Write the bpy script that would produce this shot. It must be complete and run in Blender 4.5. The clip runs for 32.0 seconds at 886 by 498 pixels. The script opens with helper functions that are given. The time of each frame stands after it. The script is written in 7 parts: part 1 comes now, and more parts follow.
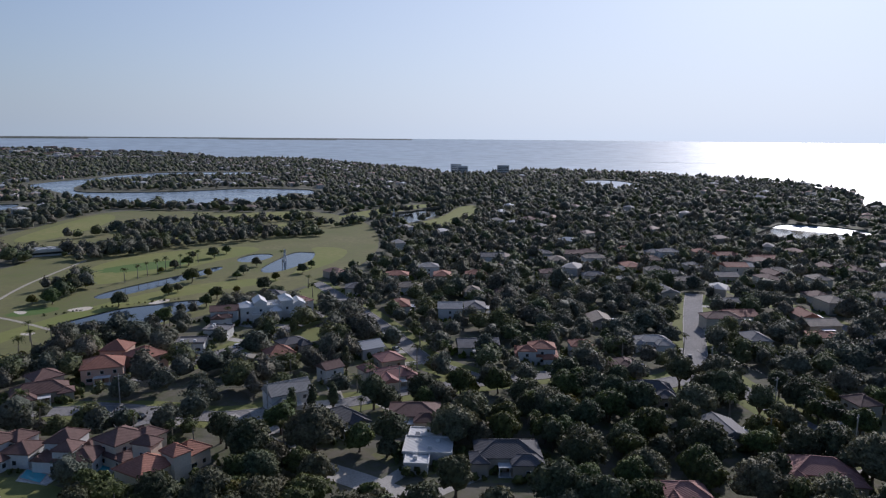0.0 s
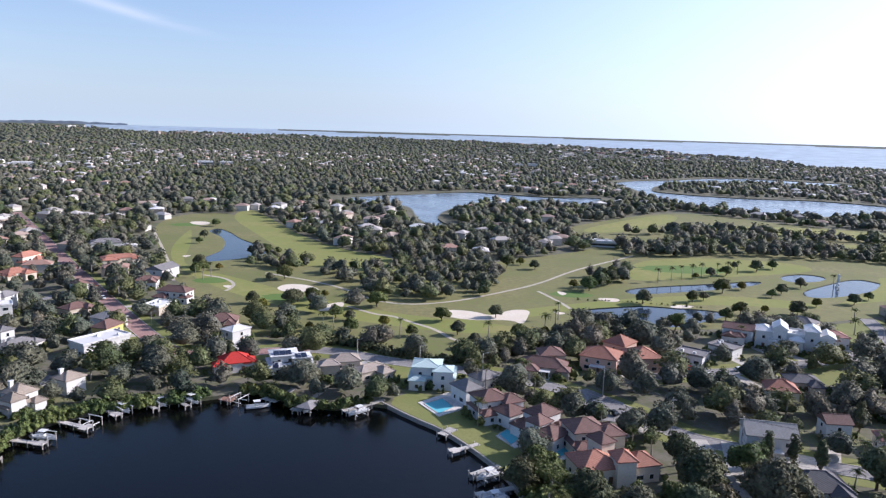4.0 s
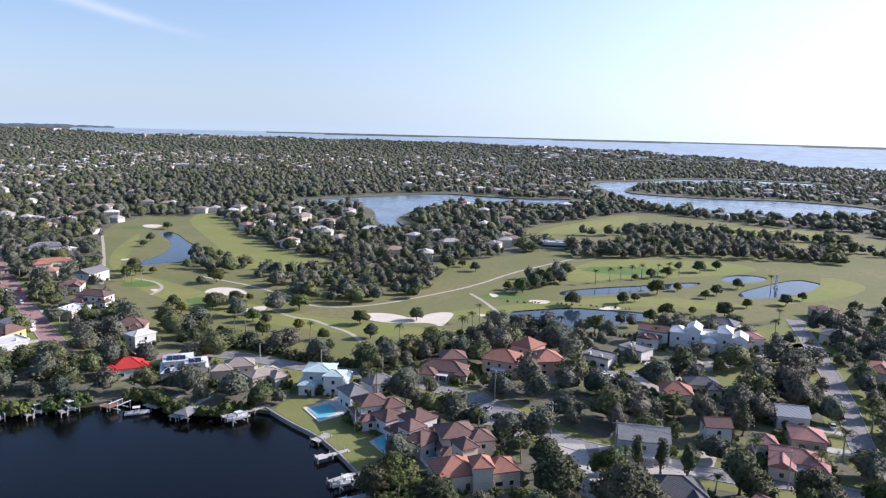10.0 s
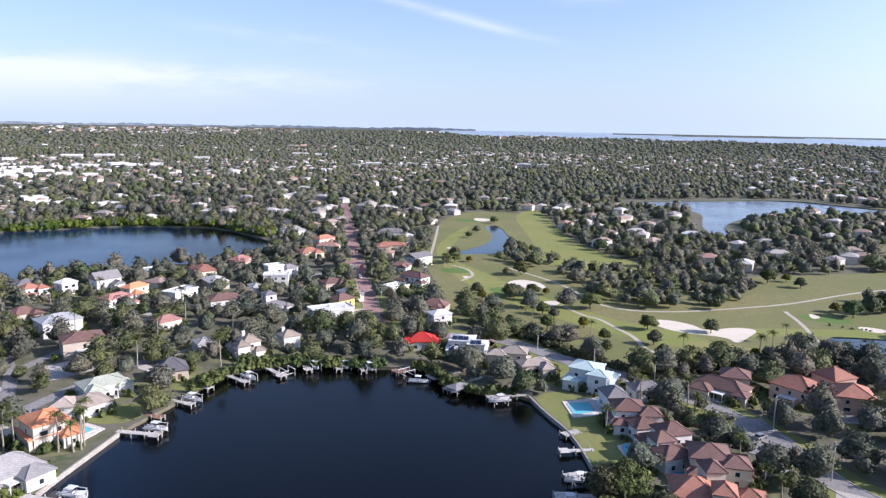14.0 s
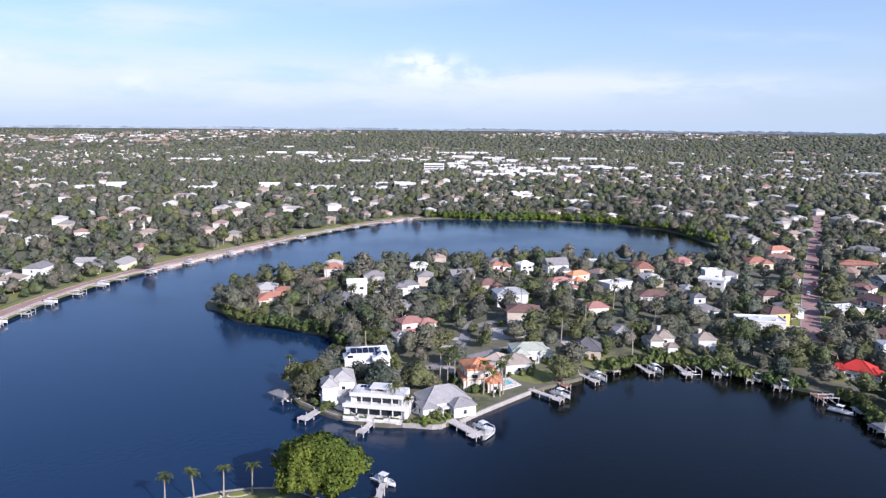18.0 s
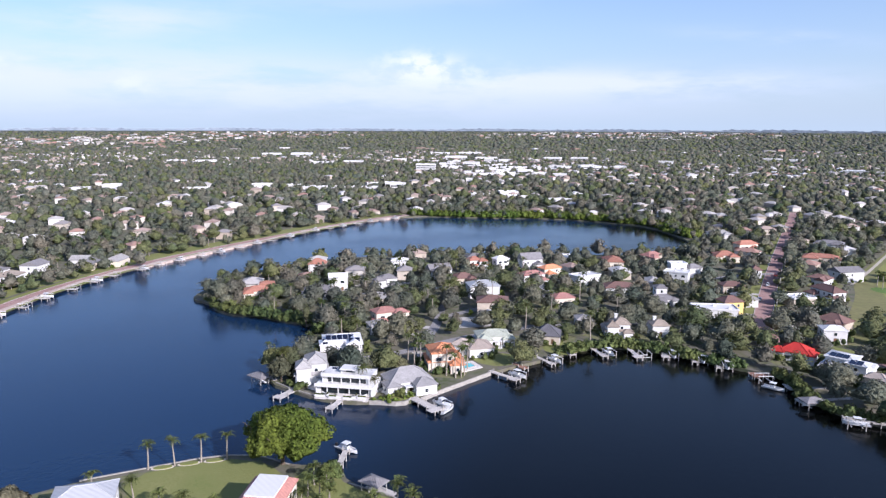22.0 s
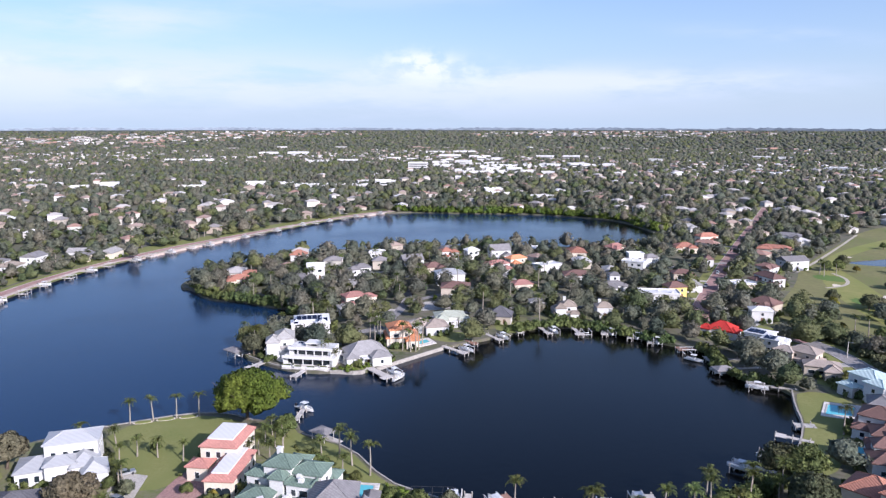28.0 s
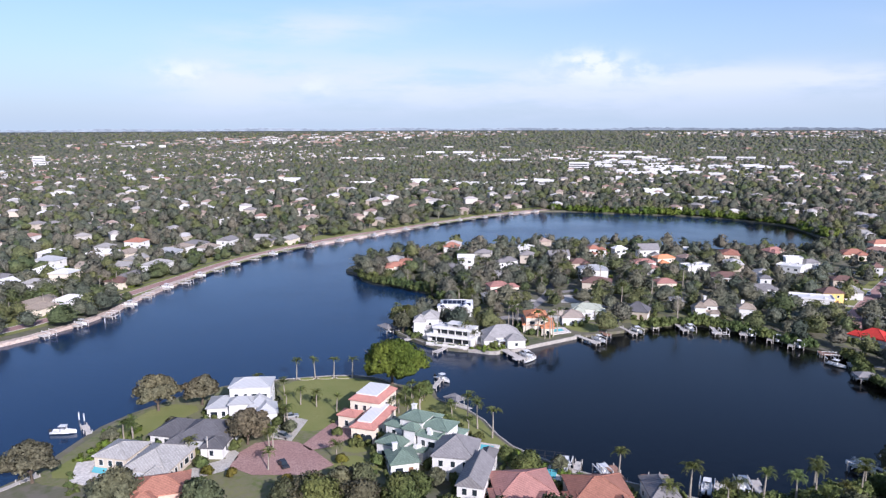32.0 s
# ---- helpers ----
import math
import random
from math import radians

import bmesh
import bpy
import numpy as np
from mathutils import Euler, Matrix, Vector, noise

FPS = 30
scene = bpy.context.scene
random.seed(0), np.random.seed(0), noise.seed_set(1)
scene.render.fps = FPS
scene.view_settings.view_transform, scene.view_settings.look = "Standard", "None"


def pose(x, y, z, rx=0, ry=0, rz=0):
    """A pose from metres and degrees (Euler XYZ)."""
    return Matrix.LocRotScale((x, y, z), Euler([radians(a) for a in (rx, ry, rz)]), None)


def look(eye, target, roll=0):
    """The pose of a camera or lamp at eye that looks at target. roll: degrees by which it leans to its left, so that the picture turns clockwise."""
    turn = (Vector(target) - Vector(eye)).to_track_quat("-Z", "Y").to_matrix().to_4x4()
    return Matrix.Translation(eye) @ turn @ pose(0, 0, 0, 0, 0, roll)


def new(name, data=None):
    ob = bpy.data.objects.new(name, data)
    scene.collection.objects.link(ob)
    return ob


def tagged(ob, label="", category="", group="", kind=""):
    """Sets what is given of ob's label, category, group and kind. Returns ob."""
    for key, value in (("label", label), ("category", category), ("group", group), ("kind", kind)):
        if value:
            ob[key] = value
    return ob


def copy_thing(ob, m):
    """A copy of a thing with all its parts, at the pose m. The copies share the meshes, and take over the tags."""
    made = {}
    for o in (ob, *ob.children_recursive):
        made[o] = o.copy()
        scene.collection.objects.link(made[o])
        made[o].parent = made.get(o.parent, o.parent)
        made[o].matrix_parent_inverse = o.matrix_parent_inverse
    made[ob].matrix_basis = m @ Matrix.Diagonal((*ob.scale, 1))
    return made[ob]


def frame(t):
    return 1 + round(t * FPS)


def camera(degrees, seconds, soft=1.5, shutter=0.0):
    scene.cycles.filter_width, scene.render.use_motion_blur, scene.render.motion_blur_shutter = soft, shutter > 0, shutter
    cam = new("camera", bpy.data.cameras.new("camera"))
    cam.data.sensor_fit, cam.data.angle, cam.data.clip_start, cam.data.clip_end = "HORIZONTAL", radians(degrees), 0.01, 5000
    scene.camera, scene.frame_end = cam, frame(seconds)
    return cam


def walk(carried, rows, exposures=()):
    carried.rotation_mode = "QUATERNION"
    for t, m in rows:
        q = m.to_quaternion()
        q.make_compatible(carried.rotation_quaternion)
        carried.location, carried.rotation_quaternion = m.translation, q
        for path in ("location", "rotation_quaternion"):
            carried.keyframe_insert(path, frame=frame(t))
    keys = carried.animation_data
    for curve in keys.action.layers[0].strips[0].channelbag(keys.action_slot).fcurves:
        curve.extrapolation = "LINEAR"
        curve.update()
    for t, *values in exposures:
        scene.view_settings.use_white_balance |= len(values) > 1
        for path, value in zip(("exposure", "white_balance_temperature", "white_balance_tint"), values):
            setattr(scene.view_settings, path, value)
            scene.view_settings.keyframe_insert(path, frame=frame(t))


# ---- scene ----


def gaze(x, y, z, yaw, pitch, roll):
    """A pose from the eye, the yaw to the left of +y, the pitch upward and the roll."""
    a, b = radians(yaw), radians(pitch)
    way = Vector((-math.sin(a) * math.cos(b), math.cos(a) * math.cos(b), math.sin(b)))
    eye = Vector((x, y, z))
    return look(eye, eye + way * 100, roll)


# ---- camera ----
cam = camera(64.09, 32.0, soft=1.3)
PATH = [
    (0.0, gaze(-37.39, -1.50, 90.14, -44.88, -9.17, 0.52)),
    (0.5, gaze(-34.31, -1.71, 90.04, -31.55, -9.28, 0.82)),
    (1.0, gaze(-30.96, -2.09, 90.07, -18.39, -9.45, 1.13)),
    (1.5, gaze(-27.36, -1.91, 89.84, -9.44, -9.58, 1.30)),
    (2.0, gaze(-24.05, -1.81, 89.75, -4.53, -9.62, 1.41)),
    (2.5, gaze(-20.75, -1.97, 89.87, -0.89, -9.67, 1.40)),
    (4.5, gaze(-8.76, -1.12, 90.52, 0.15, -9.58, 1.63)),
    (6.0, gaze(0.00, 0.00, 90.56, 0.00, -9.51, 1.65)),
    (9.0, gaze(17.82, 1.49, 91.03, -0.22, -9.48, 1.52)),
    (11.5, gaze(32.58, 2.92, 90.93, -0.34, -9.43, 1.32)),
    (12.0, gaze(35.01, 3.26, 90.67, 0.70, -9.44, 1.27)),
    (12.5, gaze(37.44, 3.67, 90.31, 5.03, -9.47, 1.23)),
    (13.0, gaze(40.13, 4.06, 90.05, 11.41, -9.59, 1.18)),
    (13.5, gaze(43.31, 4.30, 90.30, 19.69, -9.75, 1.07)),
    (14.0, gaze(46.71, 4.29, 90.54, 27.22, -9.88, 0.97)),
    (14.5, gaze(50.08, 4.62, 90.57, 33.70, -9.93, 0.90)),
    (15.0, gaze(53.60, 4.84, 90.89, 39.73, -9.97, 0.70)),
    (15.5, gaze(56.95, 4.85, 90.86, 45.08, -9.96, 0.60)),
    (17.5, gaze(65.16, 8.59, 88.76, 64.30, -9.86, 0.54)),
    (18.0, gaze(67.91, 9.02, 88.73, 64.67, -9.83, 0.51)),
    (19.0, gaze(73.69, 9.25, 88.90, 64.56, -9.76, 0.41)),
    (21.0, gaze(85.36, 10.74, 89.35, 64.55, -9.78, 0.22)),
    (23.0, gaze(96.27, 11.78, 89.40, 64.51, -9.83, 0.12)),
    (25.0, gaze(107.81, 13.19, 89.68, 64.56, -9.90, 0.03)),
    (28.0, gaze(124.64, 14.93, 89.64, 64.60, -9.89, 0.00)),
    (29.0, gaze(130.62, 15.50, 89.69, 64.67, -9.89, -0.05)),
    (29.5, gaze(133.28, 15.60, 89.78, 65.03, -9.91, 0.01)),
    (30.0, gaze(136.05, 15.66, 89.65, 66.13, -9.90, 0.01)),
    (30.5, gaze(138.85, 15.94, 89.68, 68.48, -9.92, -0.00)),
    (31.0, gaze(141.99, 16.13, 89.74, 71.29, -9.91, -0.08)),
    (31.5, gaze(145.05, 16.36, 89.63, 74.46, -9.87, -0.12)),
    (32.0, gaze(148.03, 16.68, 89.61, 77.89, -9.85, -0.17)),
]
walk(cam, PATH, exposures=[(0.0, -0.6, 5500, 18), (0.7, -0.48, 5550, 17), (1.3, -0.12, 5600, 19), (2.0, 0.24, 5580, 20), (3.0, 0.5, 5580, 20), (12.0, 0.56, 5580, 20), (13.5, 0.66, 5600, 21), (15.0, 0.66, 5560, 22), (16.5, 0.58, 5480, 22), (18.0, 0.52, 5450, 22), (29.0, 0.5, 5450, 22), (32.0, 0.44, 5450, 22)])

# ---- world and sun ----
SUN_AZ, SUN_EL = 73.0, 27.5          # degrees clockwise from +y, and above the horizon
world = bpy.data.worlds.new("world")
scene.world = world
world.use_nodes = True
wn, wl = world.node_tree.nodes, world.node_tree.links
sky = wn.new("ShaderNodeTexSky")
sky.sky_type, sky.sun_disc = "NISHITA", False
sky.sun_elevation, sky.sun_rotation = radians(SUN_EL), radians(SUN_AZ)
sky.air_density, sky.dust_density, sky.ozone_density = 1.0, 1.0, 3.2
wn["Background"].inputs[1].default_value = 0.108


def sky_math(op, a, b=0.0, clamp=False):
    n = wn.new("ShaderNodeMath")
    n.operation, n.use_clamp = op, clamp
    for sock, v in zip(n.inputs, (a, b)):
        if isinstance(v, (int, float)):
            sock.default_value = v
        else:
            wl.new(v, sock)
    return n.outputs[0]


def sky_mix(fac, a, b):
    m = wn.new("ShaderNodeMix")
    m.data_type = "RGBA"
    wl.new(fac, m.inputs[0])
    for sock, v in ((m.inputs[6], a), (m.inputs[7], b)):
        if isinstance(v, tuple):
            sock.default_value = (*v, 1)
        else:
            wl.new(v, sock)
    return m.outputs[2]


# pale haze low in the sky, whiter towards the sun
where = wn.new("ShaderNodeTexCoord")
xyz = wn.new("ShaderNodeSeparateXYZ")
wl.new(where.outputs["Generated"], xyz.inputs[0])
sa, se = radians(SUN_AZ), radians(SUN_EL)
to_sun = Vector((math.sin(sa) * math.cos(se), math.cos(sa) * math.cos(se), math.sin(se)))
height = sky_math("MAXIMUM", xyz.outputs[2], 0.0)
haze = sky_math("MULTIPLY", sky_math("POWER", 2.718, sky_math("MULTIPLY", height, -6.5)), 0.88)
colour = sky_mix(haze, sky.outputs[0], (4.25, 4.95, 5.15))
aim = wn.new("ShaderNodeVectorMath")
aim.operation = "DOT_PRODUCT"
wl.new(where.outputs["Generated"], aim.inputs[0])
aim.inputs[1].default_value = to_sun
near_sun = sky_math("MAXIMUM", aim.outputs["Value"], 0.0)
low_air = sky_math("POWER", 2.718, sky_math("MULTIPLY", height, -2.2))
colour = sky_mix(sky_math("MULTIPLY", sky_math("POWER", near_sun, 2.1), low_air, True), colour, (11.5, 12.1, 12.0))

# clouds: a thin uneven veil, a far bank of cumulus and a few torn streaks
bearing = sky_math("MULTIPLY", sky_math("ARCTAN2", xyz.outputs[0], xyz.outputs[1]), 57.2958)
rise = sky_math("MULTIPLY", sky_math("ARCSINE", xyz.outputs[2]), 57.2958)


def cloud_noise(scale, zscale, lo, hi, detail=7.0, rough=0.58):
    st = wn.new("ShaderNodeMapping")
    st.inputs["Scale"].default_value = (scale, scale, scale * zscale)
    wl.new(where.outputs["Generated"], st.inputs[0])
    c = wn.new("ShaderNodeTexNoise")
    c.inputs["Scale"].default_value, c.inputs["Detail"].default_value, c.inputs["Roughness"].default_value = 1.0, detail, rough
    wl.new(st.outputs[0], c.inputs["Vector"])
    r = wn.new("ShaderNodeMapRange")
    r.interpolation_type = "SMOOTHSTEP"
    r.inputs[1].default_value, r.inputs[2].default_value = lo, hi
    wl.new(c.outputs[0], r.inputs[0])
    return r.outputs[0]


def patch(az, el, wide, high, tilt, much):
    """How much of a cloud lies this way: a soft oval round a bearing and a height."""
    u = sky_math("DIVIDE", sky_math("SUBTRACT", bearing, az), wide)
    v = sky_math("DIVIDE", sky_math("SUBTRACT", sky_math("SUBTRACT", rise, el), sky_math("MULTIPLY", sky_math("SUBTRACT", bearing, az), tilt)), high)
    r2 = sky_math("ADD", sky_math("MULTIPLY", u, u), sky_math("MULTIPLY", v, v))
    return sky_math("MULTIPLY", sky_math("POWER", 2.718, sky_math("MULTIPLY", r2, -1.0)), much)


def total(patches):
    out = patch(*patches[0])
    for p in patches[1:]:
        out = sky_math("ADD", out, patch(*p))
    return out


torn = cloud_noise(6.0, 5.0, 0.28, 0.6)
puffy = cloud_noise(26.0, 1.6, 0.38, 0.62, 5.0)
streaks = sky_math("MULTIPLY", torn, total([(-57, 3.6, 12, 1.0, -0.02, 0.75), (-84, 3.8, 14, 1.9, 0.0, 0.75), (-66, 2.4, 20, 1.6, 0.0, 0.6), (-88, 7.4, 7, 1.1, 0.06, 0.8), (-95, 3.2, 5, 2.4, 0.0, 0.5), (-44, 3.2, 8, 0.8, 0.0, 0.6),
                                            (-70, 9.5, 14, 0.8, 0.05, 0.25), (-29, 8.9, 5.5, 0.36, -0.22, 0.5), (-23, 7.4, 3.5, 0.3, -0.2, 0.4), (-40, 6.3, 6, 0.5, -0.1, 0.4), (-16, 9.6, 3.0, 0.4, 0.0, 0.3)]), True)
heaps = sky_math("MULTIPLY", puffy, total([(-66.5, 4.9, 2.6, 0.8, 0.0, 1.2), (-64.5, 3.9, 5.0, 0.9, 0.0, 0.7), (-97.5, 4.0, 2.2, 0.8, 0.0, 0.9), (-88.0, 3.0, 1.6, 0.9, 0.0, 0.5)]), True)
colour = sky_mix(sky_math("MULTIPLY", streaks, 0.9), colour, (5.9, 6.05, 6.2))
colour = sky_mix(sky_math("MULTIPLY", heaps, 0.85), colour, (6.9, 6.9, 6.7))
wl.new(colour, wn["Background"].inputs[0])

sun = new("sun", bpy.data.lights.new("sun", "SUN"))
sun.data.energy, sun.data.angle, sun.data.color = 5.4, radians(0.6), (1.0, 0.89, 0.74)
sun.matrix_world = look(to_sun * 500, (0, 0, 0))


# ---- materials ----
def shader(name):
    m = bpy.data.materials.new(name)
    m.use_nodes = True
    return m, m.node_tree.nodes, m.node_tree.links, m.node_tree.nodes["Principled BSDF"]


def mixed(nodes, links, fac, a, b):
    """A colour between a and b by fac; a and b are colours or sockets."""
    mx = nodes.new("ShaderNodeMix")
    mx.data_type = "RGBA"
    for sock, v in ((mx.inputs[0], fac), (mx.inputs[6], a), (mx.inputs[7], b)):
        if isinstance(v, (tuple, list)):
            sock.default_value = (*v, 1)
        elif isinstance(v, (int, float)):
            sock.default_value = v
        else:
            links.new(v, sock)
    return mx.outputs[2]


def noisy(nodes, links, scale, detail=4.0, lo=0.35, hi=0.65, where=None):
    """A noise stretched between lo and hi, by place in the world or in the given coordinates."""
    n = nodes.new("ShaderNodeTexNoise")
    n.inputs["Scale"].default_value, n.inputs["Detail"].default_value = scale, detail
    links.new(where or nodes.new("ShaderNodeNewGeometry").outputs["Position"], n.inputs["Vector"])
    r = nodes.new("ShaderNodeMapRange")
    r.inputs[1].default_value, r.inputs[2].default_value = lo, hi
    links.new(n.outputs[0], r.inputs[0])
    return r.outputs[0]


def surface(name, base, other, scale=0.4, fine=6.0, rough=0.85, bump=0.3, dirt=None, vary=0.0, metal=0.0, spec=0.3):
    """Two colours in large patches, a fine grain over them, and relief."""
    m, n, l, p = shader(name)
    c = mixed(n, l, noisy(n, l, scale), base, other)
    grain = noisy(n, l, fine, 3.0)
    c = mixed(n, l, grain, c, dirt or tuple(v * 0.72 for v in base))
    if vary:
        h = n.new("ShaderNodeHueSaturation")
        r = n.new("ShaderNodeMapRange")
        r.inputs[3].default_value, r.inputs[4].default_value = 1 - vary, 1 + vary
        l.new(n.new("ShaderNodeObjectInfo").outputs["Random"], r.inputs[0])
        l.new(r.outputs[0], h.inputs["Value"])
        l.new(c, h.inputs["Color"])
        c = h.outputs[0]
    l.new(c, p.inputs["Base Color"])
    p.inputs["Roughness"].default_value, p.inputs["Metallic"].default_value = rough, metal
    p.inputs["Specular IOR Level"].default_value = spec
    if bump:
        b = n.new("ShaderNodeBump")
        b.inputs["Strength"].default_value, b.inputs["Distance"].default_value = bump, 0.15
        l.new(grain, b.inputs["Height"])
        l.new(b.outputs[0], p.inputs["Normal"])
    return m


def leafy(name, dark, light, own="tree", vary=0.25, trans=0.18):
    """Leaves: each tree of its own green, with the shade of gaps between sprays painted in, waxy enough to catch the
    sky.
    """
    m, n, l, p = shader(name)
    if own == "tree":
        r = n.new("ShaderNodeAttribute")
        r.attribute_name = "tint"
        r = r.outputs["Fac"]
    else:
        r = n.new("ShaderNodeObjectInfo").outputs["Random"]
    c = mixed(n, l, r, dark, light)
    spray = noisy(n, l, 0.85, 4.0, 0.34, 0.66)
    c = mixed(n, l, noisy(n, l, 0.05, 2.0), c, tuple(v * k for v, k in zip(light, (1.1, 0.95, 0.9))))
    # darkens the colour in mottles, as shade in leaf gaps would
    h = n.new("ShaderNodeHueSaturation")
    k = n.new("ShaderNodeMapRange")
    k.inputs[3].default_value, k.inputs[4].default_value = 0.5, 1.35
    l.new(spray, k.inputs[0])
    l.new(k.outputs[0], h.inputs["Value"])
    l.new(c, h.inputs["Color"])
    c = h.outputs[0]
    if vary:
        h = n.new("ShaderNodeHueSaturation")
        k = n.new("ShaderNodeMapRange")
        k.inputs[3].default_value, k.inputs[4].default_value = 1 - vary, 1 + vary
        l.new(n.new("ShaderNodeObjectInfo").outputs["Random"], k.inputs[0])
        l.new(k.outputs[0], h.inputs["Value"])
        k2 = n.new("ShaderNodeMapRange")
        k2.inputs[3].default_value, k2.inputs[4].default_value = 0.485, 0.515
        l.new(n.new("ShaderNodeObjectInfo").outputs["Random"], k2.inputs[0])
        l.new(k2.outputs[0], h.inputs["Hue"])
        l.new(c, h.inputs["Color"])
        c = h.outputs[0]
    l.new(c, p.inputs["Base Color"])
    p.inputs["Roughness"].default_value, p.inputs["Specular IOR Level"].default_value = 0.6, 0.16
    b = n.new("ShaderNodeBump")
    b.inputs["Strength"].default_value, b.inputs["Distance"].default_value = 0.8, 0.9
    l.new(noisy(n, l, 1.1, 4.0, 0.3, 0.7), b.inputs["Height"])
    l.new(b.outputs[0], p.inputs["Normal"])
    t = n.new("ShaderNodeBsdfTranslucent")
    l.new(c, t.inputs[0])
    mx = n.new("ShaderNodeMixShader")
    mx.inputs[0].default_value = trans
    l.new(p.outputs[0], mx.inputs[1])
    l.new(t.outputs[0], mx.inputs[2])
    l.new(mx.outputs[0], n["Material Output"].inputs[0])
    return m


def watery(name, deep, scale=0.5, bump=0.12, rough=0.06, lake_sheen=None, spec=0.5):
    """Water of one depth colour, or blending towards the open lake into a second one with sky sheen painted in."""
    m, n, l, p = shader(name)
    c = mixed(n, l, noisy(n, l, 0.012, 3.0), deep, tuple(v * 1.35 for v in deep))
    r = n.new("ShaderNodeMapRange")
    r.inputs[3].default_value, r.inputs[4].default_value = rough, rough + 0.1
    l.new(noisy(n, l, 0.02, 2.0), r.inputs[0])
    b = n.new("ShaderNodeBump")
    b.inputs["Strength"].default_value, b.inputs["Distance"].default_value = bump, 0.4
    # blue of the sky on open water, put into the base colour by position
    if lake_sheen:
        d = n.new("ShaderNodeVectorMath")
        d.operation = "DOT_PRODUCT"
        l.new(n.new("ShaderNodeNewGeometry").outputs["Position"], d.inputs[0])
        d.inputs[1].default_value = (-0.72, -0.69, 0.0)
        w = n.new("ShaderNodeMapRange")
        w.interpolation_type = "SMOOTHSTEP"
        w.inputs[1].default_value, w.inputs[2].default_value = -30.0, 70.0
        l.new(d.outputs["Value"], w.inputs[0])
        c = mixed(n, l, w.outputs[0], c, lake_sheen)
    l.new(c, p.inputs["Base Color"])
    l.new(r.outputs[0], p.inputs["Roughness"])
    p.inputs["IOR"].default_value, p.inputs["Specular IOR Level"].default_value = 1.33, spec
    l.new(noisy(n, l, scale, 4.0, 0.2, 0.8), b.inputs["Height"])
    l.new(b.outputs[0], p.inputs["Normal"])
    return m


M = {}
M["land"] = surface("land", (0.070, 0.088, 0.036), (0.125, 0.118, 0.072), 0.05, 0.35, 0.95, 0.4, dirt=(0.14, 0.128, 0.10))
M["lawn"] = surface("lawn", (0.145, 0.168, 0.046), (0.205, 0.205, 0.072), 0.08, 1.2, 0.95, 0.2, dirt=(0.17, 0.18, 0.055))
M["yard"] = surface("yard", (0.105, 0.128, 0.040), (0.170, 0.168, 0.070), 0.12, 0.7, 0.95, 0.3, dirt=(0.16, 0.15, 0.09))
M["fairway"] = surface("fairway", (0.172, 0.203, 0.046), (0.250, 0.230, 0.080), 0.018, 0.25, 0.95, 0.1, dirt=(0.19, 0.20, 0.055))
M["rough"] = surface("rough", (0.134, 0.156, 0.043), (0.208, 0.188, 0.079), 0.02, 0.4, 0.95, 0.2, dirt=(0.15, 0.145, 0.06))
M["sand"] = surface("sand", (0.62, 0.55, 0.44), (0.70, 0.64, 0.54), 0.1, 1.5, 0.95, 0.2, dirt=(0.55, 0.48, 0.38))
M["path"] = surface("path", (0.50, 0.45, 0.36), (0.42, 0.38, 0.30), 0.1, 2.0, 0.9, 0.1)
M["asphalt"] = surface("asphalt", (0.25, 0.238, 0.232), (0.33, 0.312, 0.30), 0.06, 2.0, 0.92, 0.1)
M["brick_road"] = surface("brick_road", (0.34, 0.205, 0.18), (0.42, 0.28, 0.245), 0.1, 2.5, 0.92, 0.2)
M["concrete"] = surface("concrete", (0.46, 0.43, 0.38), (0.55, 0.52, 0.47), 0.2, 2.5, 0.85, 0.15)
M["water"] = watery("water", (0.0015, 0.0018, 0.0018), 0.5, 0.07, 0.10, lake_sheen=(0.008, 0.024, 0.060), spec=0.4)
# lake, pond and sea: reflected sky painted into bases paler than the water's own
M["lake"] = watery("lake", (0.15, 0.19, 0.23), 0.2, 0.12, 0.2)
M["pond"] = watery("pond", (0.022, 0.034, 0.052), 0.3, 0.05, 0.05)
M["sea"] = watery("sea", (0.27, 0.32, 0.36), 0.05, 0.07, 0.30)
M["leaf"] = leafy("leaf", (0.044, 0.060, 0.031), (0.120, 0.142, 0.074))
M["leaf_bright"] = leafy("leaf_bright", (0.065, 0.110, 0.016), (0.135, 0.195, 0.034))
# distance haze put into these three greens: paler and bluer than near leaves
M["leaf_far_hazed"] = leafy("leaf_far_hazed", (0.062, 0.080, 0.059), (0.160, 0.182, 0.131), vary=0.0, trans=0.22)
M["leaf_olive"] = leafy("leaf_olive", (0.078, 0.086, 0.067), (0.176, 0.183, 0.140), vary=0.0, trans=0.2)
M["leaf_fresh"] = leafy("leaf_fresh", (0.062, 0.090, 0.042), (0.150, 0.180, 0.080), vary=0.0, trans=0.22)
M["bark"] = surface("bark", (0.12, 0.09, 0.065), (0.2, 0.16, 0.12), 0.8, 9.0, 0.95, 0.6)


M["green"] = surface("green", (0.085, 0.150, 0.030), (0.115, 0.175, 0.042), 0.06, 0.9, 0.95, 0.0, dirt=(0.10, 0.16, 0.035))
M["fairway_dry"] = surface("fairway_dry", (0.26, 0.235, 0.080), (0.21, 0.21, 0.065), 0.05, 0.5, 0.95, 0.0, dirt=(0.22, 0.20, 0.07))
M["paving"] = surface("paving", (0.62, 0.58, 0.53), (0.70, 0.67, 0.62), 0.3, 1.2, 0.8, 0.1)
M["prom"] = surface("prom", (0.50, 0.40, 0.34), (0.58, 0.48, 0.41), 0.05, 0.9, 0.9, 0.1)
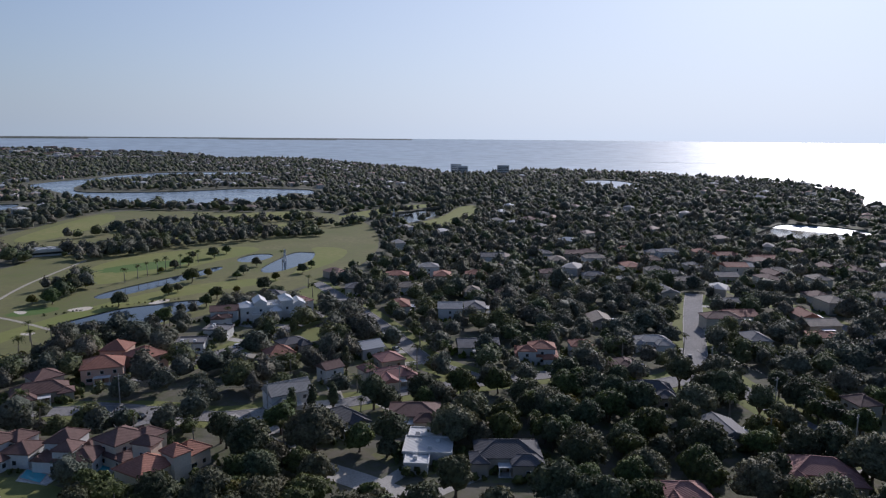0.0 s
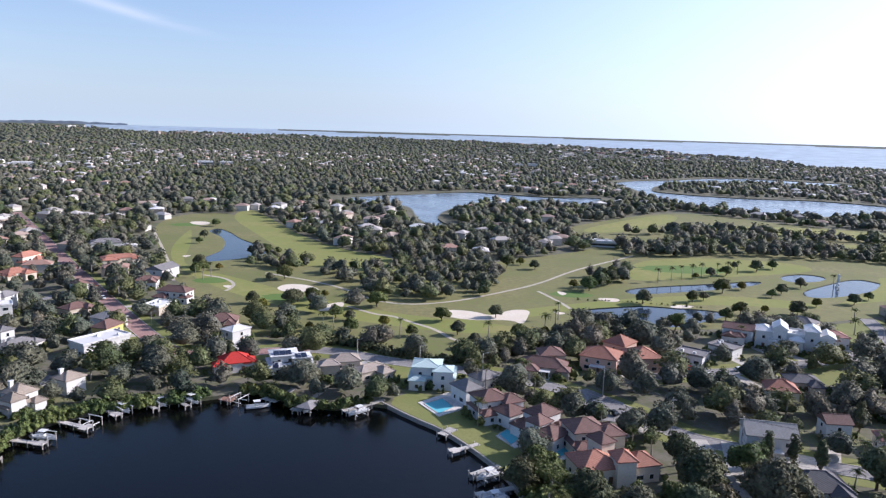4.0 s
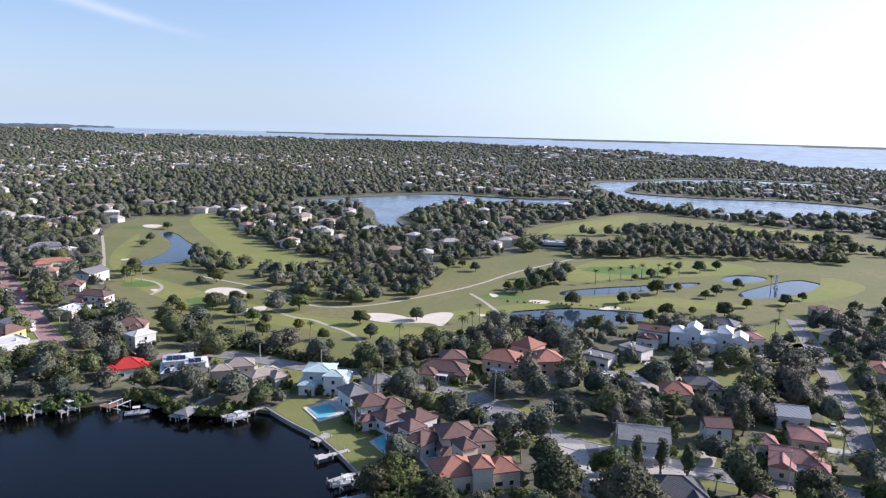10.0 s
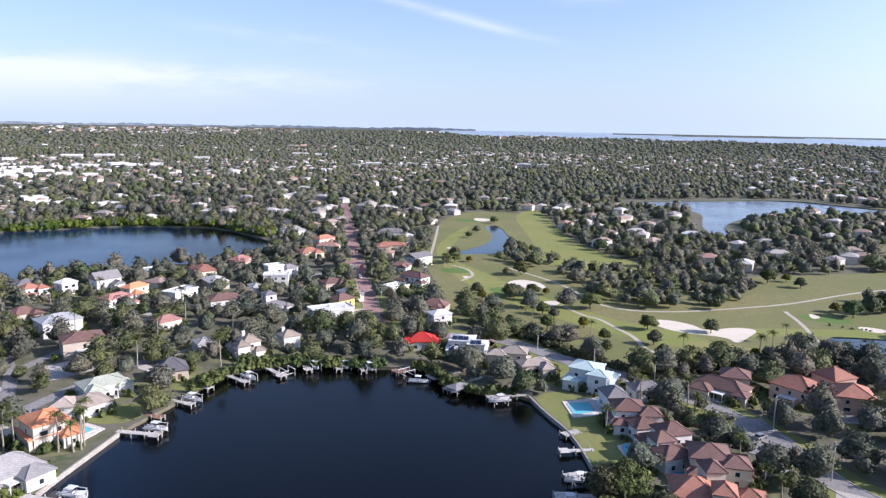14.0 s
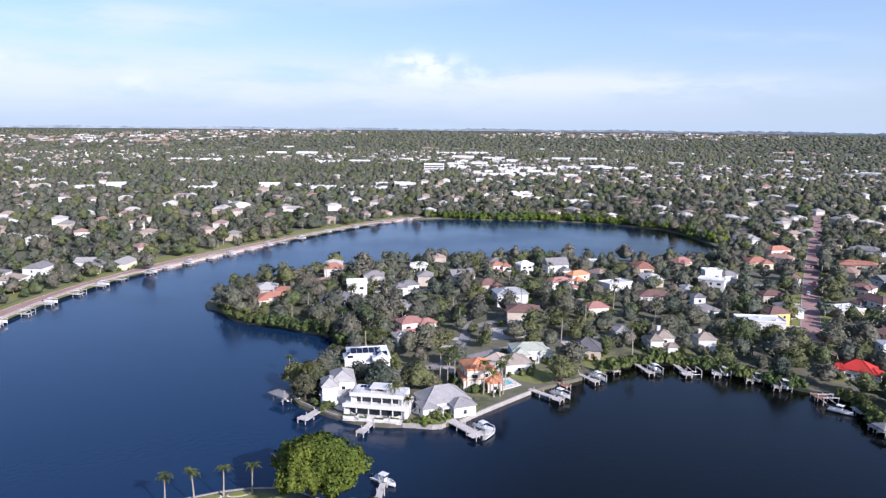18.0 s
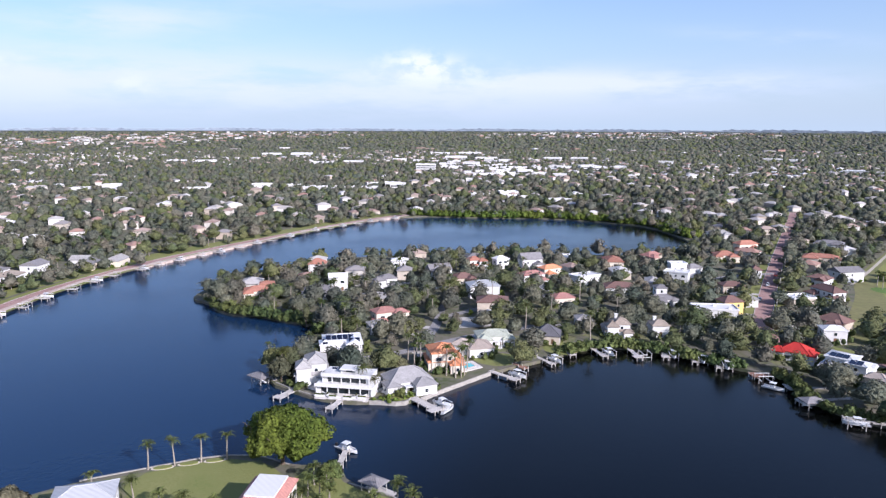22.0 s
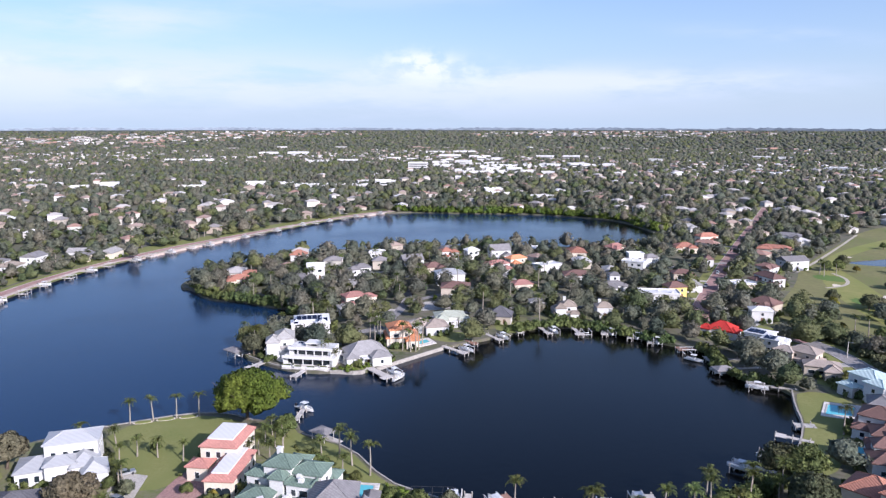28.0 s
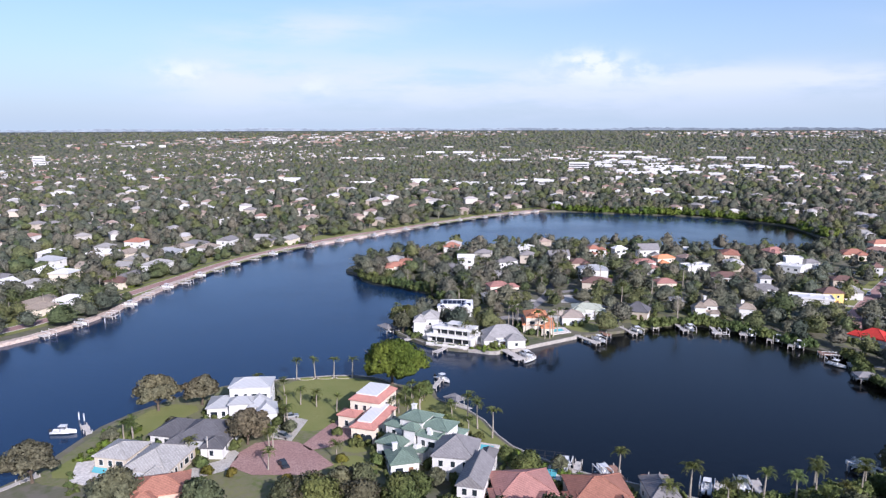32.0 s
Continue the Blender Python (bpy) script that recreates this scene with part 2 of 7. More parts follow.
M["seawall"] = surface("seawall", (0.34, 0.315, 0.28), (0.42, 0.395, 0.35), 0.3, 2.5, 0.85, 0.15)
M["pool"] = watery("pool", (0.11, 0.40, 0.45), 1.2, 0.05, 0.04)
M["frame"] = surface("frame", (0.74, 0.73, 0.71), (0.68, 0.67, 0.65), 0.6, 3.0, 0.5, 0.0)
M["door"] = surface("door", (0.16, 0.09, 0.05), (0.22, 0.13, 0.07), 0.9, 8.0, 0.5, 0.1, vary=0.3)
M["panel"] = surface("panel", (0.012, 0.016, 0.035), (0.02, 0.025, 0.05), 1.0, 5.0, 0.15, 0.0, spec=0.6)
m, n, l, p = shader("glass")
p.inputs["Base Color"].default_value = (0.02, 0.028, 0.035, 1)
p.inputs["Roughness"].default_value, p.inputs["Specular IOR Level"].default_value = 0.05, 0.7
M["glass"] = m


def tiled(name, base, pitch=0.45, rough=0.75, amount=0.35, worn=0.68):
    """Roof covering in rows, with weathered patches; each roof a little different."""
    m, n, l, p = shader(name)
    tc = n.new("ShaderNodeTexCoord")
    wv = n.new("ShaderNodeTexWave")
    wv.inputs["Scale"].default_value, wv.inputs["Distortion"].default_value = 1.0 / pitch / 3.14, 0.4
    wv.bands_direction = "DIAGONAL"
    l.new(tc.outputs["Object"], wv.inputs["Vector"])
    c = mixed(n, l, noisy(n, l, 0.5, 5.0, 0.3, 0.7), base, tuple(v * worn for v in base))
    c = mixed(n, l, noisy(n, l, 2.2, 3.0, 0.45, 0.75), c, tuple(min(1, v * (2 - worn) * 0.95) for v in base))
    r = n.new("ShaderNodeMapRange")
    r.inputs[3].default_value, r.inputs[4].default_value = 0.0, amount
    l.new(wv.outputs["Fac"], r.inputs[0])
    c = mixed(n, l, r.outputs[0], c, tuple(v * 0.5 for v in base))
    h = n.new("ShaderNodeHueSaturation")
    k = n.new("ShaderNodeMapRange")
    k.inputs[3].default_value, k.inputs[4].default_value = 0.85, 1.15
    l.new(n.new("ShaderNodeObjectInfo").outputs["Random"], k.inputs[0])
    l.new(k.outputs[0], h.inputs["Value"])
    l.new(c, h.inputs["Color"])
    l.new(h.outputs[0], p.inputs["Base Color"])
    p.inputs["Roughness"].default_value, p.inputs["Specular IOR Level"].default_value = rough, 0.3
    b = n.new("ShaderNodeBump")
    b.inputs["Strength"].default_value, b.inputs["Distance"].default_value = 0.5, 0.1
    l.new(wv.outputs["Fac"], b.inputs["Height"])
    l.new(b.outputs[0], p.inputs["Normal"])
    return m


ROOFS = {"white_metal": (0.36, 0.365, 0.37), "dark_grey": (0.115, 0.112, 0.12), "pale_grey": (0.36, 0.345, 0.325), "terracotta": (0.37, 0.172, 0.118), "red_white": (0.43, 0.205, 0.165),
         "green_tile": (0.165, 0.225, 0.180), "slate_grey": (0.205, 0.195, 0.195), "pink_tile": (0.36, 0.185, 0.155), "flat_white": (0.66, 0.65, 0.63), "solar": (0.62, 0.62, 0.62),
         "grey_tile": (0.28, 0.27, 0.265), "orange_tile": (0.58, 0.25, 0.125), "beige_tile": (0.38, 0.32, 0.27), "pale_green": (0.40, 0.42, 0.34), "brown_tile": (0.185, 0.110, 0.092),
         "tan_tile": (0.30, 0.25, 0.20), "bright_red": (0.46, 0.040, 0.030), "teal_metal": (0.50, 0.61, 0.59)}
for key, colour in ROOFS.items():
    smooth_roof = key in ("white_metal", "flat_white", "solar", "teal_metal")
    M["roof_" + key] = tiled("roof_" + key, colour, 0.9 if smooth_roof else 0.5, 0.5 if smooth_roof else 0.8, 0.1 if smooth_roof else 0.28, 0.95 if smooth_roof else 0.75)
for key, colour in {"white": (0.66, 0.65, 0.625), "cream": (0.70, 0.62, 0.50), "beige": (0.52, 0.45, 0.36), "pink": (0.62, 0.42, 0.33), "yellow": (0.68, 0.50, 0.17)}.items():
    M["wall_" + key] = surface("wall_" + key, colour, tuple(v * 0.9 for v in colour), 0.3, 2.0, 0.8, 0.05, dirt=tuple(v * 0.85 for v in colour), vary=0.06)


M["leaf_grey"] = leafy("leaf_grey", (0.066, 0.078, 0.047), (0.155, 0.165, 0.098))
M["leaf_mid"] = leafy("leaf_mid", (0.046, 0.072, 0.025), (0.130, 0.166, 0.055))
M["leaf_yellow"] = leafy("leaf_yellow", (0.085, 0.100, 0.016), (0.190, 0.180, 0.035))
M["leaf_dusty"] = leafy("leaf_dusty", (0.085, 0.090, 0.058), (0.175, 0.176, 0.112), vary=0.1)
M["leaf_fig"] = leafy("leaf_fig", (0.045, 0.080, 0.012), (0.115, 0.165, 0.026), vary=0.0)
M["leaf_palm"] = leafy("leaf_palm", (0.055, 0.085, 0.020), (0.120, 0.150, 0.045), own="thing")
M["palm_bark"] = surface("palm_bark", (0.30, 0.26, 0.21), (0.40, 0.36, 0.30), 0.7, 6.0, 0.9, 0.3)
M["plank"] = surface("plank", (0.52, 0.48, 0.43), (0.62, 0.58, 0.53), 0.6, 5.0, 0.85, 0.2, vary=0.15)
M["redwood"] = surface("redwood", (0.27, 0.15, 0.105), (0.36, 0.22, 0.16), 0.6, 5.0, 0.85, 0.2, vary=0.1)
M["pile"] = surface("pile", (0.42, 0.39, 0.35), (0.52, 0.49, 0.45), 0.6, 5.0, 0.9, 0.2)
M["metal"] = surface("metal", (0.52, 0.53, 0.54), (0.42, 0.43, 0.44), 0.8, 6.0, 0.4, 0.0, metal=0.7)
M["boat_white"] = surface("boat_white", (0.76, 0.76, 0.75), (0.70, 0.70, 0.69), 0.7, 4.0, 0.3, 0.0)
M["engine"] = surface("engine", (0.03, 0.03, 0.032), (0.05, 0.05, 0.05), 0.9, 6.0, 0.5, 0.0)
M["car_dark"] = surface("car_dark", (0.03, 0.033, 0.04), (0.04, 0.042, 0.05), 0.9, 5.0, 0.25, 0.0)
M["car_red"] = surface("car_red", (0.25, 0.03, 0.025), (0.2, 0.025, 0.02), 0.9, 5.0, 0.25, 0.0)
M["spray"] = surface("spray", (0.85, 0.87, 0.88), (0.8, 0.82, 0.84), 0.9, 5.0, 0.6, 0.0)


def mixed_lot(name, colours):
    """Joined far things, each of its own colour out of a few."""
    m, n, l, p = shader(name)
    ramp = n.new("ShaderNodeValToRGB")
    ramp.color_ramp.interpolation = "CONSTANT"
    for i, c in enumerate(colours):
        e = ramp.color_ramp.elements[i] if i < 2 else ramp.color_ramp.elements.new(i / len(colours))
        e.position, e.color = i / len(colours), (*c, 1)
    l.new(n.new("ShaderNodeNewGeometry").outputs["Random Per Island"], ramp.inputs[0])
    c = mixed(n, l, noisy(n, l, 0.4, 3.0, 0.4, 0.7), ramp.outputs[0], (0.3, 0.28, 0.25))
    c2 = mixed(n, l, 0.35, ramp.outputs[0], c)
    l.new(c2, p.inputs["Base Color"])
    p.inputs["Roughness"].default_value = 0.8
    return m


M["far_wall"] = mixed_lot("far_wall", [(0.62, 0.60, 0.56), (0.50, 0.44, 0.36), (0.56, 0.52, 0.46), (0.42, 0.35, 0.28)])
M["far_roof"] = mixed_lot("far_roof", [(0.62, 0.61, 0.59), (0.24, 0.22, 0.21), (0.36, 0.33, 0.30), (0.30, 0.17, 0.125), (0.50, 0.48, 0.46), (0.28, 0.19, 0.15), (0.42, 0.39, 0.36), (0.34, 0.25, 0.2)])


# ---- mesh helpers ----
def part(name, bm, material, parent=None, label="", smooth=False):
    """Links a bmesh as one mesh object under its parent."""
    me = bpy.data.meshes.new(name)
    bm.to_mesh(me)
    bm.free()
    return hang(name, me, material, parent, label, smooth)


def hang(name, me, material=None, parent=None, label="", smooth=False, at=None):
    """Links a mesh, new or shared, as one object under its parent."""
    if material is not None and not me.materials:
        me.materials.append(material)
    if smooth:
        me.polygons.foreach_set("use_smooth", [True] * len(me.polygons))
    ob = new(name, me)
    if parent is not None:
        ob.parent = parent
    if at is not None:
        ob.matrix_basis = at
    if label:
        ob["label"] = label
    return ob


def raw_mesh(name, verts, faces, material=None):
    me = bpy.data.meshes.new(name)
    me.from_pydata(verts, [], faces)
    if material is not None:
        me.materials.append(material)
    return me


def quads_mesh(name, corners, material):
    """A mesh of loose quads from an array of n x 4 x 3."""
    n = len(corners)
    me = bpy.data.meshes.new(name)
    me.vertices.add(n * 4)
    me.vertices.foreach_set("co", np.ascontiguousarray(corners, dtype=np.float32).ravel())
    me.loops.add(n * 4)
    me.loops.foreach_set("vertex_index", np.arange(n * 4, dtype=np.int32))
    me.polygons.add(n)
    me.polygons.foreach_set("loop_start", np.arange(0, n * 4, 4, dtype=np.int32))
    me.polygons.foreach_set("loop_total", np.full(n, 4, dtype=np.int32))
    me.update(calc_edges=True)
    me.materials.append(material)
    return me


def inside(poly, x, y):
    """Which of the points lie in the polygon."""
    x, y = np.asarray(x, float), np.asarray(y, float)
    hit = np.zeros(x.shape, bool)
    for (ax, ay), (bx, by) in zip(poly, poly[1:] + poly[:1]):
        cross = (ay > y) != (by > y)
        hit ^= cross & (x < (bx - ax) * (y - ay) / ((by - ay) or 1e-9) + ax)
    return hit


def smoothed(points, rounds=2, closed=True):
    """Cuts the corners of an outline."""
    for _ in range(rounds):
        out = []
        ends = zip(points, points[1:] + points[:1]) if closed else zip(points, points[1:])
        for (ax, ay), (bx, by) in ends:
            out += [(0.75 * ax + 0.25 * bx, 0.75 * ay + 0.25 * by), (0.25 * ax + 0.75 * bx, 0.25 * ay + 0.75 * by)]
        points = out if closed else [points[0]] + out + [points[-1]]
    return points


def sheet(name, outlines, z, material, depth=0.0):
    """A flat sheet within the first outline, less the holes of the others, with a skirt of that depth."""
    bm = bmesh.new()
    edges = []
    for line in outlines:
        vs = [bm.verts.new((x, y, z)) for x, y in line]
        edges += [bm.edges.new((a, b)) for a, b in zip(vs, vs[1:] + vs[:1])]
    bmesh.ops.triangle_fill(bm, use_beauty=True, use_dissolve=False, edges=edges, normal=(0, 0, 1))
    for f in bm.faces:
        if f.normal.z < 0:
            f.normal_flip()
    if depth:
        rim = [e for e in bm.edges if len(e.link_faces) == 1]
        low = bmesh.ops.extrude_edge_only(bm, edges=rim)["geom"]
        for v in low:
            if isinstance(v, bmesh.types.BMVert):
                v.co.z = z - depth
    return part(name, bm, material)


def ribbon(name, line, width, z, material, parent=None, thick=0.0):
    """A band along a line, as a road or a path."""
    vs, fs = [], []
    pts = [Vector(p) for p in line]
    for i, p in enumerate(pts):
        d = (pts[min(i + 1, len(pts) - 1)] - pts[max(i - 1, 0)]).normalized()
        s = Vector((-d.y, d.x)) * width / 2
        vs += [(*(p + s), z), (*(p - s), z)]
        if thick:
            vs += [(*(p + s), z - thick), (*(p - s), z - thick)]
    k = 4 if thick else 2
    for i in range(len(pts) - 1):
        a, b = i * k, (i + 1) * k
        fs.append((a, a + 1, b + 1, b))
        if thick:
            fs += [(a + 2, a, b, b + 2), (a + 1, a + 3, b + 3, b + 1)]
    me = raw_mesh(name, vs, fs, material)
    return hang(name, me, None, parent)


# ---- ground and water ----
GROUND = 1.2
BAYOU = [(8, 110), (13, 128), (13, 148), (8, 167), (4, 177), (-3, 189), (-11, 200), (-21, 209), (-31, 220), (-41, 214), (-57, 216),
         (-66, 224), (-76, 227), (-86, 221), (-99, 215), (-115, 209), (-129, 196), (-134, 183), (-129, 163), (-127, 150), (-125, 135),
         (-119, 118), (-115, 107), (-111, 93), (-116, 86), (-119, 78), (-127, 69), (-138, 63), (-147, 58), (-162, 61), (-176, 67),
         (-186, 76), (-199, 90), (-211, 95), (-221, 84), (-241, 72)]
BAYOU += [(-245, 63), (-257, 56), (-276, 54), (-286, 47), (-302, 53), (-337, 80), (-360, 114), (-366, 143), (-363, 177), (-351, 231),
          (-325, 292), (-301, 321), (-284, 354), (-290, 390), (-304, 411), (-338, 431), (-397, 451), (-439, 437), (-486, 405),
          (-520, 343), (-563, 285), (-534, 216), (-502, 165), (-446, 98), (-400, 40), (-370, 4), (-322, -28), (-247, -63), (-203, -74),
          (-166, -103)]
BAYOU += [(-130, -150), (-90, -185), (-50, -170), (-36, -110), (-30, -70), (-36, -54), (-57, -47), (-73, -40), (-94, -17), (-98, 0),
          (-98, 15), (-98, 33), (-93, 44), (-84, 50), (-79, 62), (-68, 61), (-54, 71), (-32, 73), (-22, 79), (-11, 87), (-3, 98)]
POND_A = [(-176, 444), (-172, 475), (-170, 500), (-185, 549), (-211, 582), (-208, 602), (-190, 580), (-169, 541), (-140, 510), (-134, 486), (-151, 458)]
POND_B = [(59, 350), (71, 363), (89, 365), (109, 361), (129, 358), (136, 350), (115, 333), (98, 322), (85, 322), (66, 320), (60, 332)]
STREAM = [(92, 402), (117, 414), (150, 424), (190, 440), (184, 426), (145, 406), (112, 394), (94, 389)]
POND_C = [(208, 456), (228, 467), (240, 460), (236, 448), (221, 438), (204, 438)]
POND_D = [(200, 410), (229, 434), (258, 456), (267, 444), (266, 433), (242, 413), (214, 396), (196, 394)]
LAKE_N = [(-149, 895), (-110, 938), (-67, 968), (-22, 1010), (36, 1038), (91, 1001), (136, 981), (207, 1002), (201, 960), (152, 889), (109, 883), (67, 892), (31, 896), (-4, 815), (-22, 734), (-14, 672), (12, 639), (5, 620), (-24, 650), (-40, 703), (-53, 826), (-99, 846), (-134, 849)]
LAKE_NE = [(294, 1329), (359, 1400), (454, 1455), (557, 1549), (667, 1577), (760, 1511), (834, 1462), (742, 1345), (677, 1389), (582, 1426), (447, 1360), (363, 1274), (320, 1153), (332, 1115), (395, 1068), (471, 1047), (535, 1057), (630, 968), (571, 877), (438, 823), (381, 842), (331, 890), (305, 945), (286, 1044), (301, 1168)]
POND_E = [(426, 572), (491, 608), (601, 626), (505, 553), (415, 520)]
POND_F = [(590, 255), (687, 265), (746, 275), (754, 205), (705, 166), (650, 194), (585, 214)]
CREEK = [(1027, 655), (1150, 836), (1268, 796), (1103, 604)]
COAST = [(1500, -2300), (1250, -900), (1060, -100), (1007, 240), (1028, 270), (1237, 333), (1443, 509), (1489, 704), (1510, 884), (1472, 1072),
         (1348, 1158), (1202, 1103), (1136, 1150), (1217, 1352), (1285, 1728), (1420, 2230)]
RIM = 2640.0
rim = [(RIM * math.sin(radians(a)), RIM * math.cos(radians(a))) for a in range(30, -214, -4)]
LAND_EDGE = COAST + rim
HOLES = [smoothed(BAYOU, 1), *(smoothed(h) for h in (POND_A, POND_B, STREAM, POND_C, POND_D, LAKE_N, LAKE_NE, POND_E, POND_F, CREEK))]

land = tagged(sheet("ground", [LAND_EDGE, *HOLES], GROUND, M["land"], 3.0), "flat coastal ground, dark grass, soil and leaf litter", "ground", kind="structure")
w = 2700
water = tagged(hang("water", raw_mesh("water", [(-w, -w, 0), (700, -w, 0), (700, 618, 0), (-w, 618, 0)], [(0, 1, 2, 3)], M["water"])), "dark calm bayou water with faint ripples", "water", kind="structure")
tagged(hang("water", raw_mesh("lake", [(-w, 618, 0), (700, 618, 0), (700, w, 0), (-w, w, 0)], [(0, 1, 2, 3)], M["lake"])), "lake water ruffled by wind, pale sky sheen painted into its colour", "water", kind="structure")
sea = tagged(hang("water", raw_mesh("sea", [(700, -3500, 0), (3500, -3500, 0), (3500, 3500, 0), (700, 3500, 0)], [(0, 1, 2, 3)], M["sea"])), "wide blue bay water glittering under the sun, sky sheen in its colour", "water", kind="structure")

for pond in HOLES[1:6]:
    tagged(sheet("water", [pond], GROUND - 0.3, M["pond"]), "still golf course pond, sky reflection partly put into its blue", "water", kind="structure")


# the far country and bay, bent upwards to meet the horizon in the camera's view
def far_height(r):
    return 0.6 + 60.0 * max(0.0, (r - RIM) / 2150.0) ** 1.35


def bay_from(az):
    """How far out the bay begins, by the bearing from +y."""
    return float(np.interp(az, [-180, -31, -26, 0, 12, 20, 26, 30, 110, 150, 180], [9e3, 9e3, 4150, 3900, 3600, 3250, 2900, 0, 0, 9e3, 9e3]))


def far_ring():
    rs = [RIM - 30 + 2180 * (i / 30) ** 1.3 for i in range(31)]
    az = [-180 + 1.5 * i for i in range(241)]
    vs = [(r * math.sin(radians(a)), r * math.cos(radians(a)), far_height(r)) for r in rs for a in az]
    me = [[], []]
    n = len(az)
    for i in range(30):
        for j in range(240):
            r, a = (rs[i] + rs[i + 1]) / 2, az[j] + 0.75
            wet = r > bay_from(a) + 60 * math.sin(a * 0.9) and not (r > 4560 + 90 * math.sin(a * 0.35) and -14 < a < 42)
            me[wet].append((i * n + j, i * n + j + 1, (i + 1) * n + j + 1, (i + 1) * n + j))
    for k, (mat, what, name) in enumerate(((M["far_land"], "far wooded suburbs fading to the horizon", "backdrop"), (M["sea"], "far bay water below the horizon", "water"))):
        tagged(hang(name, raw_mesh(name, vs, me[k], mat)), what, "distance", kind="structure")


M["far_land"] = surface("far_land", (0.030, 0.047, 0.022), (0.055, 0.070, 0.036), 0.006, 0.03, 0.95, 0.0, dirt=(0.11, 0.11, 0.10))
far_ring()
# the last line of trees before the sky, air haze painted into its colour
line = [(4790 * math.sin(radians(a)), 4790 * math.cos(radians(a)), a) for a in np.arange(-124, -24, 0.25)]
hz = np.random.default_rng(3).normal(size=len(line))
M["far_trees_hazed"] = surface("far_trees_hazed", (0.21, 0.25, 0.30), (0.27, 0.31, 0.36), 0.004, 0.02, 0.95, 0.0)
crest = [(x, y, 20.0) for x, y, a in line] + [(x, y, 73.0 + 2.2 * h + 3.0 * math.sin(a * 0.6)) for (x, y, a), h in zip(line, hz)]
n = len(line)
tagged(hang("backdrop", raw_mesh("backdrop", crest, [(i, i + 1, n + i + 1, n + i) for i in range(n - 1)], M["far_trees_hazed"])), "distant treeline at the horizon, painted haze blue", "distance", kind="structure")

# ---- plan of the open places ----
GOLF = [(-268, 610), (-218, 499), (-174, 405), (-144, 365), (-119, 322), (-96, 289), (-67, 290), (-31, 274), (-4, 267), (19, 290), (46, 309),
        (57, 319), (108, 318), (143, 330), (206, 349), (300, 400), (420, 560), (440, 699), (357, 723), (270, 855), (119, 694), (88, 630),
        (124, 559), (30, 482), (-29, 435), (-82, 455), (-153, 566), (-219, 706), (-270, 693)]
WOOD_A = [(-73, 404), (-48, 367), (-23, 355), (21, 386), (25, 434), (-9, 476), (-68, 457)]
HEDGE_C = [(110, 545), (182, 535), (275, 545), (400, 548), (420, 575), (275, 566), (182, 556), (124, 566)]
WOOD_D = [(180, 580), (270, 600), (380, 625), (400, 660), (260, 648), (190, 625)]
GOLF_WOODS = [WOOD_A, HEDGE_C, WOOD_D, [(-92, 417), (-90, 457), (-54, 469), (-30, 453), (6, 479), (27, 434), (21, 386), (2, 364), (-27, 361), (-49, 375), (-71, 396)],
              [(118, 531), (139, 570), (204, 590), (251, 588), (310, 575), (348, 549), (320, 510), (273, 520), (219, 528), (129, 512)], [(132, 621), (228, 684), (330, 666), (398, 631), (381, 604), (311, 628), (213, 637)],
              [(73, 405), (81, 442), (108, 454), (98, 411)], [(40, 518), (58, 660), (119, 763), (119, 694), (203, 783), (176, 803), (139, 852), (60, 725), (31, 517)], [(-79, 321), (-53, 340), (-55, 351), (-80, 348)],
              [(-60, 276), (-33, 275), (-33, 290), (-53, 296)], [(-91, 291), (-75, 292), (-79, 311), (-98, 309)], [(100, 322), (118, 325), (129, 339), (108, 345)], [(-138, 442), (-106, 432), (-96, 453), (-140, 477)],
              [(-185, 388), (-173, 406), (-202, 467), (-215, 454)]]
CLEARINGS = [[(392, 500), (412, 512), (510, 546), (606, 618), (640, 610), (530, 518), (440, 480)], [(422, 584), (490, 618), (598, 636), (590, 672), (480, 652), (405, 612)], [(-225, 686), (-219, 752), (-176, 666), (-124, 559), (-77, 501), (-43, 479), (-48, 450), (-77, 439), (-116, 477), (-156, 553)]]
NO_HOUSES = GOLF_WOODS
BUNKERS = [[(-105, 380), (-101, 392), (-89, 391), (-79, 379), (-82, 374), (-97, 371)],
           [(-16, 335), (-10, 344), (4, 342), (12, 333), (22, 347), (33, 348), (30, 334), (26, 319), (21, 328), (0, 324)],
           [(-246, 636), (-227, 639), (-220, 619), (-233, 615)], [(-136, 383), (-128, 384), (-127, 374)],
           [(-77, 339), (-63, 356), (-61, 341), (-71, 332)], [(107, 364), (117, 369), (123, 364), (111, 359)],
           [(52, 394), (59, 388), (54, 381)], [(72, 379), (85, 379), (84, 371), (75, 370)], [(43, 347), (51, 344), (46, 339)],
           [(-190, 468), (-183, 472), (-184, 462)]]
GREENS = [(22, 310, 16, 7), (-95, 360, 12, 8), (-240, 615, 14, 10), (60, 385, 12, 7), (-145, 395, 10, 8), (150, 470, 30, 14)]
PATHS = [[(-120, 420), (-72, 391), (-50, 360), (-30, 350), (-5, 361), (16, 381), (44, 409), (71, 452), (91, 476), (130, 520)],
         [(-60, 345), (-44, 330), (-36, 329), (-26, 318), (-14, 307), (-7, 291), (4, 288), (26, 297), (46, 314), (60, 316)],
         [(42, 391), (50, 369), (57, 339)], [(-165, 391), (-181, 428), (-219, 508), (-248, 567)], [(-154, 409), (-139, 402), (-128, 386), (-129, 370)]]
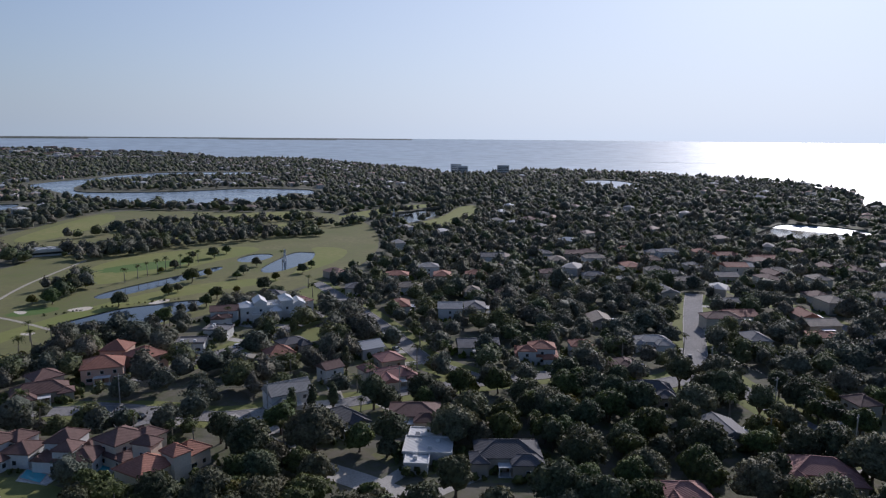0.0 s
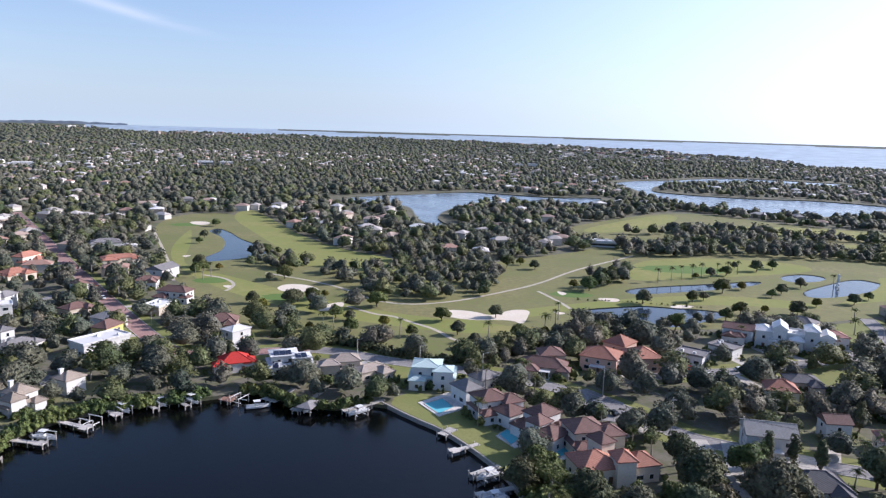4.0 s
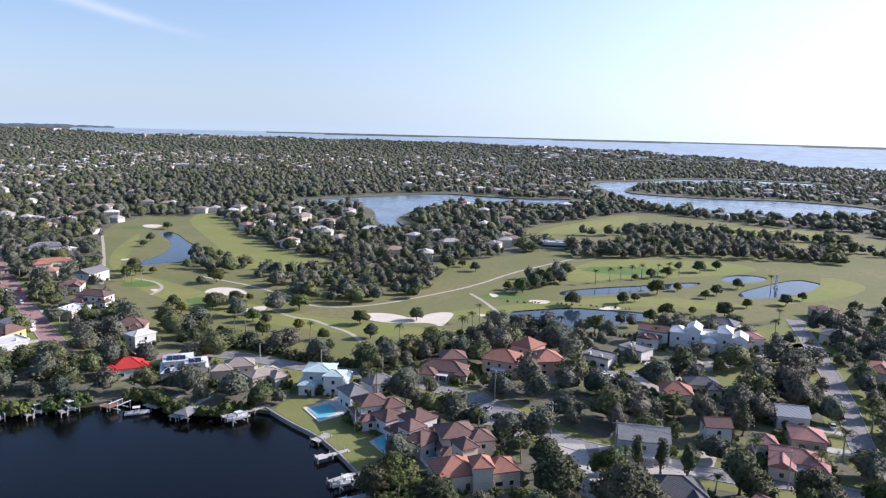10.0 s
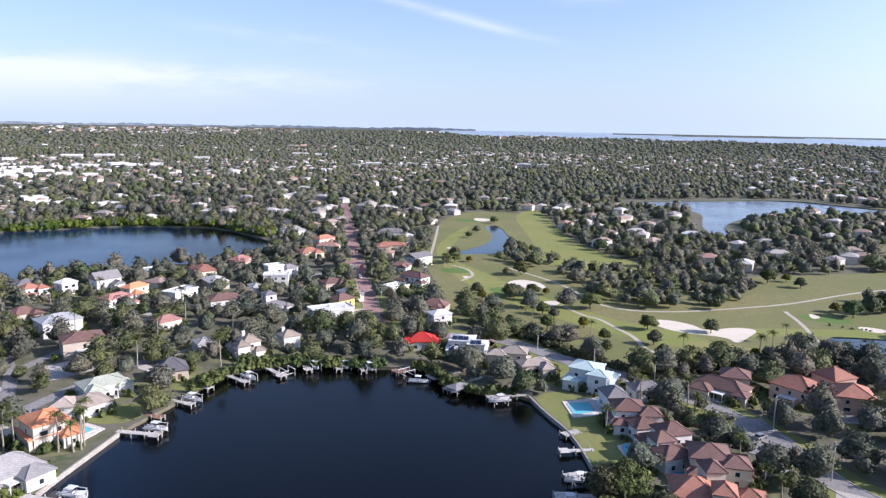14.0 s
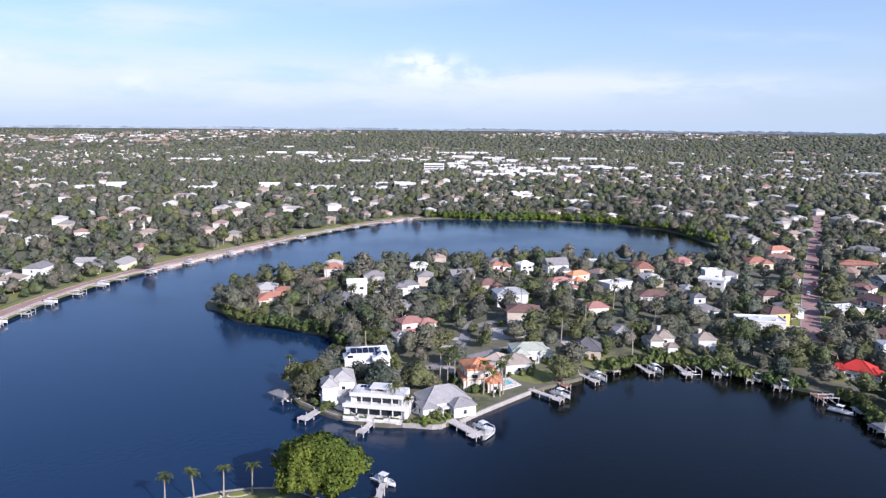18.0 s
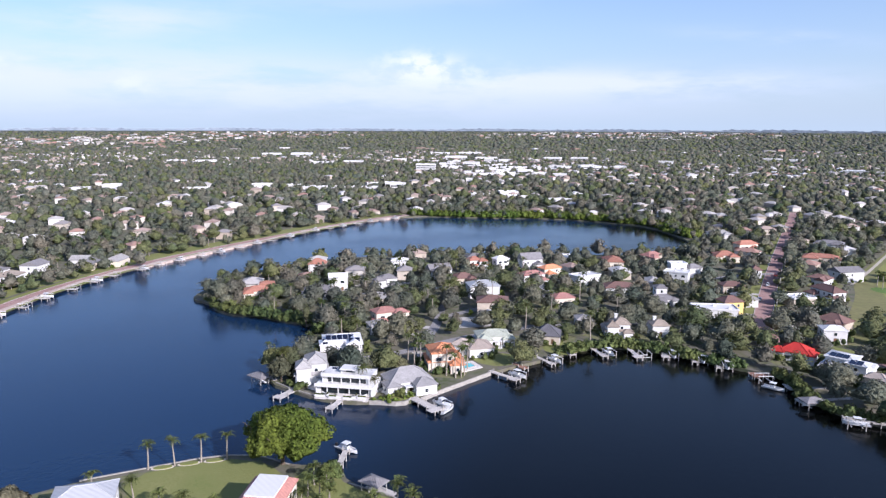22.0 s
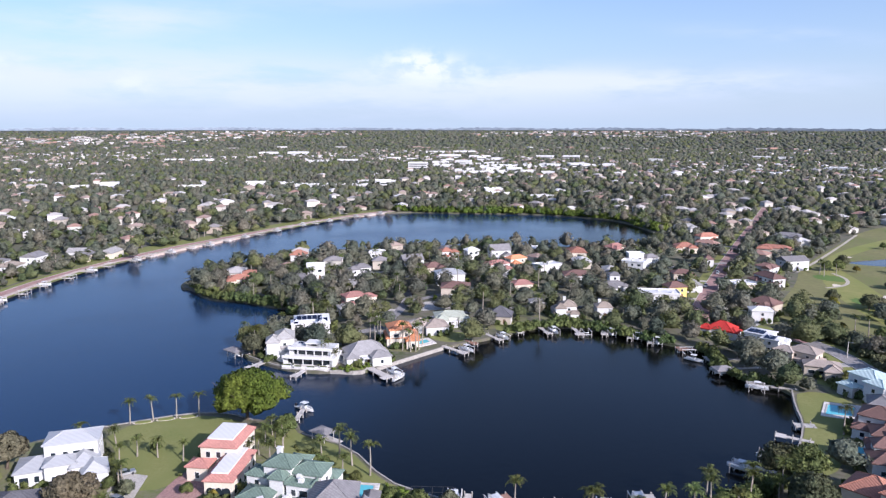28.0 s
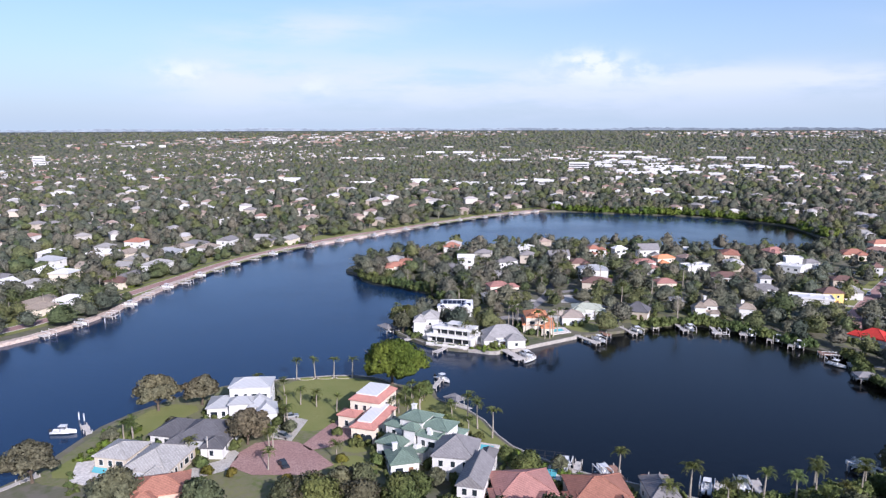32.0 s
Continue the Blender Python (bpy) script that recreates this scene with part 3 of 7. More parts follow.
STREETS = [("brick_road", 8.0, [(-420, 665), (-318, 528), (-259, 448), (-206, 377), (-171, 331), (-143, 295), (-118, 264), (-100, 262), (-80, 270), (-65, 273)]),
           ("asphalt", 7.5, [(-65, 273), (-51, 271), (-31, 261), (-10, 256), (9, 249), (25, 241), (38, 230), (50, 218), (57, 206), (64, 198), (74, 193), (88, 187)]),
           ("asphalt", 7.0, [(60, 250), (76, 256), (99, 260), (123, 268), (148, 278), (163, 285), (190, 300)]),
           ("asphalt", 7.5, [(88, 187), (103, 179), (118, 177), (130, 172), (149, 162), (175, 150)]),
           ("asphalt", 7.0, [(204, 349), (194, 316), (183, 283), (176, 262), (165, 233), (155, 209), (148, 192), (150, 163)]),
           ("asphalt", 9.0, [(345, 178), (325, 169), (276, 145), (228, 120), (207, 112), (190, 118)]),
           ("asphalt", 8.0, [(240, 130), (212, 100), (200, 81), (190, 67), (185, 53), (179, 41), (160, 5)]),
           ("concrete", 8.0, [(64, 198), (63, 164), (65, 150), (69, 135), (72, 118), (70, 90), (50, 60)]),
           ("asphalt", 7.0, [(300, 60), (317, 81), (333, 100), (380, 180)]),
           ("concrete", 5.0, [(-10, -60), (-31, -12), (-35, -2), (-38, 0)]),
           ("asphalt", 5.0, [(-148, 235), (-165, 205), (-170, 170), (-166, 140), (-160, 118), (-158, 96)]),
           ("asphalt", 4.5, [(-158, 118), (-200, 150), (-240, 165), (-300, 150), (-325, 120)]),
           ("asphalt", 4.5, [(-200, 150), (-215, 200), (-220, 270), (-206, 377)]),
           ("brick_road", 7.0, [(-150, -150), (-189, -106), (-209, -92), (-239, -76), (-276, -56), (-345, -20), (-414, 42), (-465, 112), (-541, 218), (-578, 300), (-540, 400)])]
COURTS = [("paving", [(-148, 66), (-135, 69), (-126, 75), (-120, 85), (-124, 90), (-129, 87), (-141, 73)]), ("concrete", [(-33, -11), (-37, -1), (-40, 0), (-39, -3), (-35, -12)]),
          ("brick_road", [(-34, -2), (-42, 0), (-47, 4), (-48, 10), (-45, 16), (-39, 20), (-29, 25), (-25, 18), (-28, 4)]), ("brick_road", [(-43, 17), (-55, 25), (-59, 29), (-53, 34), (-45, 31), (-40, 25), (-39, 19)]),
          ("asphalt", [(32, 232), (40, 238), (50, 225), (49, 208), (39, 210), (32, 218)]), ("concrete", [(66, 176), (92, 172), (97, 187), (72, 197)]),
          ("concrete", [(-66, 12), (-50, 8), (-46, 14), (-60, 19)]), ("concrete", [(-196, 155), (-180, 148), (-176, 165), (-192, 172)])]
LAWNS = [[(-38, 26), (-44, 35), (-39, 38), (-34, 33)], [(-27, 32), (-30, 35), (-27, 38), (-23, 37), (-23, 33)], [(-66, -38), (-73, -28), (-72, -22), (-62, -27), (-58, -33)],
         [(-47, -16), (-49, -12), (-47, -4), (-41, -4), (-39, -11), (-42, -16)], [(-71, 54), (-54, 63), (-30, 67), (-29, 62), (-40, 60), (-56, 57), (-65, 54)],
         [(-76, 12), (-95, 9), (-96, 34), (-88, 45), (-79, 47), (-70, 46), (-67, 36), (-60, 28), (-51, 23), (-54, 13)],
         [(-80, 50), (-77, 60), (-67, 60), (-54, 70), (-32, 72), (-22, 78), (-11, 86), (-3, 97), (1, 95), (-8, 82), (-14, 72), (-26, 66), (-40, 60), (-50, 52), (-62, 54), (-66, 47)],
         [(-30, 221), (-19, 233), (-4, 211), (8, 195), (16, 176), (12, 160), (8, 169), (4, 178), (-3, 190), (-11, 201), (-21, 210)],
         [(-62, -38), (-84, -27), (-78, -12), (-66, -22), (-55, -32)], [(-54, 55), (-61, 62), (-42, 69), (-26, 75), (-10, 86), (-8, 80), (-22, 70), (-31, 65)],
         [(-145, 136), (-142, 150), (-131, 152), (-127, 140), (-136, 133)], [(-128, 168), (-131, 180), (-137, 184), (-146, 176), (-140, 164)],
         [(-117, 87), (-122, 93), (-121, 104), (-115, 104), (-112, 93)], [(-118, 205), (-131, 192), (-138, 200), (-128, 212)],
         [(-46, 50), (-40, 40), (-47, 34), (-54, 40)], [(-34, 24), (-22, 26), (-22, 36), (-33, 34)], [(-50, -44), (-38, -48), (-36, -40), (-46, -36)],
         [(-35, 232), (-20, 236), (-15, 250), (-32, 252)], [(75, 165), (92, 160), (98, 172), (78, 176)], [(145, 205), (160, 225), (170, 215), (156, 196)],
         [(165, 300), (190, 310), (200, 345), (165, 330)], [(130, 245), (150, 255), (150, 268), (128, 262)]]
POOLS = [("long turquoise swimming pool", [(-17, 219), (-11, 224), (-7, 217), (-12, 211)], [(-19, 220), (-9, 230), (-3, 217), (-12, 209)]),
         ("blue swimming pool under palms", [(-136, 126), (-136, 131), (-132, 131), (-131, 125)], [(-138, 124), (-138, 133), (-130, 133), (-128, 123)]),
         ("pale turquoise swimming pool", [(-150, 140), (-150, 145), (-146, 145), (-145, 139)], [(-152, 138), (-152, 147), (-144, 147), (-142, 138)]),
         ("small swimming pool by the sea wall", [(-124, 91), (-127, 95), (-123, 96), (-120, 93)], [(-124, 89), (-129, 95), (-123, 98), (-118, 93)]),
         ("dark blue swimming pool", [(6, 197), (9, 201), (12, 194), (9, 190)], [(5, 196), (12, 203), (17, 193), (10, 188)]),
         ("narrow swimming pool beside a villa", [(20, 191), (23, 196), (26, 187), (22, 183)], [(18, 191), (23, 198), (28, 187), (22, 181)]),
         ("round-ended green swimming pool", [(-38, -37), (-42, -37), (-41, -33), (-36, -33)], [(-34, -41), (-45, -42), (-46, -32), (-36, -28), (-30, -34)]),
         ("emerald swimming pool behind a white house", [(-26.5, 64), (-32.5, 66), (-30.2, 69.6), (-24.6, 67)], [(-26, 62.5), (-34.3, 65.2), (-30.6, 71.2), (-23, 67.6)])]
HOUSES = []
HOUSES.append(("white_metal", "white", "large white waterfront house with pale standing-seam metal roofs", [(-73, 2.3, 82, 12.4, 8, 8.6, "hip", 1.7), (-71.1, -5.8, 85, 9.7, 9, 3.6, "hip", 2), (-66.8, -0.5, 85, 7.2, 5, 5.2, "hip", 1.4), (-67.8, 4.7, 93, 6.7, 9, 4.4, "hip", 2.2), (-63, 6.9, 94, 5.8, 8, 3.6, "hip", 2.2)]))
HOUSES.append(("dark_grey", "white", "low house with a dark grey shingle roof near the shore", [(-52.4, -8.4, 75, 15.9, 15, 3.2, "hip", 3.5), (-55.8, -17.4, 65, 10.1, 13, 3.2, "hip", 3)]))
HOUSES.append(("pale_grey", "beige", "low pale house with a light grey roof beside a pool terrace", [(-37.5, -19.2, 69, 12.1, 17, 3.2, "hip", 3.4), (-43.9, -30.3, 66, 9.4, 10, 3.2, "hip", 2)]))
HOUSES.append(("terracotta", "pink", "small pink house with an orange clay-tile roof", [(-19.8, -16.7, 95, 13.1, 10, 4, "hip", 2.4)]))
HOUSES.append(("red_white", "cream", "cream two-storey villa with salmon tile edges and white flat roofs", [(-59.2, 39.1, 58, 9.6, 12.5, 7, "mansard", 1.5), (-48.2, 37.9, 60, 7, 16.5, 4.2, "mansard", 1.3), (-53.5, 31.3, 58, 5.5, 4.4, 3.8, "hip", 1.1)]))
HOUSES.append(("green_tile", "white", "white mansion with green tile roofs and turrets", [(-35.2, 48.4, 50, 7, 6.4, 9.0, "hip", 1.7), (-31.6, 54, 50, 8.2, 6.4, 7.6, "hip", 1.4), (-28.4, 51.4, 50, 6.2, 5.4, 6.6, "flat", 0.5), (-33.4, 58.6, 50, 6.0, 5.0, 4.2, "hip", 1.0), (-31, 41.4, 50, 7.4, 6.0, 4.4, "hip", 1.3), (-37.6, 43.6, 50, 5.2, 5, 6.4, "hip", 1.3), (-31.0, 46.4, 50, 3.4, 3.4, 7.6, "hip", 1.3), (-26.6, 47.4, 50, 4.2, 3.2, 3.4, "flat", 0.4), (-38.6, 53.0, 50, 5.0, 5.0, 6.8, "hip", 1.3)]))
HOUSES.append(("green_tile", "white", "detached white garage with a green hip roof", [(-22.9, 42.3, 92, 7.3, 8, 3.5, "hip", 2.4)]))
HOUSES.append(("slate_grey", "white", "white colonial house with grey shingle gables", [(-18.9, 55.9, 67, 10.5, 11, 6.3, "hip", 3.6), (-6.4, 57.8, 63, 6.1, 14, 5.6, "gable", 2.6), (-16.6, 63.6, 62, 3.4, 8, 4.2, "hip", 1.6)]))
HOUSES.append(("pink_tile", "pink", "low house with a pale pink tile roof", [(-2.7, 68.3, 84, 14.9, 15, 4, "hip", 3)]))
HOUSES.append(("terracotta", "cream", "house with a bright orange clay-tile roof by the water", [(3.9, 84.5, 81, 14.4, 14, 4.5, "hip", 3)]))
HOUSES.append(("slate_grey", "white", "grey-roofed house at the near shore", [(6.5, 99.3, 78, 6.5, 12, 4, "hip", 2.5)]))
HOUSES.append(("flat_white", "white", "modern white two-storey house with flat roofs and balconies", [(-125.7, 79.2, 55, 16.4, 10.9, 4.5, "flat", 0.5), (-127.8, 78.7, 56, 11.9, 7.9, 8, "flat", 0.5)]))
HOUSES.append(("pale_grey", "white", "two-storey white house with a pale grey hip roof", [(-144.3, 72.2, 76, 11.5, 13.4, 7, "hip", 3)]))
HOUSES.append(("solar", "white", "white house with dark solar panels on a low roof", [(-173.1, 92.2, 76, 15.6, 11, 5, "hip", 1.6)]))
HOUSES.append(("grey_tile", "white", "low white house with a broad grey hip roof", [(-124.3, 99.8, 87, 15.8, 11.4, 3.6, "hip", 4)]))
HOUSES.append(("orange_tile", "cream", "cream two-storey villa with a bright orange tile roof", [(-136.9, 119.2, 78, 9.3, 9.9, 7, "hip", 2.5), (-138.1, 120.5, 75, 13.1, 12.5, 3.6, "hip", 1.5)]))
HOUSES.append(("beige_tile", "white", "white house with beige tile roofs beside a pool", [(-148.7, 133.6, 42, 6.6, 7.2, 4, "hip", 2), (-145.1, 139.3, 78, 9.8, 9.6, 3.5, "hip", 2.5)]))
HOUSES.append(("pale_green", "white", "white house with a pale sage roof", [(-154.9, 151, 72, 14.3, 9.1, 4, "hip", 2)]))
HOUSES.append(("dark_grey", "beige", "low house with a charcoal hip roof behind a hedge", [(-148, 173.6, 54, 10.3, 10.7, 3.5, "hip", 4)]))
HOUSES.append(("pink_tile", "cream", "cream two-storey house with a pink tile roof", [(-198.9, 122.6, 93, 16.8, 9.6, 6.5, "hip", 2.2)]))
HOUSES.append(("pale_grey", "white", "small white house with a grey roof under palms", [(-190.4, 113.8, 85, 8, 7.3, 3.5, "hip", 2)]))
HOUSES.append(("terracotta", "cream", "low cream house with an orange tile roof at the point", [(-279.5, 80.7, 87, 16, 10.2, 3.6, "hip", 2), (-283.1, 85.4, 78, 7.3, 5.8, 5.5, "hip", 1.2)]))
HOUSES.append(("slate_grey", "white", "grey-roofed bungalow on the peninsula", [(-264.7, 108.7, 76, 15.9, 12, 3.5, "hip", 3)]))
HOUSES.append(("flat_white", "white", "tall white modern house with a sloping roof", [(-276.6, 122.6, 75, 9.9, 9.9, 7.5, "gable", 1.5)]))
HOUSES.append(("terracotta", "white", "white house with a red-brown hip roof", [(-319.5, 123.2, 65, 9.7, 7.6, 7, "hip", 3)]))
HOUSES.append(("slate_grey", "white", "two-storey white house with a grey hip roof", [(-266.6, 145.8, 88, 15.1, 9.1, 6, "hip", 2.5)]))
HOUSES.append(("flat_white", "white", "long low white house by the lake", [(-323.6, 178.2, 65, 10.5, 8.3, 4, "hip", 1.5)]))
HOUSES.append(("slate_grey", "white", "white house with a steep grey gable", [(-281.2, 185.7, 87, 13.4, 8.1, 5, "gable", 3.5)]))
HOUSES.append(("brown_tile", "beige", "bungalow with a red-brown tile roof", [(-260.7, 191.4, 86, 11.9, 9.1, 4, "hip", 2.5)]))
HOUSES.append(("terracotta", "white", "white two-storey house with a red tile roof by the lake", [(-294.6, 218.4, 82, 12.4, 8.8, 6, "hip", 2.5)]))
HOUSES.append(("flat_white", "white", "white two-storey house by the lake", [(-290.9, 233.5, 88, 8.6, 6.5, 6, "hip", 2)]))
HOUSES.append(("slate_grey", "white", "white house with dark-framed gables", [(-281.2, 249.3, 81, 13.4, 8, 6.5, "gable", 4)]))
HOUSES.append(("pink_tile", "white", "white house with a faded pink tile roof", [(-243, 225.8, 90, 13.8, 7.5, 6, "hip", 2)]))
HOUSES.append(("orange_tile", "cream", "house with an orange tile roof by the lake", [(-255.7, 246.9, 94, 12.3, 6.5, 5.5, "hip", 2)]))
HOUSES.append(("flat_white", "white", "white flat-roofed house among oaks", [(-231.5, 254.5, 94, 16.8, 8.6, 5, "flat", 0.5)]))
HOUSES.append(("pink_tile", "cream", "bungalow with a pink rounded tile roof", [(-196.9, 214.9, 78, 10.4, 7.7, 4, "hip", 2)]))
HOUSES.append(("tan_tile", "white", "two-storey white house with a tan hip roof", [(-142.2, 205, 65, 11.2, 10.2, 5.5, "hip", 3)]))
HOUSES.append(("pale_grey", "white", "low house with a pale roof behind trees", [(-160.7, 201, 65, 6.4, 7.6, 3.5, "hip", 1.5)]))
HOUSES.append(("tan_tile", "white", "small white house with a tan roof above a lawn", [(-134.8, 221.5, 65, 7.1, 7.1, 5, "hip", 2)]))
HOUSES.append(("flat_white", "white", "stacked white modern house with flat roofs", [(-212.9, 306, 35, 14.2, 7.8, 6, "flat", 0.5), (-221.8, 314.2, 65, 9.3, 6.6, 8.8, "flat", 0.5)]))
HOUSES.append(("slate_grey", "white", "white house with a low grey roof", [(-219.5, 324, 89, 9.9, 6.5, 6, "hip", 2)]))
HOUSES.append(("slate_grey", "white", "grey-roofed house with a small upper storey", [(-175, 258.5, 77, 15.9, 7.9, 3.5, "hip", 2), (-186.1, 268.8, 65, 5.6, 6.2, 6, "hip", 1.5)]))
HOUSES.append(("flat_white", "white", "long white flat-roofed modern house", [(-145.5, 264.8, 58, 20.4, 10, 5, "flat", 0.5)]))
HOUSES.append(("brown_tile", "yellow", "yellow two-storey house with a brown tile roof", [(-149.2, 278.9, 76, 10, 7.2, 6, "hip", 2.5)]))
HOUSES.append(("brown_tile", "beige", "low house with a brown tile roof", [(-181, 314.3, 65, 11.7, 7.9, 4, "hip", 2)]))
HOUSES.append(("brown_tile", "white", "two-storey house with a steep brown roof", [(-198.8, 352.5, 65, 5.6, 6.5, 6, "hip", 2.5)]))
HOUSES.append(("terracotta", "cream", "low house with an orange-red tile roof", [(-251.5, 384.5, 65, 14.4, 9.6, 4, "hip", 2.5)]))
HOUSES.append(("terracotta", "cream", "tall house with stepped orange-red tile roofs", [(-264.3, 418.3, 80, 16.1, 7.3, 7, "hip", 2.5)]))
HOUSES.append(("pale_grey", "white", "house with a pale roof by the lake", [(-326.1, 457.2, 65, 18.3, 8.5, 4, "hip", 2.5)]))
HOUSES.append(("pink_tile", "beige", "house with a pinkish roof by the lake", [(-265, 333.1, 96, 12.5, 7.2, 5, "hip", 2.5)]))
HOUSES.append(("bright_red", "white", "white waterfront house with a bright red roof", [(-87.5, 247.5, 25, 10.5, 8.5, 3.6, "hip", 2.8), (-91.5, 242.5, 25, 4.5, 4.5, 3.2, "hip", 1.6), (-82.5, 248.5, 25, 4.5, 6, 3.2, "hip", 1.4)]))
HOUSES.append(("solar", "white", "two-storey white house with a flat roof and solar panels", [(-67.9, 249.9, 20, 15.8, 11.2, 6, "hip", 0.9)]))
HOUSES.append(("beige_tile", "beige", "beige two-storey house with a hip roof", [(-48.6, 245.1, 16, 16.1, 9.4, 5.5, "hip", 2.5), (-37.6, 243.3, 43, 11.8, 7, 3.5, "hip", 1.5)]))
HOUSES.append(("teal_metal", "white", "white two-storey house with a pale teal metal roof", [(-14.5, 238.5, -3, 15.9, 12.6, 7, "hip", 1.8)]))
HOUSES.append(("slate_grey", "white", "white house with grey-brown tile roofs", [(-2.9, 223.7, 35, 7.1, 8.6, 5, "hip", 2.5), (3.9, 237.1, 39, 9.6, 7.2, 4, "hip", 2)]))
HOUSES.append(("brown_tile", "white", "white waterfront villa with red-brown tile roofs", [(6, 212.6, 25, 15.3, 11.5, 6, "hip", 2.8), (9.9, 206.7, 41, 8.1, 7.9, 4, "hip", 2)]))
HOUSES.append(("brown_tile", "white", "white villa with layered brown tile roofs", [(18.1, 198.2, 42, 13.5, 10.1, 6.5, "hip", 3), (20.5, 191.2, 46, 9.1, 7.9, 4, "hip", 2)]))
HOUSES.append(("brown_tile", "cream", "cream villa with red-brown roofs and a dormer block", [(32.2, 191.3, 15, 16.1, 12.8, 6, "hip", 3), (32.1, 178.6, 29, 4.5, 5.8, 8, "hip", 2)]))
HOUSES.append(("terracotta", "cream", "cream house with orange clay-tile roofs", [(29, 172.5, 16, 10.8, 10.2, 4.5, "hip", 3), (36, 170.1, 9, 5, 5.9, 7, "hip", 2), (41.3, 173.8, 16, 8, 7.2, 4.5, "hip", 2.4)]))
HOUSES.append(("brown_tile", "beige", "long low house with a grey-brown tile roof", [(27, 254.1, -15, 17.9, 10.4, 3.5, "hip", 3), (30.2, 259.9, 5, 9.3, 8.8, 6, "hip", 2.5)]))
HOUSES.append(("terracotta", "pink", "big salmon villa with orange clay-tile roofs", [(50, 261.3, -24, 13.8, 12.2, 5.5, "hip", 3), (60.7, 276.3, -42, 9.5, 10.1, 6, "hip", 3), (65.8, 262.2, 10, 11.4, 11.5, 5.5, "hip", 3)]))
HOUSES.append(("flat_white", "white", "white terrace of stepped town houses with gables and flat roofs", [(128.5, 297.6, -24, 6.5, 9, 7.5, "hip", 1.8), (134.2, 295.4, -24, 5.6, 10, 9.2, "gable", 2.0), (140, 293.2, -24, 6.5, 9.5, 7.2, "flat", 0.6), (145.6, 290.6, -24, 5.6, 10.5, 9.6, "hip", 1.8), (151, 288.6, -24, 6.0, 9, 7.4, "gable", 1.8), (131, 290.6, -24, 6, 5, 4, "flat", 0.5), (138, 287.6, -24, 5, 5, 5.6, "hip", 1.4), (147.4, 283.6, -24, 6, 5, 4, "flat", 0.5)]))
HOUSES.append(("brown_tile", "white", "white town houses under a red-brown tile roof", [(119.5, 302.4, -28, 12.5, 8.5, 6.4, "gable", 2.0), (116.6, 296.4, -28, 6, 5, 4.4, "hip", 1.4)]))
HOUSES.append(("pink_tile", "white", "white house with a peach tile roof beside the golf course", [(158.9, 299.5, -5, 11.8, 9.1, 5, "hip", 2)]))
HOUSES.append(("slate_grey", "white", "grey terrace of small town houses", [(89, 272, -38, 11, 10.1, 4, "flat", 0.5)]))
HOUSES.append(("slate_grey", "white", "grey terrace of small town houses", [(106.3, 282.3, -48, 10.5, 10.1, 4, "flat", 0.5)]))
HOUSES.append(("terracotta", "cream", "low house with an orange tile roof", [(106.7, 234.7, -13, 10.3, 10.3, 4, "hip", 3)]))
HOUSES.append(("dark_grey", "beige", "low house with a dark shingle roof", [(119, 244.3, -6, 11.3, 8.7, 3.5, "hip", 2)]))
HOUSES.append(("pale_grey", "white", "long white two-storey house with columns and a pale roof", [(83.4, 192.2, -12, 13.6, 10.8, 6, "gable", 3)]))
HOUSES.append(("brown_tile", "white", "white house with a brown gable roof", [(108.1, 202.2, -4, 7.3, 6.6, 5.5, "gable", 2)]))
HOUSES.append(("white_metal", "white", "house with a pale metal gable roof", [(137.4, 216.7, -12, 9.4, 10.1, 4, "gable", 2.5)]))
HOUSES.append(("pink_tile", "cream", "long low house with a faded pink roof", [(124, 185.4, -25, 14.1, 11.2, 3.8, "hip", 2.5), (119.7, 194.6, -12, 5.6, 6.6, 3.8, "hip", 2)]))
HOUSES.append(("pink_tile", "beige", "low house with a broad faded pink roof", [(134.5, 200.2, -18, 9.3, 9.5, 3.5, "hip", 2.5)]))
HOUSES.append(("dark_grey", "white", "low house with a dark grey hip roof", [(83.7, 165.9, -3, 13.8, 11.9, 4, "hip", 3.5)]))
HOUSES.append(("terracotta", "cream", "small house with a red tile roof", [(154.7, 248.4, -10, 5.2, 7.2, 4, "hip", 2)]))
HOUSES.append(("flat_white", "white", "flat-roofed white house beside the street", [(91.5, 133, -48, 13, 10, 3.2, "flat", 0.4), (96.5, 139.5, -48, 9, 8, 2.9, "flat", 0.35), (84.5, 130, -48, 6, 7, 2.8, "flat", 0.3)]))
HOUSES.append(("dark_grey", "beige", "low house with a dark hip roof", [(104.8, 115.8, -44, 18.5, 12.8, 4, "hip", 3)]))
HOUSES.append(("brown_tile", "beige", "low house with a red-brown roof", [(105.7, 154, -44, 16.4, 12.8, 4, "hip", 2.5)]))
HOUSES.append(("terracotta", "white", "white two-storey house with a red tile roof", [(181.3, 164.9, -48, 16.4, 11.3, 6, "hip", 2.5), (200, 156.8, -43, 8.5, 8, 5, "hip", 2)]))
HOUSES.append(("dark_grey", "beige", "low house with a dark shingle roof", [(176.8, 112.6, -51, 15, 10.4, 4, "hip", 3)]))
HOUSES.append(("pink_tile", "beige", "big low house with a faded pink roof", [(156.2, 52.1, -54, 17.2, 12.3, 4, "hip", 3)]))
HOUSES.append(("pale_grey", "white", "low house with a grey roof", [(230.5, 141.6, -43, 14.5, 8.2, 4, "hip", 2)]))
HOUSES.append(("slate_grey", "white", "low house with a grey roof", [(326.4, 147.8, -43, 14.3, 8.4, 4, "hip", 2)]))
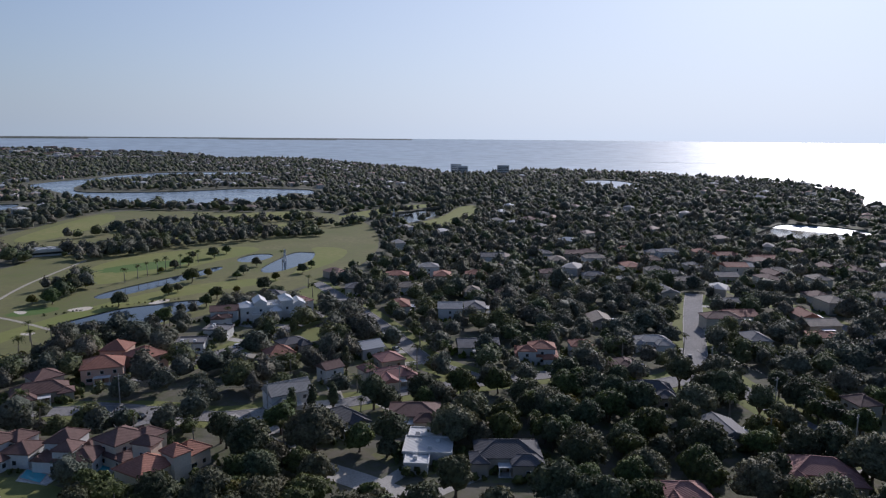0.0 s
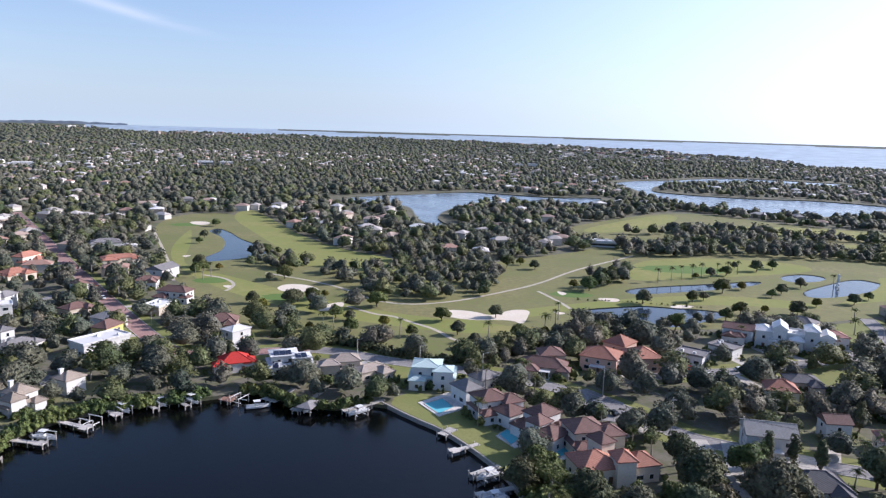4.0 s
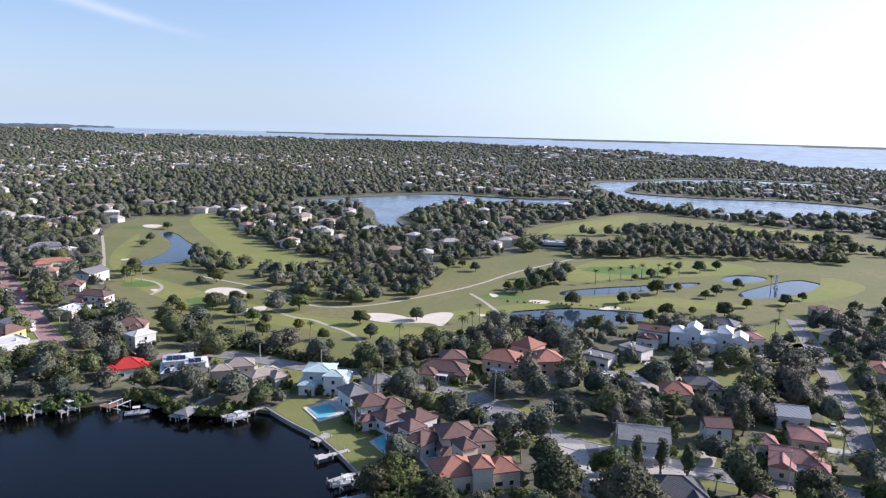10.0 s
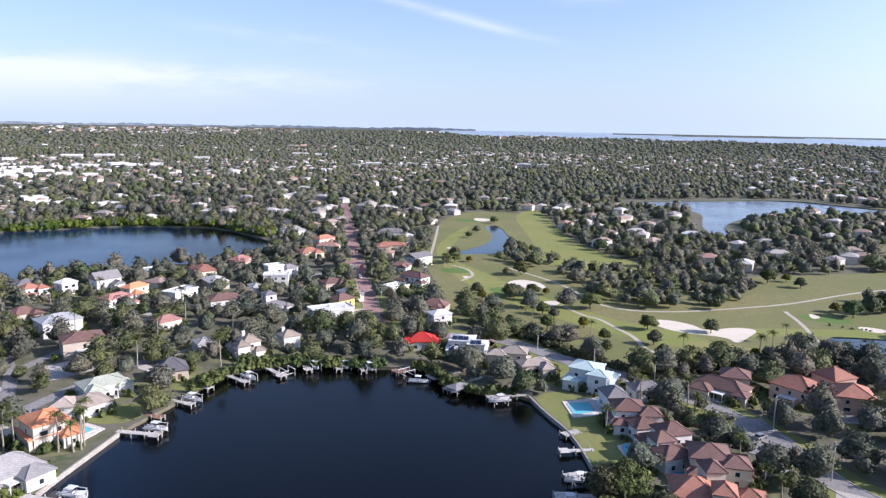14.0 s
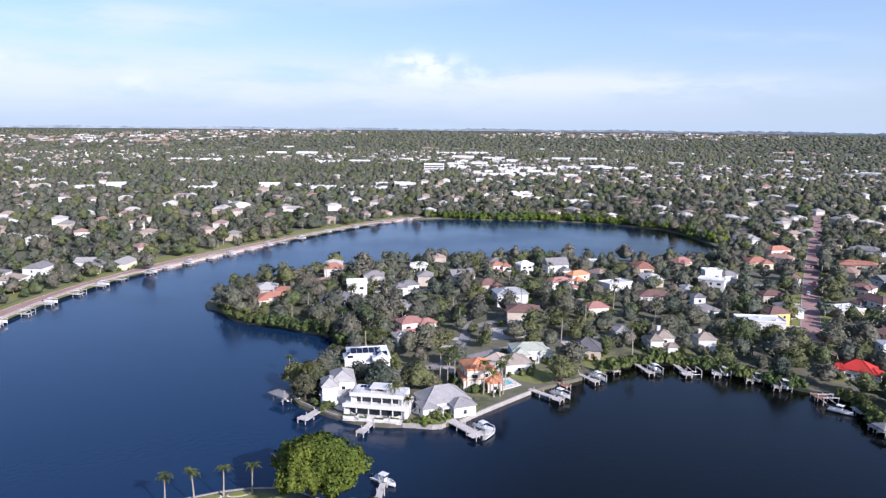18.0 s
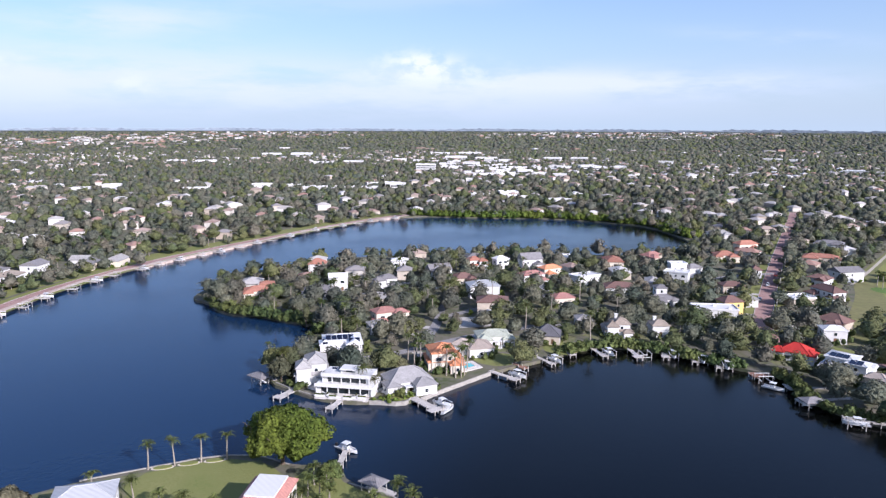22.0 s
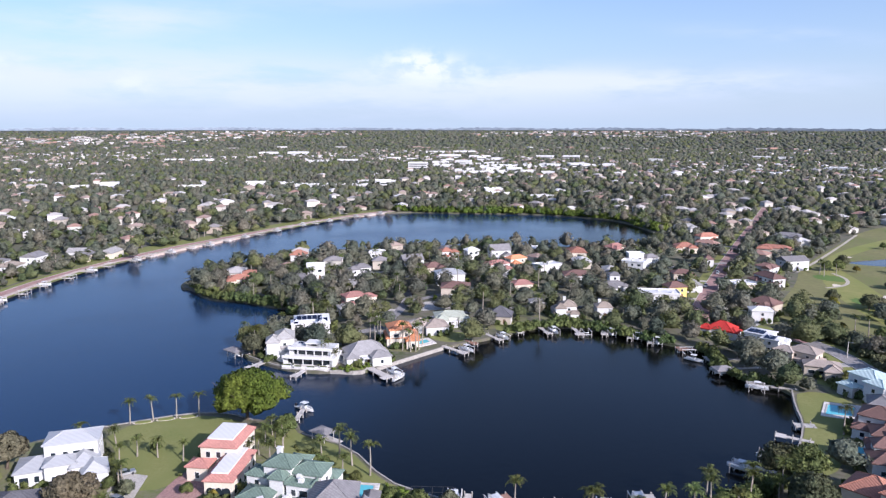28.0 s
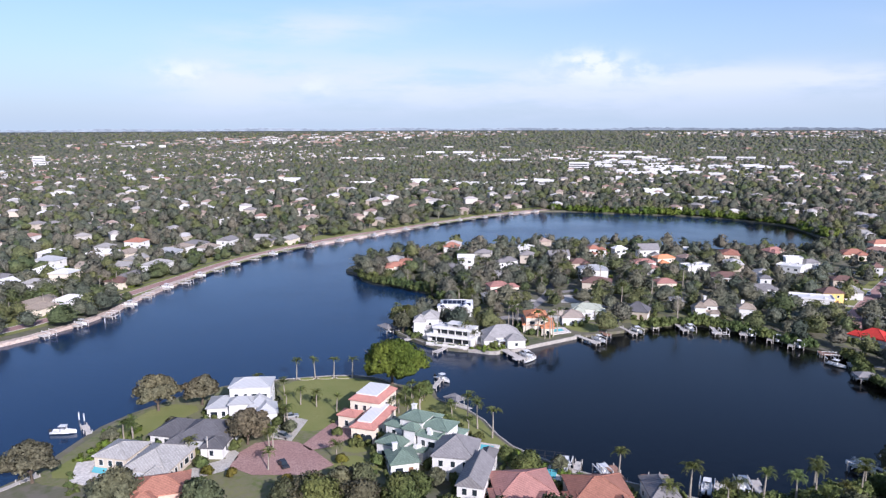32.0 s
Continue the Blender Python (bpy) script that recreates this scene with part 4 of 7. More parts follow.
HOUSES.append(("terracotta", "cream", "house with a red tile roof", [(290.9, 93, -61, 12.6, 9.3, 4, "hip", 2)]))
HOUSES.append(("brown_tile", "beige", "two-storey house with a red-brown roof", [(209.8, 56.6, -35, 7.8, 8.6, 6, "hip", 2.5)]))
HOUSES.append(("pink_tile", "beige", "low house with a dusky pink roof", [(117.6, 70.6, -44, 11.2, 8.9, 4, "hip", 2.5)]))
HOUSES.append(("brown_tile", "white", "white house with a brown roof beside the brick street", [(-146.7, 345.8, -11, 16.8, 7.9, 5.5, "hip", 2.5)]))
HOUSES.append(("brown_tile", "beige", "brown-roofed house beside the golf course", [(-107.1, 296.2, 9, 12.1, 9.3, 5, "hip", 3)]))
HOUSES.append(("flat_white", "white", "white two-storey house beside the golf course", [(-97, 281.2, 55, 9.2, 7.2, 5.5, "hip", 1.5)]))
HOUSES.append(("terracotta", "cream", "house with an orange tile roof on the brick street", [(-215.1, 432, 33, 21.2, 10.8, 5, "hip", 2)]))
HOUSES.append(("slate_grey", "white", "house with a grey roof on the brick street", [(-250.7, 489.5, 34, 19.4, 10.7, 5, "hip", 2)]))
HOUSES.append(("brown_tile", "white", "low house with a brown roof on the brick street", [(-173.2, 375.5, 15, 11, 8.2, 4, "hip", 2)]))
CENTRE = (55.0, 8.0)
BY_HAND = len(HOUSES)


def near_line(line, x, y):
    """The least distance from points to a line."""
    best = np.full(np.shape(x), 1e9)
    for (ax, ay), (bx, by) in zip(line, line[1:]):
        dx, dy = bx - ax, by - ay
        k = np.clip(((x - ax) * dx + (y - ay) * dy) / (dx * dx + dy * dy), 0, 1)
        best = np.minimum(best, np.hypot(x - ax - k * dx, y - ay - k * dy))
    return best


def blocked(x, y, room=2.0, golf=True):
    """Where no tree or house may stand."""
    b = ~inside(LAND_EDGE, x, y)
    for hole in HOLES:
        b |= inside(hole, x, y)
    if golf:
        wooded = np.zeros(np.shape(x), bool)
        for area in GOLF_WOODS:
            wooded |= inside(area, x, y)
        b |= inside(GOLF, x, y) & ~wooded
        for sand in BUNKERS + CLEARINGS:
            b |= inside(sand, x, y)
    for kind, width, line in STREETS:
        b |= near_line(line, x, y) < (width / 2 + room * 0.6 if width > 5.5 else 2.0)
    for _, area in COURTS:
        b |= inside(area, x, y)
    for area in LAWNS:
        b |= inside(area, x, y)
    for _, _, area in POOLS:
        b |= inside(area, x, y)
    for n, (_, _, _, blocks) in enumerate(HOUSES):
        wide = room + (1.6 if n < BY_HAND else 0.0)
        for bx, by, rot, w, d, *_ in blocks:
            c, s = math.cos(radians(rot)), math.sin(radians(rot))
            u, v = (x - bx) * c + (y - by) * s, -(x - bx) * s + (y - by) * c
            # keep the camera-facing front of each house clearer than its back, so it stays in view
            b |= (abs(u) < w / 2 + wide) & (v < d / 2 + room) & (v > -d / 2 - wide - 2.5)
    return b


def no_house(x, y):
    """Where no house may stand: woods, and close to the water."""
    b = np.zeros(np.shape(x), bool)
    for area in NO_HOUSES:
        b |= inside(area, x, y)
    for hole in HOLES:
        b |= near_line(hole + hole[:1], x, y) < 19
    return b


def jittered(x0, x1, y0, y1, step, rng, drop=0.1):
    gx, gy = np.meshgrid(np.arange(x0, x1, step), np.arange(y0, y1, step))
    x = gx.ravel() + rng.uniform(-0.45, 0.45, gx.size) * step
    y = gy.ravel() + rng.uniform(-0.45, 0.45, gx.size) * step
    keep = rng.random(x.size) > drop
    return x[keep], y[keep]


def thick(x, y):
    """How closely trees stand, 0 to 1: groves and gaps a few houses across."""
    return 0.5 + 0.25 * (np.sin(x / 19.0 + 1.3 * np.sin(y / 31.0)) + np.sin(y / 23.0 + 1.7 * np.sin(x / 37.0 + 0.6)))


def in_view(x, y):
    a = np.degrees(np.arctan2(x - CENTRE[0], y - CENTRE[1]))
    return (a > -120) & (a < 86)


# ---- golf course, streets, lawns, pools ----
z = GROUND
grass = tagged(sheet("ground", [smoothed(GOLF, 2), *HOLES[1:6]], z + 0.03, M["rough"]), "golf course grass, dry in places", "golf course", kind="structure")
FAIRWAYS = CLEARINGS + [[(-230, 600), (-205, 480), (-165, 410), (-120, 360), (-60, 320), (0, 300), (30, 310), (10, 322), (-30, 330), (-80, 360), (-140, 410), (-178, 435), (-195, 500), (-215, 560)],
            [(-130, 480), (-70, 466), (-30, 445), (-40, 430), (-90, 440), (-120, 455)], [(-190, 640), (-160, 575), (-125, 520), (-110, 525), (-150, 590), (-180, 660)],
            [(100, 425), (112, 470), (130, 500), (175, 520), (240, 510), (250, 480), (200, 458), (140, 436)], [(-20, 318), (30, 350), (90, 380), (140, 395), (190, 385), (195, 365), (130, 372), (60, 355), (20, 325)],
            [(105, 640), (160, 720), (250, 820), (240, 750), (150, 640)], [(220, 665), (300, 725), (400, 705), (415, 665), (380, 640), (262, 650)], [(130, 580), (250, 600), (380, 610), (370, 590), (250, 575), (150, 570)],
            [(200, 375), (260, 400), (300, 440), (280, 470), (262, 430), (215, 388)]]
for k, f in enumerate(FAIRWAYS):
    tagged(sheet("ground", [smoothed(f, 2)], z + 0.034 + 0.003 * k, M["fairway"]), "mown golf fairway", "fairway", kind="structure")
for gx, gy, a, b in GREENS:
    ring = [(gx + a * math.cos(k / 24 * math.tau) * (1 + 0.12 * math.sin(3 * k)), gy + b * math.sin(k / 24 * math.tau)) for k in range(24)]
    tagged(sheet("ground", [ring], z + 0.068, M["fairway_dry"] if gx == 22 else M["green"]), "smooth putting green", "green", kind="structure")
for bnk in BUNKERS:
    tagged(sheet("sand_bunker", [smoothed(bnk, 2)], z + 0.075, M["sand"]), "pale sand bunker on the golf course", "bunker", kind="structure")
for line in PATHS:
    tagged(ribbon("path", smoothed(line, 2, False), 2.0, z + 0.09, M["path"]), "pale concrete golf cart path", "path", kind="structure")
for i, (kind, width, line) in enumerate(STREETS):
    sm = smoothed(line, 2, False)
    tagged(ribbon("road", sm, width, z + 0.06 + 0.004 * i, M[kind]), "brick-paved street" if kind == "brick_road" else "sun-bleached asphalt street", "road", kind="structure")
    if width > 6.9 and kind != "concrete":
        for side in (-1, 1):
            off = []
            for k, p in enumerate(sm):
                d = Vector(sm[min(k + 1, len(sm) - 1)]) - Vector(sm[max(k - 1, 0)])
                d.normalize()
                off.append((p[0] - d.y * side * (width / 2 + 0.1), p[1] + d.x * side * (width / 2 + 0.1)))
            bank = [(p[0] + (p[0] - q[0]) * 2.6 / (width / 2 + 0.1), p[1] + (p[1] - q[1]) * 2.6 / (width / 2 + 0.1)) for p, q in zip(off, sm)]
            tagged(ribbon("verge", bank, 4.6, z + 0.045, M["lawn"]), "mown grass verge beside the street", "verge", kind="structure")
            tagged(ribbon("kerb", off, 0.3, z + 0.2, M["concrete"], None, 0.25), "pale concrete kerb", "kerb", kind="structure")
for kind, area in COURTS:
    tagged(sheet("pavement", [area], z + 0.15, M[kind]), "paved drive and turning court", "drive", kind="structure")
for k, area in enumerate(LAWNS):
    tagged(sheet("ground", [smoothed(area, 1)], z + 0.022 + 0.003 * (k % 9), M["lawn"]), "mown green lawn", "lawn", kind="structure")
GARDENS = [(-97, 2), (-94, -15), (-74, -37), (-58, -44), (-38, -51), (-33, -46), (-26, -24), (-14, -4), (-13, 30), (-18, 46), (-30, 62), (-60, 52), (-78, 48), (-94, 42)]
tagged(sheet("ground", [smoothed(GARDENS, 1)], z + 0.012, M["yard"]), "watered garden grass of the near point", "lawn", kind="structure")
yards = ([], [])
for k, (_, _, _, blocks) in enumerate(HOUSES):
    bx, by, rot, bw, bd = blocks[0][:5]
    c, s_ = math.cos(radians(rot)), math.sin(radians(rot))
    ring = [((bw / 2 + 7.5) * math.cos(q / 10 * math.tau) * (1 + 0.18 * math.sin(3 * q + k)), (bd / 2 + 7.5) * math.sin(q / 10 * math.tau) * (1 + 0.18 * math.cos(2 * q + k))) for q in range(10)]
    spot = np.array([(bx + u * c - v * s_, by + u * s_ + v * c) for u, v in ring])
    if any(inside(hole, spot[:, 0], spot[:, 1]).any() for hole in HOLES) or -100 < bx < -10 and -60 < by < 60:
        continue
    yards[1].append(tuple(range(len(yards[0]), len(yards[0]) + 10)))
    yards[0].extend((float(x), float(y), z + 0.004 + 0.0012 * (k % 14)) for x, y in spot)
tagged(hang("garden_grass", raw_mesh("garden_grass", yards[0], yards[1], M["yard"])), "garden grass round the houses", "lawn", kind="stuff")
for what, pool, deck in POOLS:
    tagged(sheet("pavement", [deck], z + 0.25, M["paving"], 0.3), "pale paved pool terrace", "terrace", kind="structure")
    p = new("swimming_pool")
    p.location = (pool[0][0], pool[0][1], z + 0.27)
    rel = [(x - pool[0][0], y - pool[0][1]) for x, y in pool]
    k = sheet("pool_water", [rel], 0.03, M["pool"])
    k.parent = p
    edge = rel
    ribbon("coping", edge + edge[:1], 0.45, 0.09, M["concrete"], p, 0.12)
    tagged(p, what, "pool")

verge = smoothed([(-175, -122), (-214, -108), (-250, -90), (-290, -68), (-358, -32), (-428, 36), (-478, 106), (-553, 212), (-592, 300)], 1, False)
tagged(ribbon("ground", verge, 13.0, z + 0.02, M["lawn"]), "green verge beside the promenade street", "lawn", kind="structure")

# sea walls with a concrete cap
WALLS = [[(13, 148), (8, 167), (4, 177), (-3, 189), (-11, 200), (-21, 209), (-31, 220)], [(-125, 135), (-119, 118), (-115, 107), (-112, 100)],
         [(-119, 80), (-127, 70), (-138, 64), (-147, 60)], [(-113, 97), (-111, 93), (-116, 86), (-119, 80)],
         [(-98, 0), (-98, 15), (-98, 33), (-93, 44), (-84, 50)], [(-68, 61), (-54, 71), (-32, 73), (-22, 79), (-11, 87), (-3, 98), (8, 110)],
         [(-563, 285), (-534, 216), (-502, 165), (-446, 98), (-400, 40), (-370, 4), (-322, -28), (-247, -63), (-203, -74), (-166, -103), (-130, -150)]]
for line in WALLS:
    far = line[0][0] < -500
    tagged(ribbon("wall", smoothed(line, 1, False), 3.4 if far else 0.5, z + 0.22, M["prom"] if far else M["seawall"], None, 2.2), "concrete sea wall and walk" if far else "pale concrete sea wall cap", "sea wall", kind="structure")


# ---- houses ----
def box_faces(b=0):
    return [(b, b + 1, b + 5, b + 4), (b + 1, b + 2, b + 6, b + 5), (b + 2, b + 3, b + 7, b + 6), (b + 3, b, b + 4, b + 7), (b + 4, b + 5, b + 6, b + 7), (b + 3, b + 2, b + 1, b)]


def box_verts(x0, x1, y0, y1, z0, z1):
    return [(x0, y0, z0), (x1, y0, z0), (x1, y1, z0), (x0, y1, z0), (x0, y0, z1), (x1, y0, z1), (x1, y1, z1), (x0, y1, z1)]


def boxes_mesh(name, list_of, material):
    vs, fs = [], []
    for b in list_of:
        fs += box_faces(len(vs))
        vs += box_verts(*b)
    return raw_mesh(name, vs, fs, material)


def roof_mesh(kind, w, d, rise, mat, over=0.42):
    """A roof over w x d with its eaves at 0: a slab edge below, slopes above."""
    a, b, t = w / 2 + over, d / 2 + over, 0.28
    if kind == "flat":
        a, b = w / 2 + 0.35, d / 2 + 0.35
        vs, fs = [], []
        for bx in ((-a, a, -b, b, 0, 0.3), (-a, a, -b, -b + 0.3, 0.3, 0.3 + rise), (-a, a, b - 0.3, b, 0.3, 0.3 + rise), (-a, -a + 0.3, -b + 0.3, b - 0.3, 0.3, 0.3 + rise), (a - 0.3, a, -b + 0.3, b - 0.3, 0.3, 0.3 + rise)):
            fs += box_faces(len(vs))
            vs += box_verts(*bx)
        return raw_mesh("roof", vs, fs, mat)
    low = [(-a, -b, -t), (a, -b, -t), (a, b, -t), (-a, b, -t), (-a, -b, 0), (a, -b, 0), (a, b, 0), (-a, b, 0)]
    base = [(0, 1, 5, 4), (1, 2, 6, 5), (2, 3, 7, 6), (3, 0, 4, 7), (3, 2, 1, 0)]
    if kind == "mansard":
        i, j = a - 2.2, b - 2.2
        vs = low + [(-i, -j, rise), (i, -j, rise), (i, j, rise), (-i, j, rise)]
        fs = base + [(4, 5, 9, 8), (5, 6, 10, 9), (6, 7, 11, 10), (7, 4, 8, 11)]
    elif kind == "hip":
        if w >= d:
            r = max(a - b, 0.4)
            vs = low + [(-r, 0, rise), (r, 0, rise)]
            fs = base + [(4, 5, 9, 8), (5, 6, 9), (6, 7, 8, 9), (7, 4, 8)]
        else:
            r = max(b - a, 0.4)
            vs = low + [(0, -r, rise), (0, r, rise)]
            fs = base + [(4, 5, 8), (5, 6, 9, 8), (6, 7, 9), (7, 4, 8, 9)]
    else:
        if w >= d:
            vs = low + [(-a, 0, rise), (a, 0, rise)]
            fs = base + [(4, 5, 9, 8), (5, 6, 9), (6, 7, 8, 9), (7, 4, 8)]
        else:
            vs = low + [(0, -b, rise), (0, b, rise)]
            fs = base + [(4, 5, 8), (5, 6, 9, 8), (6, 7, 9), (7, 4, 8, 9)]
    return raw_mesh("roof", vs, fs, mat)


def ridge_lines(kind, w, d, rise, over=0.42):
    a, b = w / 2 + over, d / 2 + over
    if kind == "hip":
        r = max(abs(a - b), 0.4)
        p, q = ((-r, 0, rise), (r, 0, rise)) if w >= d else ((0, -r, rise), (0, r, rise))
        c = [(-a, -b, 0), (a, -b, 0), (a, b, 0), (-a, b, 0)]
        return [(p, q)] + ([(c[0], p), (c[3], p), (c[1], q), (c[2], q)] if w >= d else [(c[0], p), (c[1], p), (c[2], q), (c[3], q)])
    if kind == "gable":
        return [((-a, 0, rise), (a, 0, rise))] if w >= d else [((0, -b, rise), (0, b, rise))]
    return []


def bars_mesh(name, lines, r, mat, sides=4):
    """Round bars along lines of two points."""
    vs, fs = [], []
    for p, q in lines:
        p, q = Vector(p), Vector(q)
        axis = (q - p).normalized()
        u = axis.cross(Vector((0, 0, 1)) if abs(axis.z) < 0.9 else Vector((1, 0, 0))).normalized()
        v = axis.cross(u)
        n = len(vs)
        for e in (p, q):
            vs += [tuple(e + (u * math.cos(k / sides * math.tau + 0.78) + v * math.sin(k / sides * math.tau + 0.78)) * r) for k in range(sides)]
        fs += [(n + k, n + (k + 1) % sides, n + sides + (k + 1) % sides, n + sides + k) for k in range(sides)]
        fs += [tuple(range(n + sides - 1, n - 1, -1)), tuple(range(n + sides, n + 2 * sides))]
    return raw_mesh(name, vs, fs, mat)


WIN = {}


def window_parts(parent, m, w, h, split, frame_mat="frame"):
    """A window at m, facing -y: a frame with a mullion, a recessed pane and a sill."""
    key = (w, h, split, frame_mat)
    if key not in WIN:
        f, o, i = 0.1, -0.08, 0.02
        vs = []
        for y in (o, i):
            vs += [(-w / 2, y, 0), (w / 2, y, 0), (w / 2, y, h), (-w / 2, y, h), (-w / 2 + f, y, f), (w / 2 - f, y, f), (w / 2 - f, y, h - f), (-w / 2 + f, y, h - f)]
        fs = []
        for k in range(4):
            n = (k + 1) % 4
            fs += [(k, n, n + 4, k + 4), (k + 8, k, n, n + 8)[::-1], (k + 4, n + 4, n + 12, k + 12)]
        WIN[key] = (raw_mesh("window", vs, fs, M[frame_mat]), boxes_mesh("pane", [(-w / 2 + f, w / 2 - f, -0.03, 0.02, f, h - f)], M["glass"]))
    fr, pane = WIN[key]
    ob = hang("window", fr, None, parent, at=m)
    hang("pane", pane, None, ob)


def house(index, roof, wall, label, blocks):
    """A house of one or more blocks, with roofs, windows, doors and small fittings."""
    rng = random.Random(index * 7 + 3)
    x0, y0, r0 = blocks[0][:3]
    h = new("house")
    h.matrix_basis = pose(x0, y0, GROUND - 0.1, 0, 0, r0)
    inv = h.matrix_basis.inverted()
    far = math.hypot(x0 - CENTRE[0], y0 - CENTRE[1])
    rm = M["roof_" + roof]
    for k, (x, y, rot, w, d, zh, kind, rise) in enumerate(blocks):
        m = inv @ pose(x, y, GROUND - 0.1, 0, 0, rot)
        zt = zh + 0.1
        body = [(-w / 2, w / 2, -d / 2, d / 2, 0, zt), (-w / 2 - 0.08, w / 2 + 0.08, -d / 2 - 0.08, d / 2 + 0.08, 0, 0.45)]
        if zh >= 5.4:
            body.append((-w / 2 - 0.06, w / 2 + 0.06, -d / 2 - 0.06, d / 2 + 0.06, zh * 0.5 + 0.05, zh * 0.5 + 0.22))
        wo = hang("wall", boxes_mesh("wall", body, M["wall_" + wall]), None, h, at=m)
        if kind == "gable":
            e = raw_mesh("gable", [(-w / 2, -d / 2, zt), (-w / 2, d / 2, zt), (-w / 2, 0, zt + rise * 0.93), (w / 2, -d / 2, zt), (w / 2, d / 2, zt), (w / 2, 0, zt + rise * 0.93)] if w >= d else
                         [(-w / 2, -d / 2, zt), (w / 2, -d / 2, zt), (0, -d / 2, zt + rise * 0.93), (-w / 2, d / 2, zt), (w / 2, d / 2, zt), (0, d / 2, zt + rise * 0.93)], [(0, 1, 2), (3, 5, 4), (0, 3, 4, 1), (0, 2, 5, 3), (1, 4, 5, 2)], M["wall_" + wall])
            hang("gable", e, None, wo)
        ro = hang("roof", roof_mesh(kind, w, d, rise, rm), None, h, at=m @ pose(0, 0, zt + 0.28 if kind != "flat" else zt))
        lines = ridge_lines(kind, w, d, rise)
        if lines:
            hang("ridge", bars_mesh("ridge", lines, 0.16, M["roof_" + roof]), None, ro)
        if kind == "mansard":
            hang("roof_deck", boxes_mesh("roof_deck", [(-w / 2 + 1.4, w / 2 - 1.4, -d / 2 + 1.4, d / 2 - 1.4, rise - 0.5, rise + 0.12)], M["roof_flat_white"]), None, ro, "flat white roof deck")
        if kind == "flat":
            for _ in range(2):
                ux, uy = rng.uniform(-w / 3, w / 3), rng.uniform(-d / 3, d / 3)
                hang("roof_unit", boxes_mesh("roof_unit", [(ux - 0.6, ux + 0.6, uy - 0.5, uy + 0.5, 0.3, 1.2), (ux - 0.45, ux + 0.45, uy - 0.4, uy + 0.4, 1.2, 1.3)], M["frame"]), None, ro, "grey rooftop air unit")
        if roof == "solar":
            for i in range(max(2, int(w / 2.6))):
                px = -w / 2 + 2 + i * 2.2
                if px < w / 2 - 1.6:
                    sl = math.atan2(rise, d / 2 + 0.7)
                    hang("solar_panel", boxes_mesh("solar_panel", [(-1.0, 1.0, -1.7, 1.7, 0, 0.08)], M["panel"]), None, ro, "dark blue solar panel", at=pose(px, -d / 4, rise * 0.5 + 0.12, math.degrees(sl), 0, 0))
        storeys = 2 if zh >= 5.4 else 1
        if zh >= 7.9 and d <= 11:
            storeys = 2
        sides = ((w, -d / 2, 0), (d, -w / 2, -90), (d, -w / 2, 90))
        for length, off, turn in sides:
            n = int((length - 1.0) / (2.5 if index < 9 else rng.choice((3.2, 3.8, 4.6)) if index < HAND else 9.0))
            if k and turn:
                n = min(n, 1) if index < HAND else 0
            for s in range(storeys):
                zb = 0.95 if s == 0 else zh * 0.5 + 0.7
                if k and s == 0 and zh > 6.5:
                    continue
                for i in range(n):
                    u = (i + 0.5) / n * (length - 1.2) - (length - 1.2) / 2
                    if turn == 0 and s == 0 and k == 0 and i == n // 2:
                        hang("door", DOOR, None, h, "panelled front door", at=m @ pose(u, off, 0.3))
                        continue
                    wide = 2.2 if (rng.random() < 0.3 and n > 1) else 1.3
                    window_parts(h, m @ pose(0, 0, 0, 0, 0, turn) @ pose(u, off, zb), wide, 1.45 if index >= 9 else 1.75, 2)
        if k == len(blocks) - 1 and w > 7 and far < 330:
            hang("garage_door", GARAGE, None, h, "white sectional garage door", at=m @ pose(0, 0, 0, 0, 0, 90) @ pose(-d / 2 + 2.4 if d > 8 else 0, -w / 2, 0.1))
        if k == 0 and index < HAND and roof in ("tan_tile", "green_tile") and kind != "flat":
            ch = hang("chimney", boxes_mesh("chimney", [(-0.6, 0.6, -0.45, 0.45, zt - 0.5, zt + rise + 1.0), (-0.75, 0.75, -0.6, 0.6, zt + rise + 1.0, zt + rise + 1.2)], M["wall_" + wall]), None, h, at=m @ pose(-w / 2 + 2, d / 5, 0))
        # a covered porch towards the water on the larger houses
        if k == 0 and w > 12 and far < 330 and kind != "flat":
            pw = min(6.0, w * 0.4)
            po = hang("porch", boxes_mesh("porch", [(-pw / 2, pw / 2, -d / 2 - 3.0, -d / 2 - 0.05, 2.85, 3.05), (-pw / 2, pw / 2, -d / 2 - 3.0, -d / 2 - 0.1, 0.12, 0.28)], M["frame"]), None, h, at=m)
            for cx in (-pw / 2 + 0.25, 0, pw / 2 - 0.25):
                hang("column", COLUMN, None, po, at=pose(cx, -d / 2 - 2.7, 0.28))
    if roof == "red_white":
        m = inv @ pose(*blocks[1][:2], GROUND - 0.1, 0, 0, blocks[1][2])
        w, d = blocks[1][3:5]
        for i in range(3):
            hang("arched_door", ARCH, None, h, "dark arched garage door", at=m @ pose(-w / 2 + 1.5 + i * (w - 3.0) / 2, -d / 2, 0.1))
        for i in range(5):
            hang("arched_window", ARCH, None, h, "tall arched window", at=m @ pose(0, 0, 0, 0, 0, 90) @ pose(-d / 2 + 2.0 + i * (d - 4.0) / 4, -w / 2, 0.6) @ Matrix.Diagonal((0.62, 1, 0.8, 1)))
    return tagged(h, label, "house", "houses round the bayou")


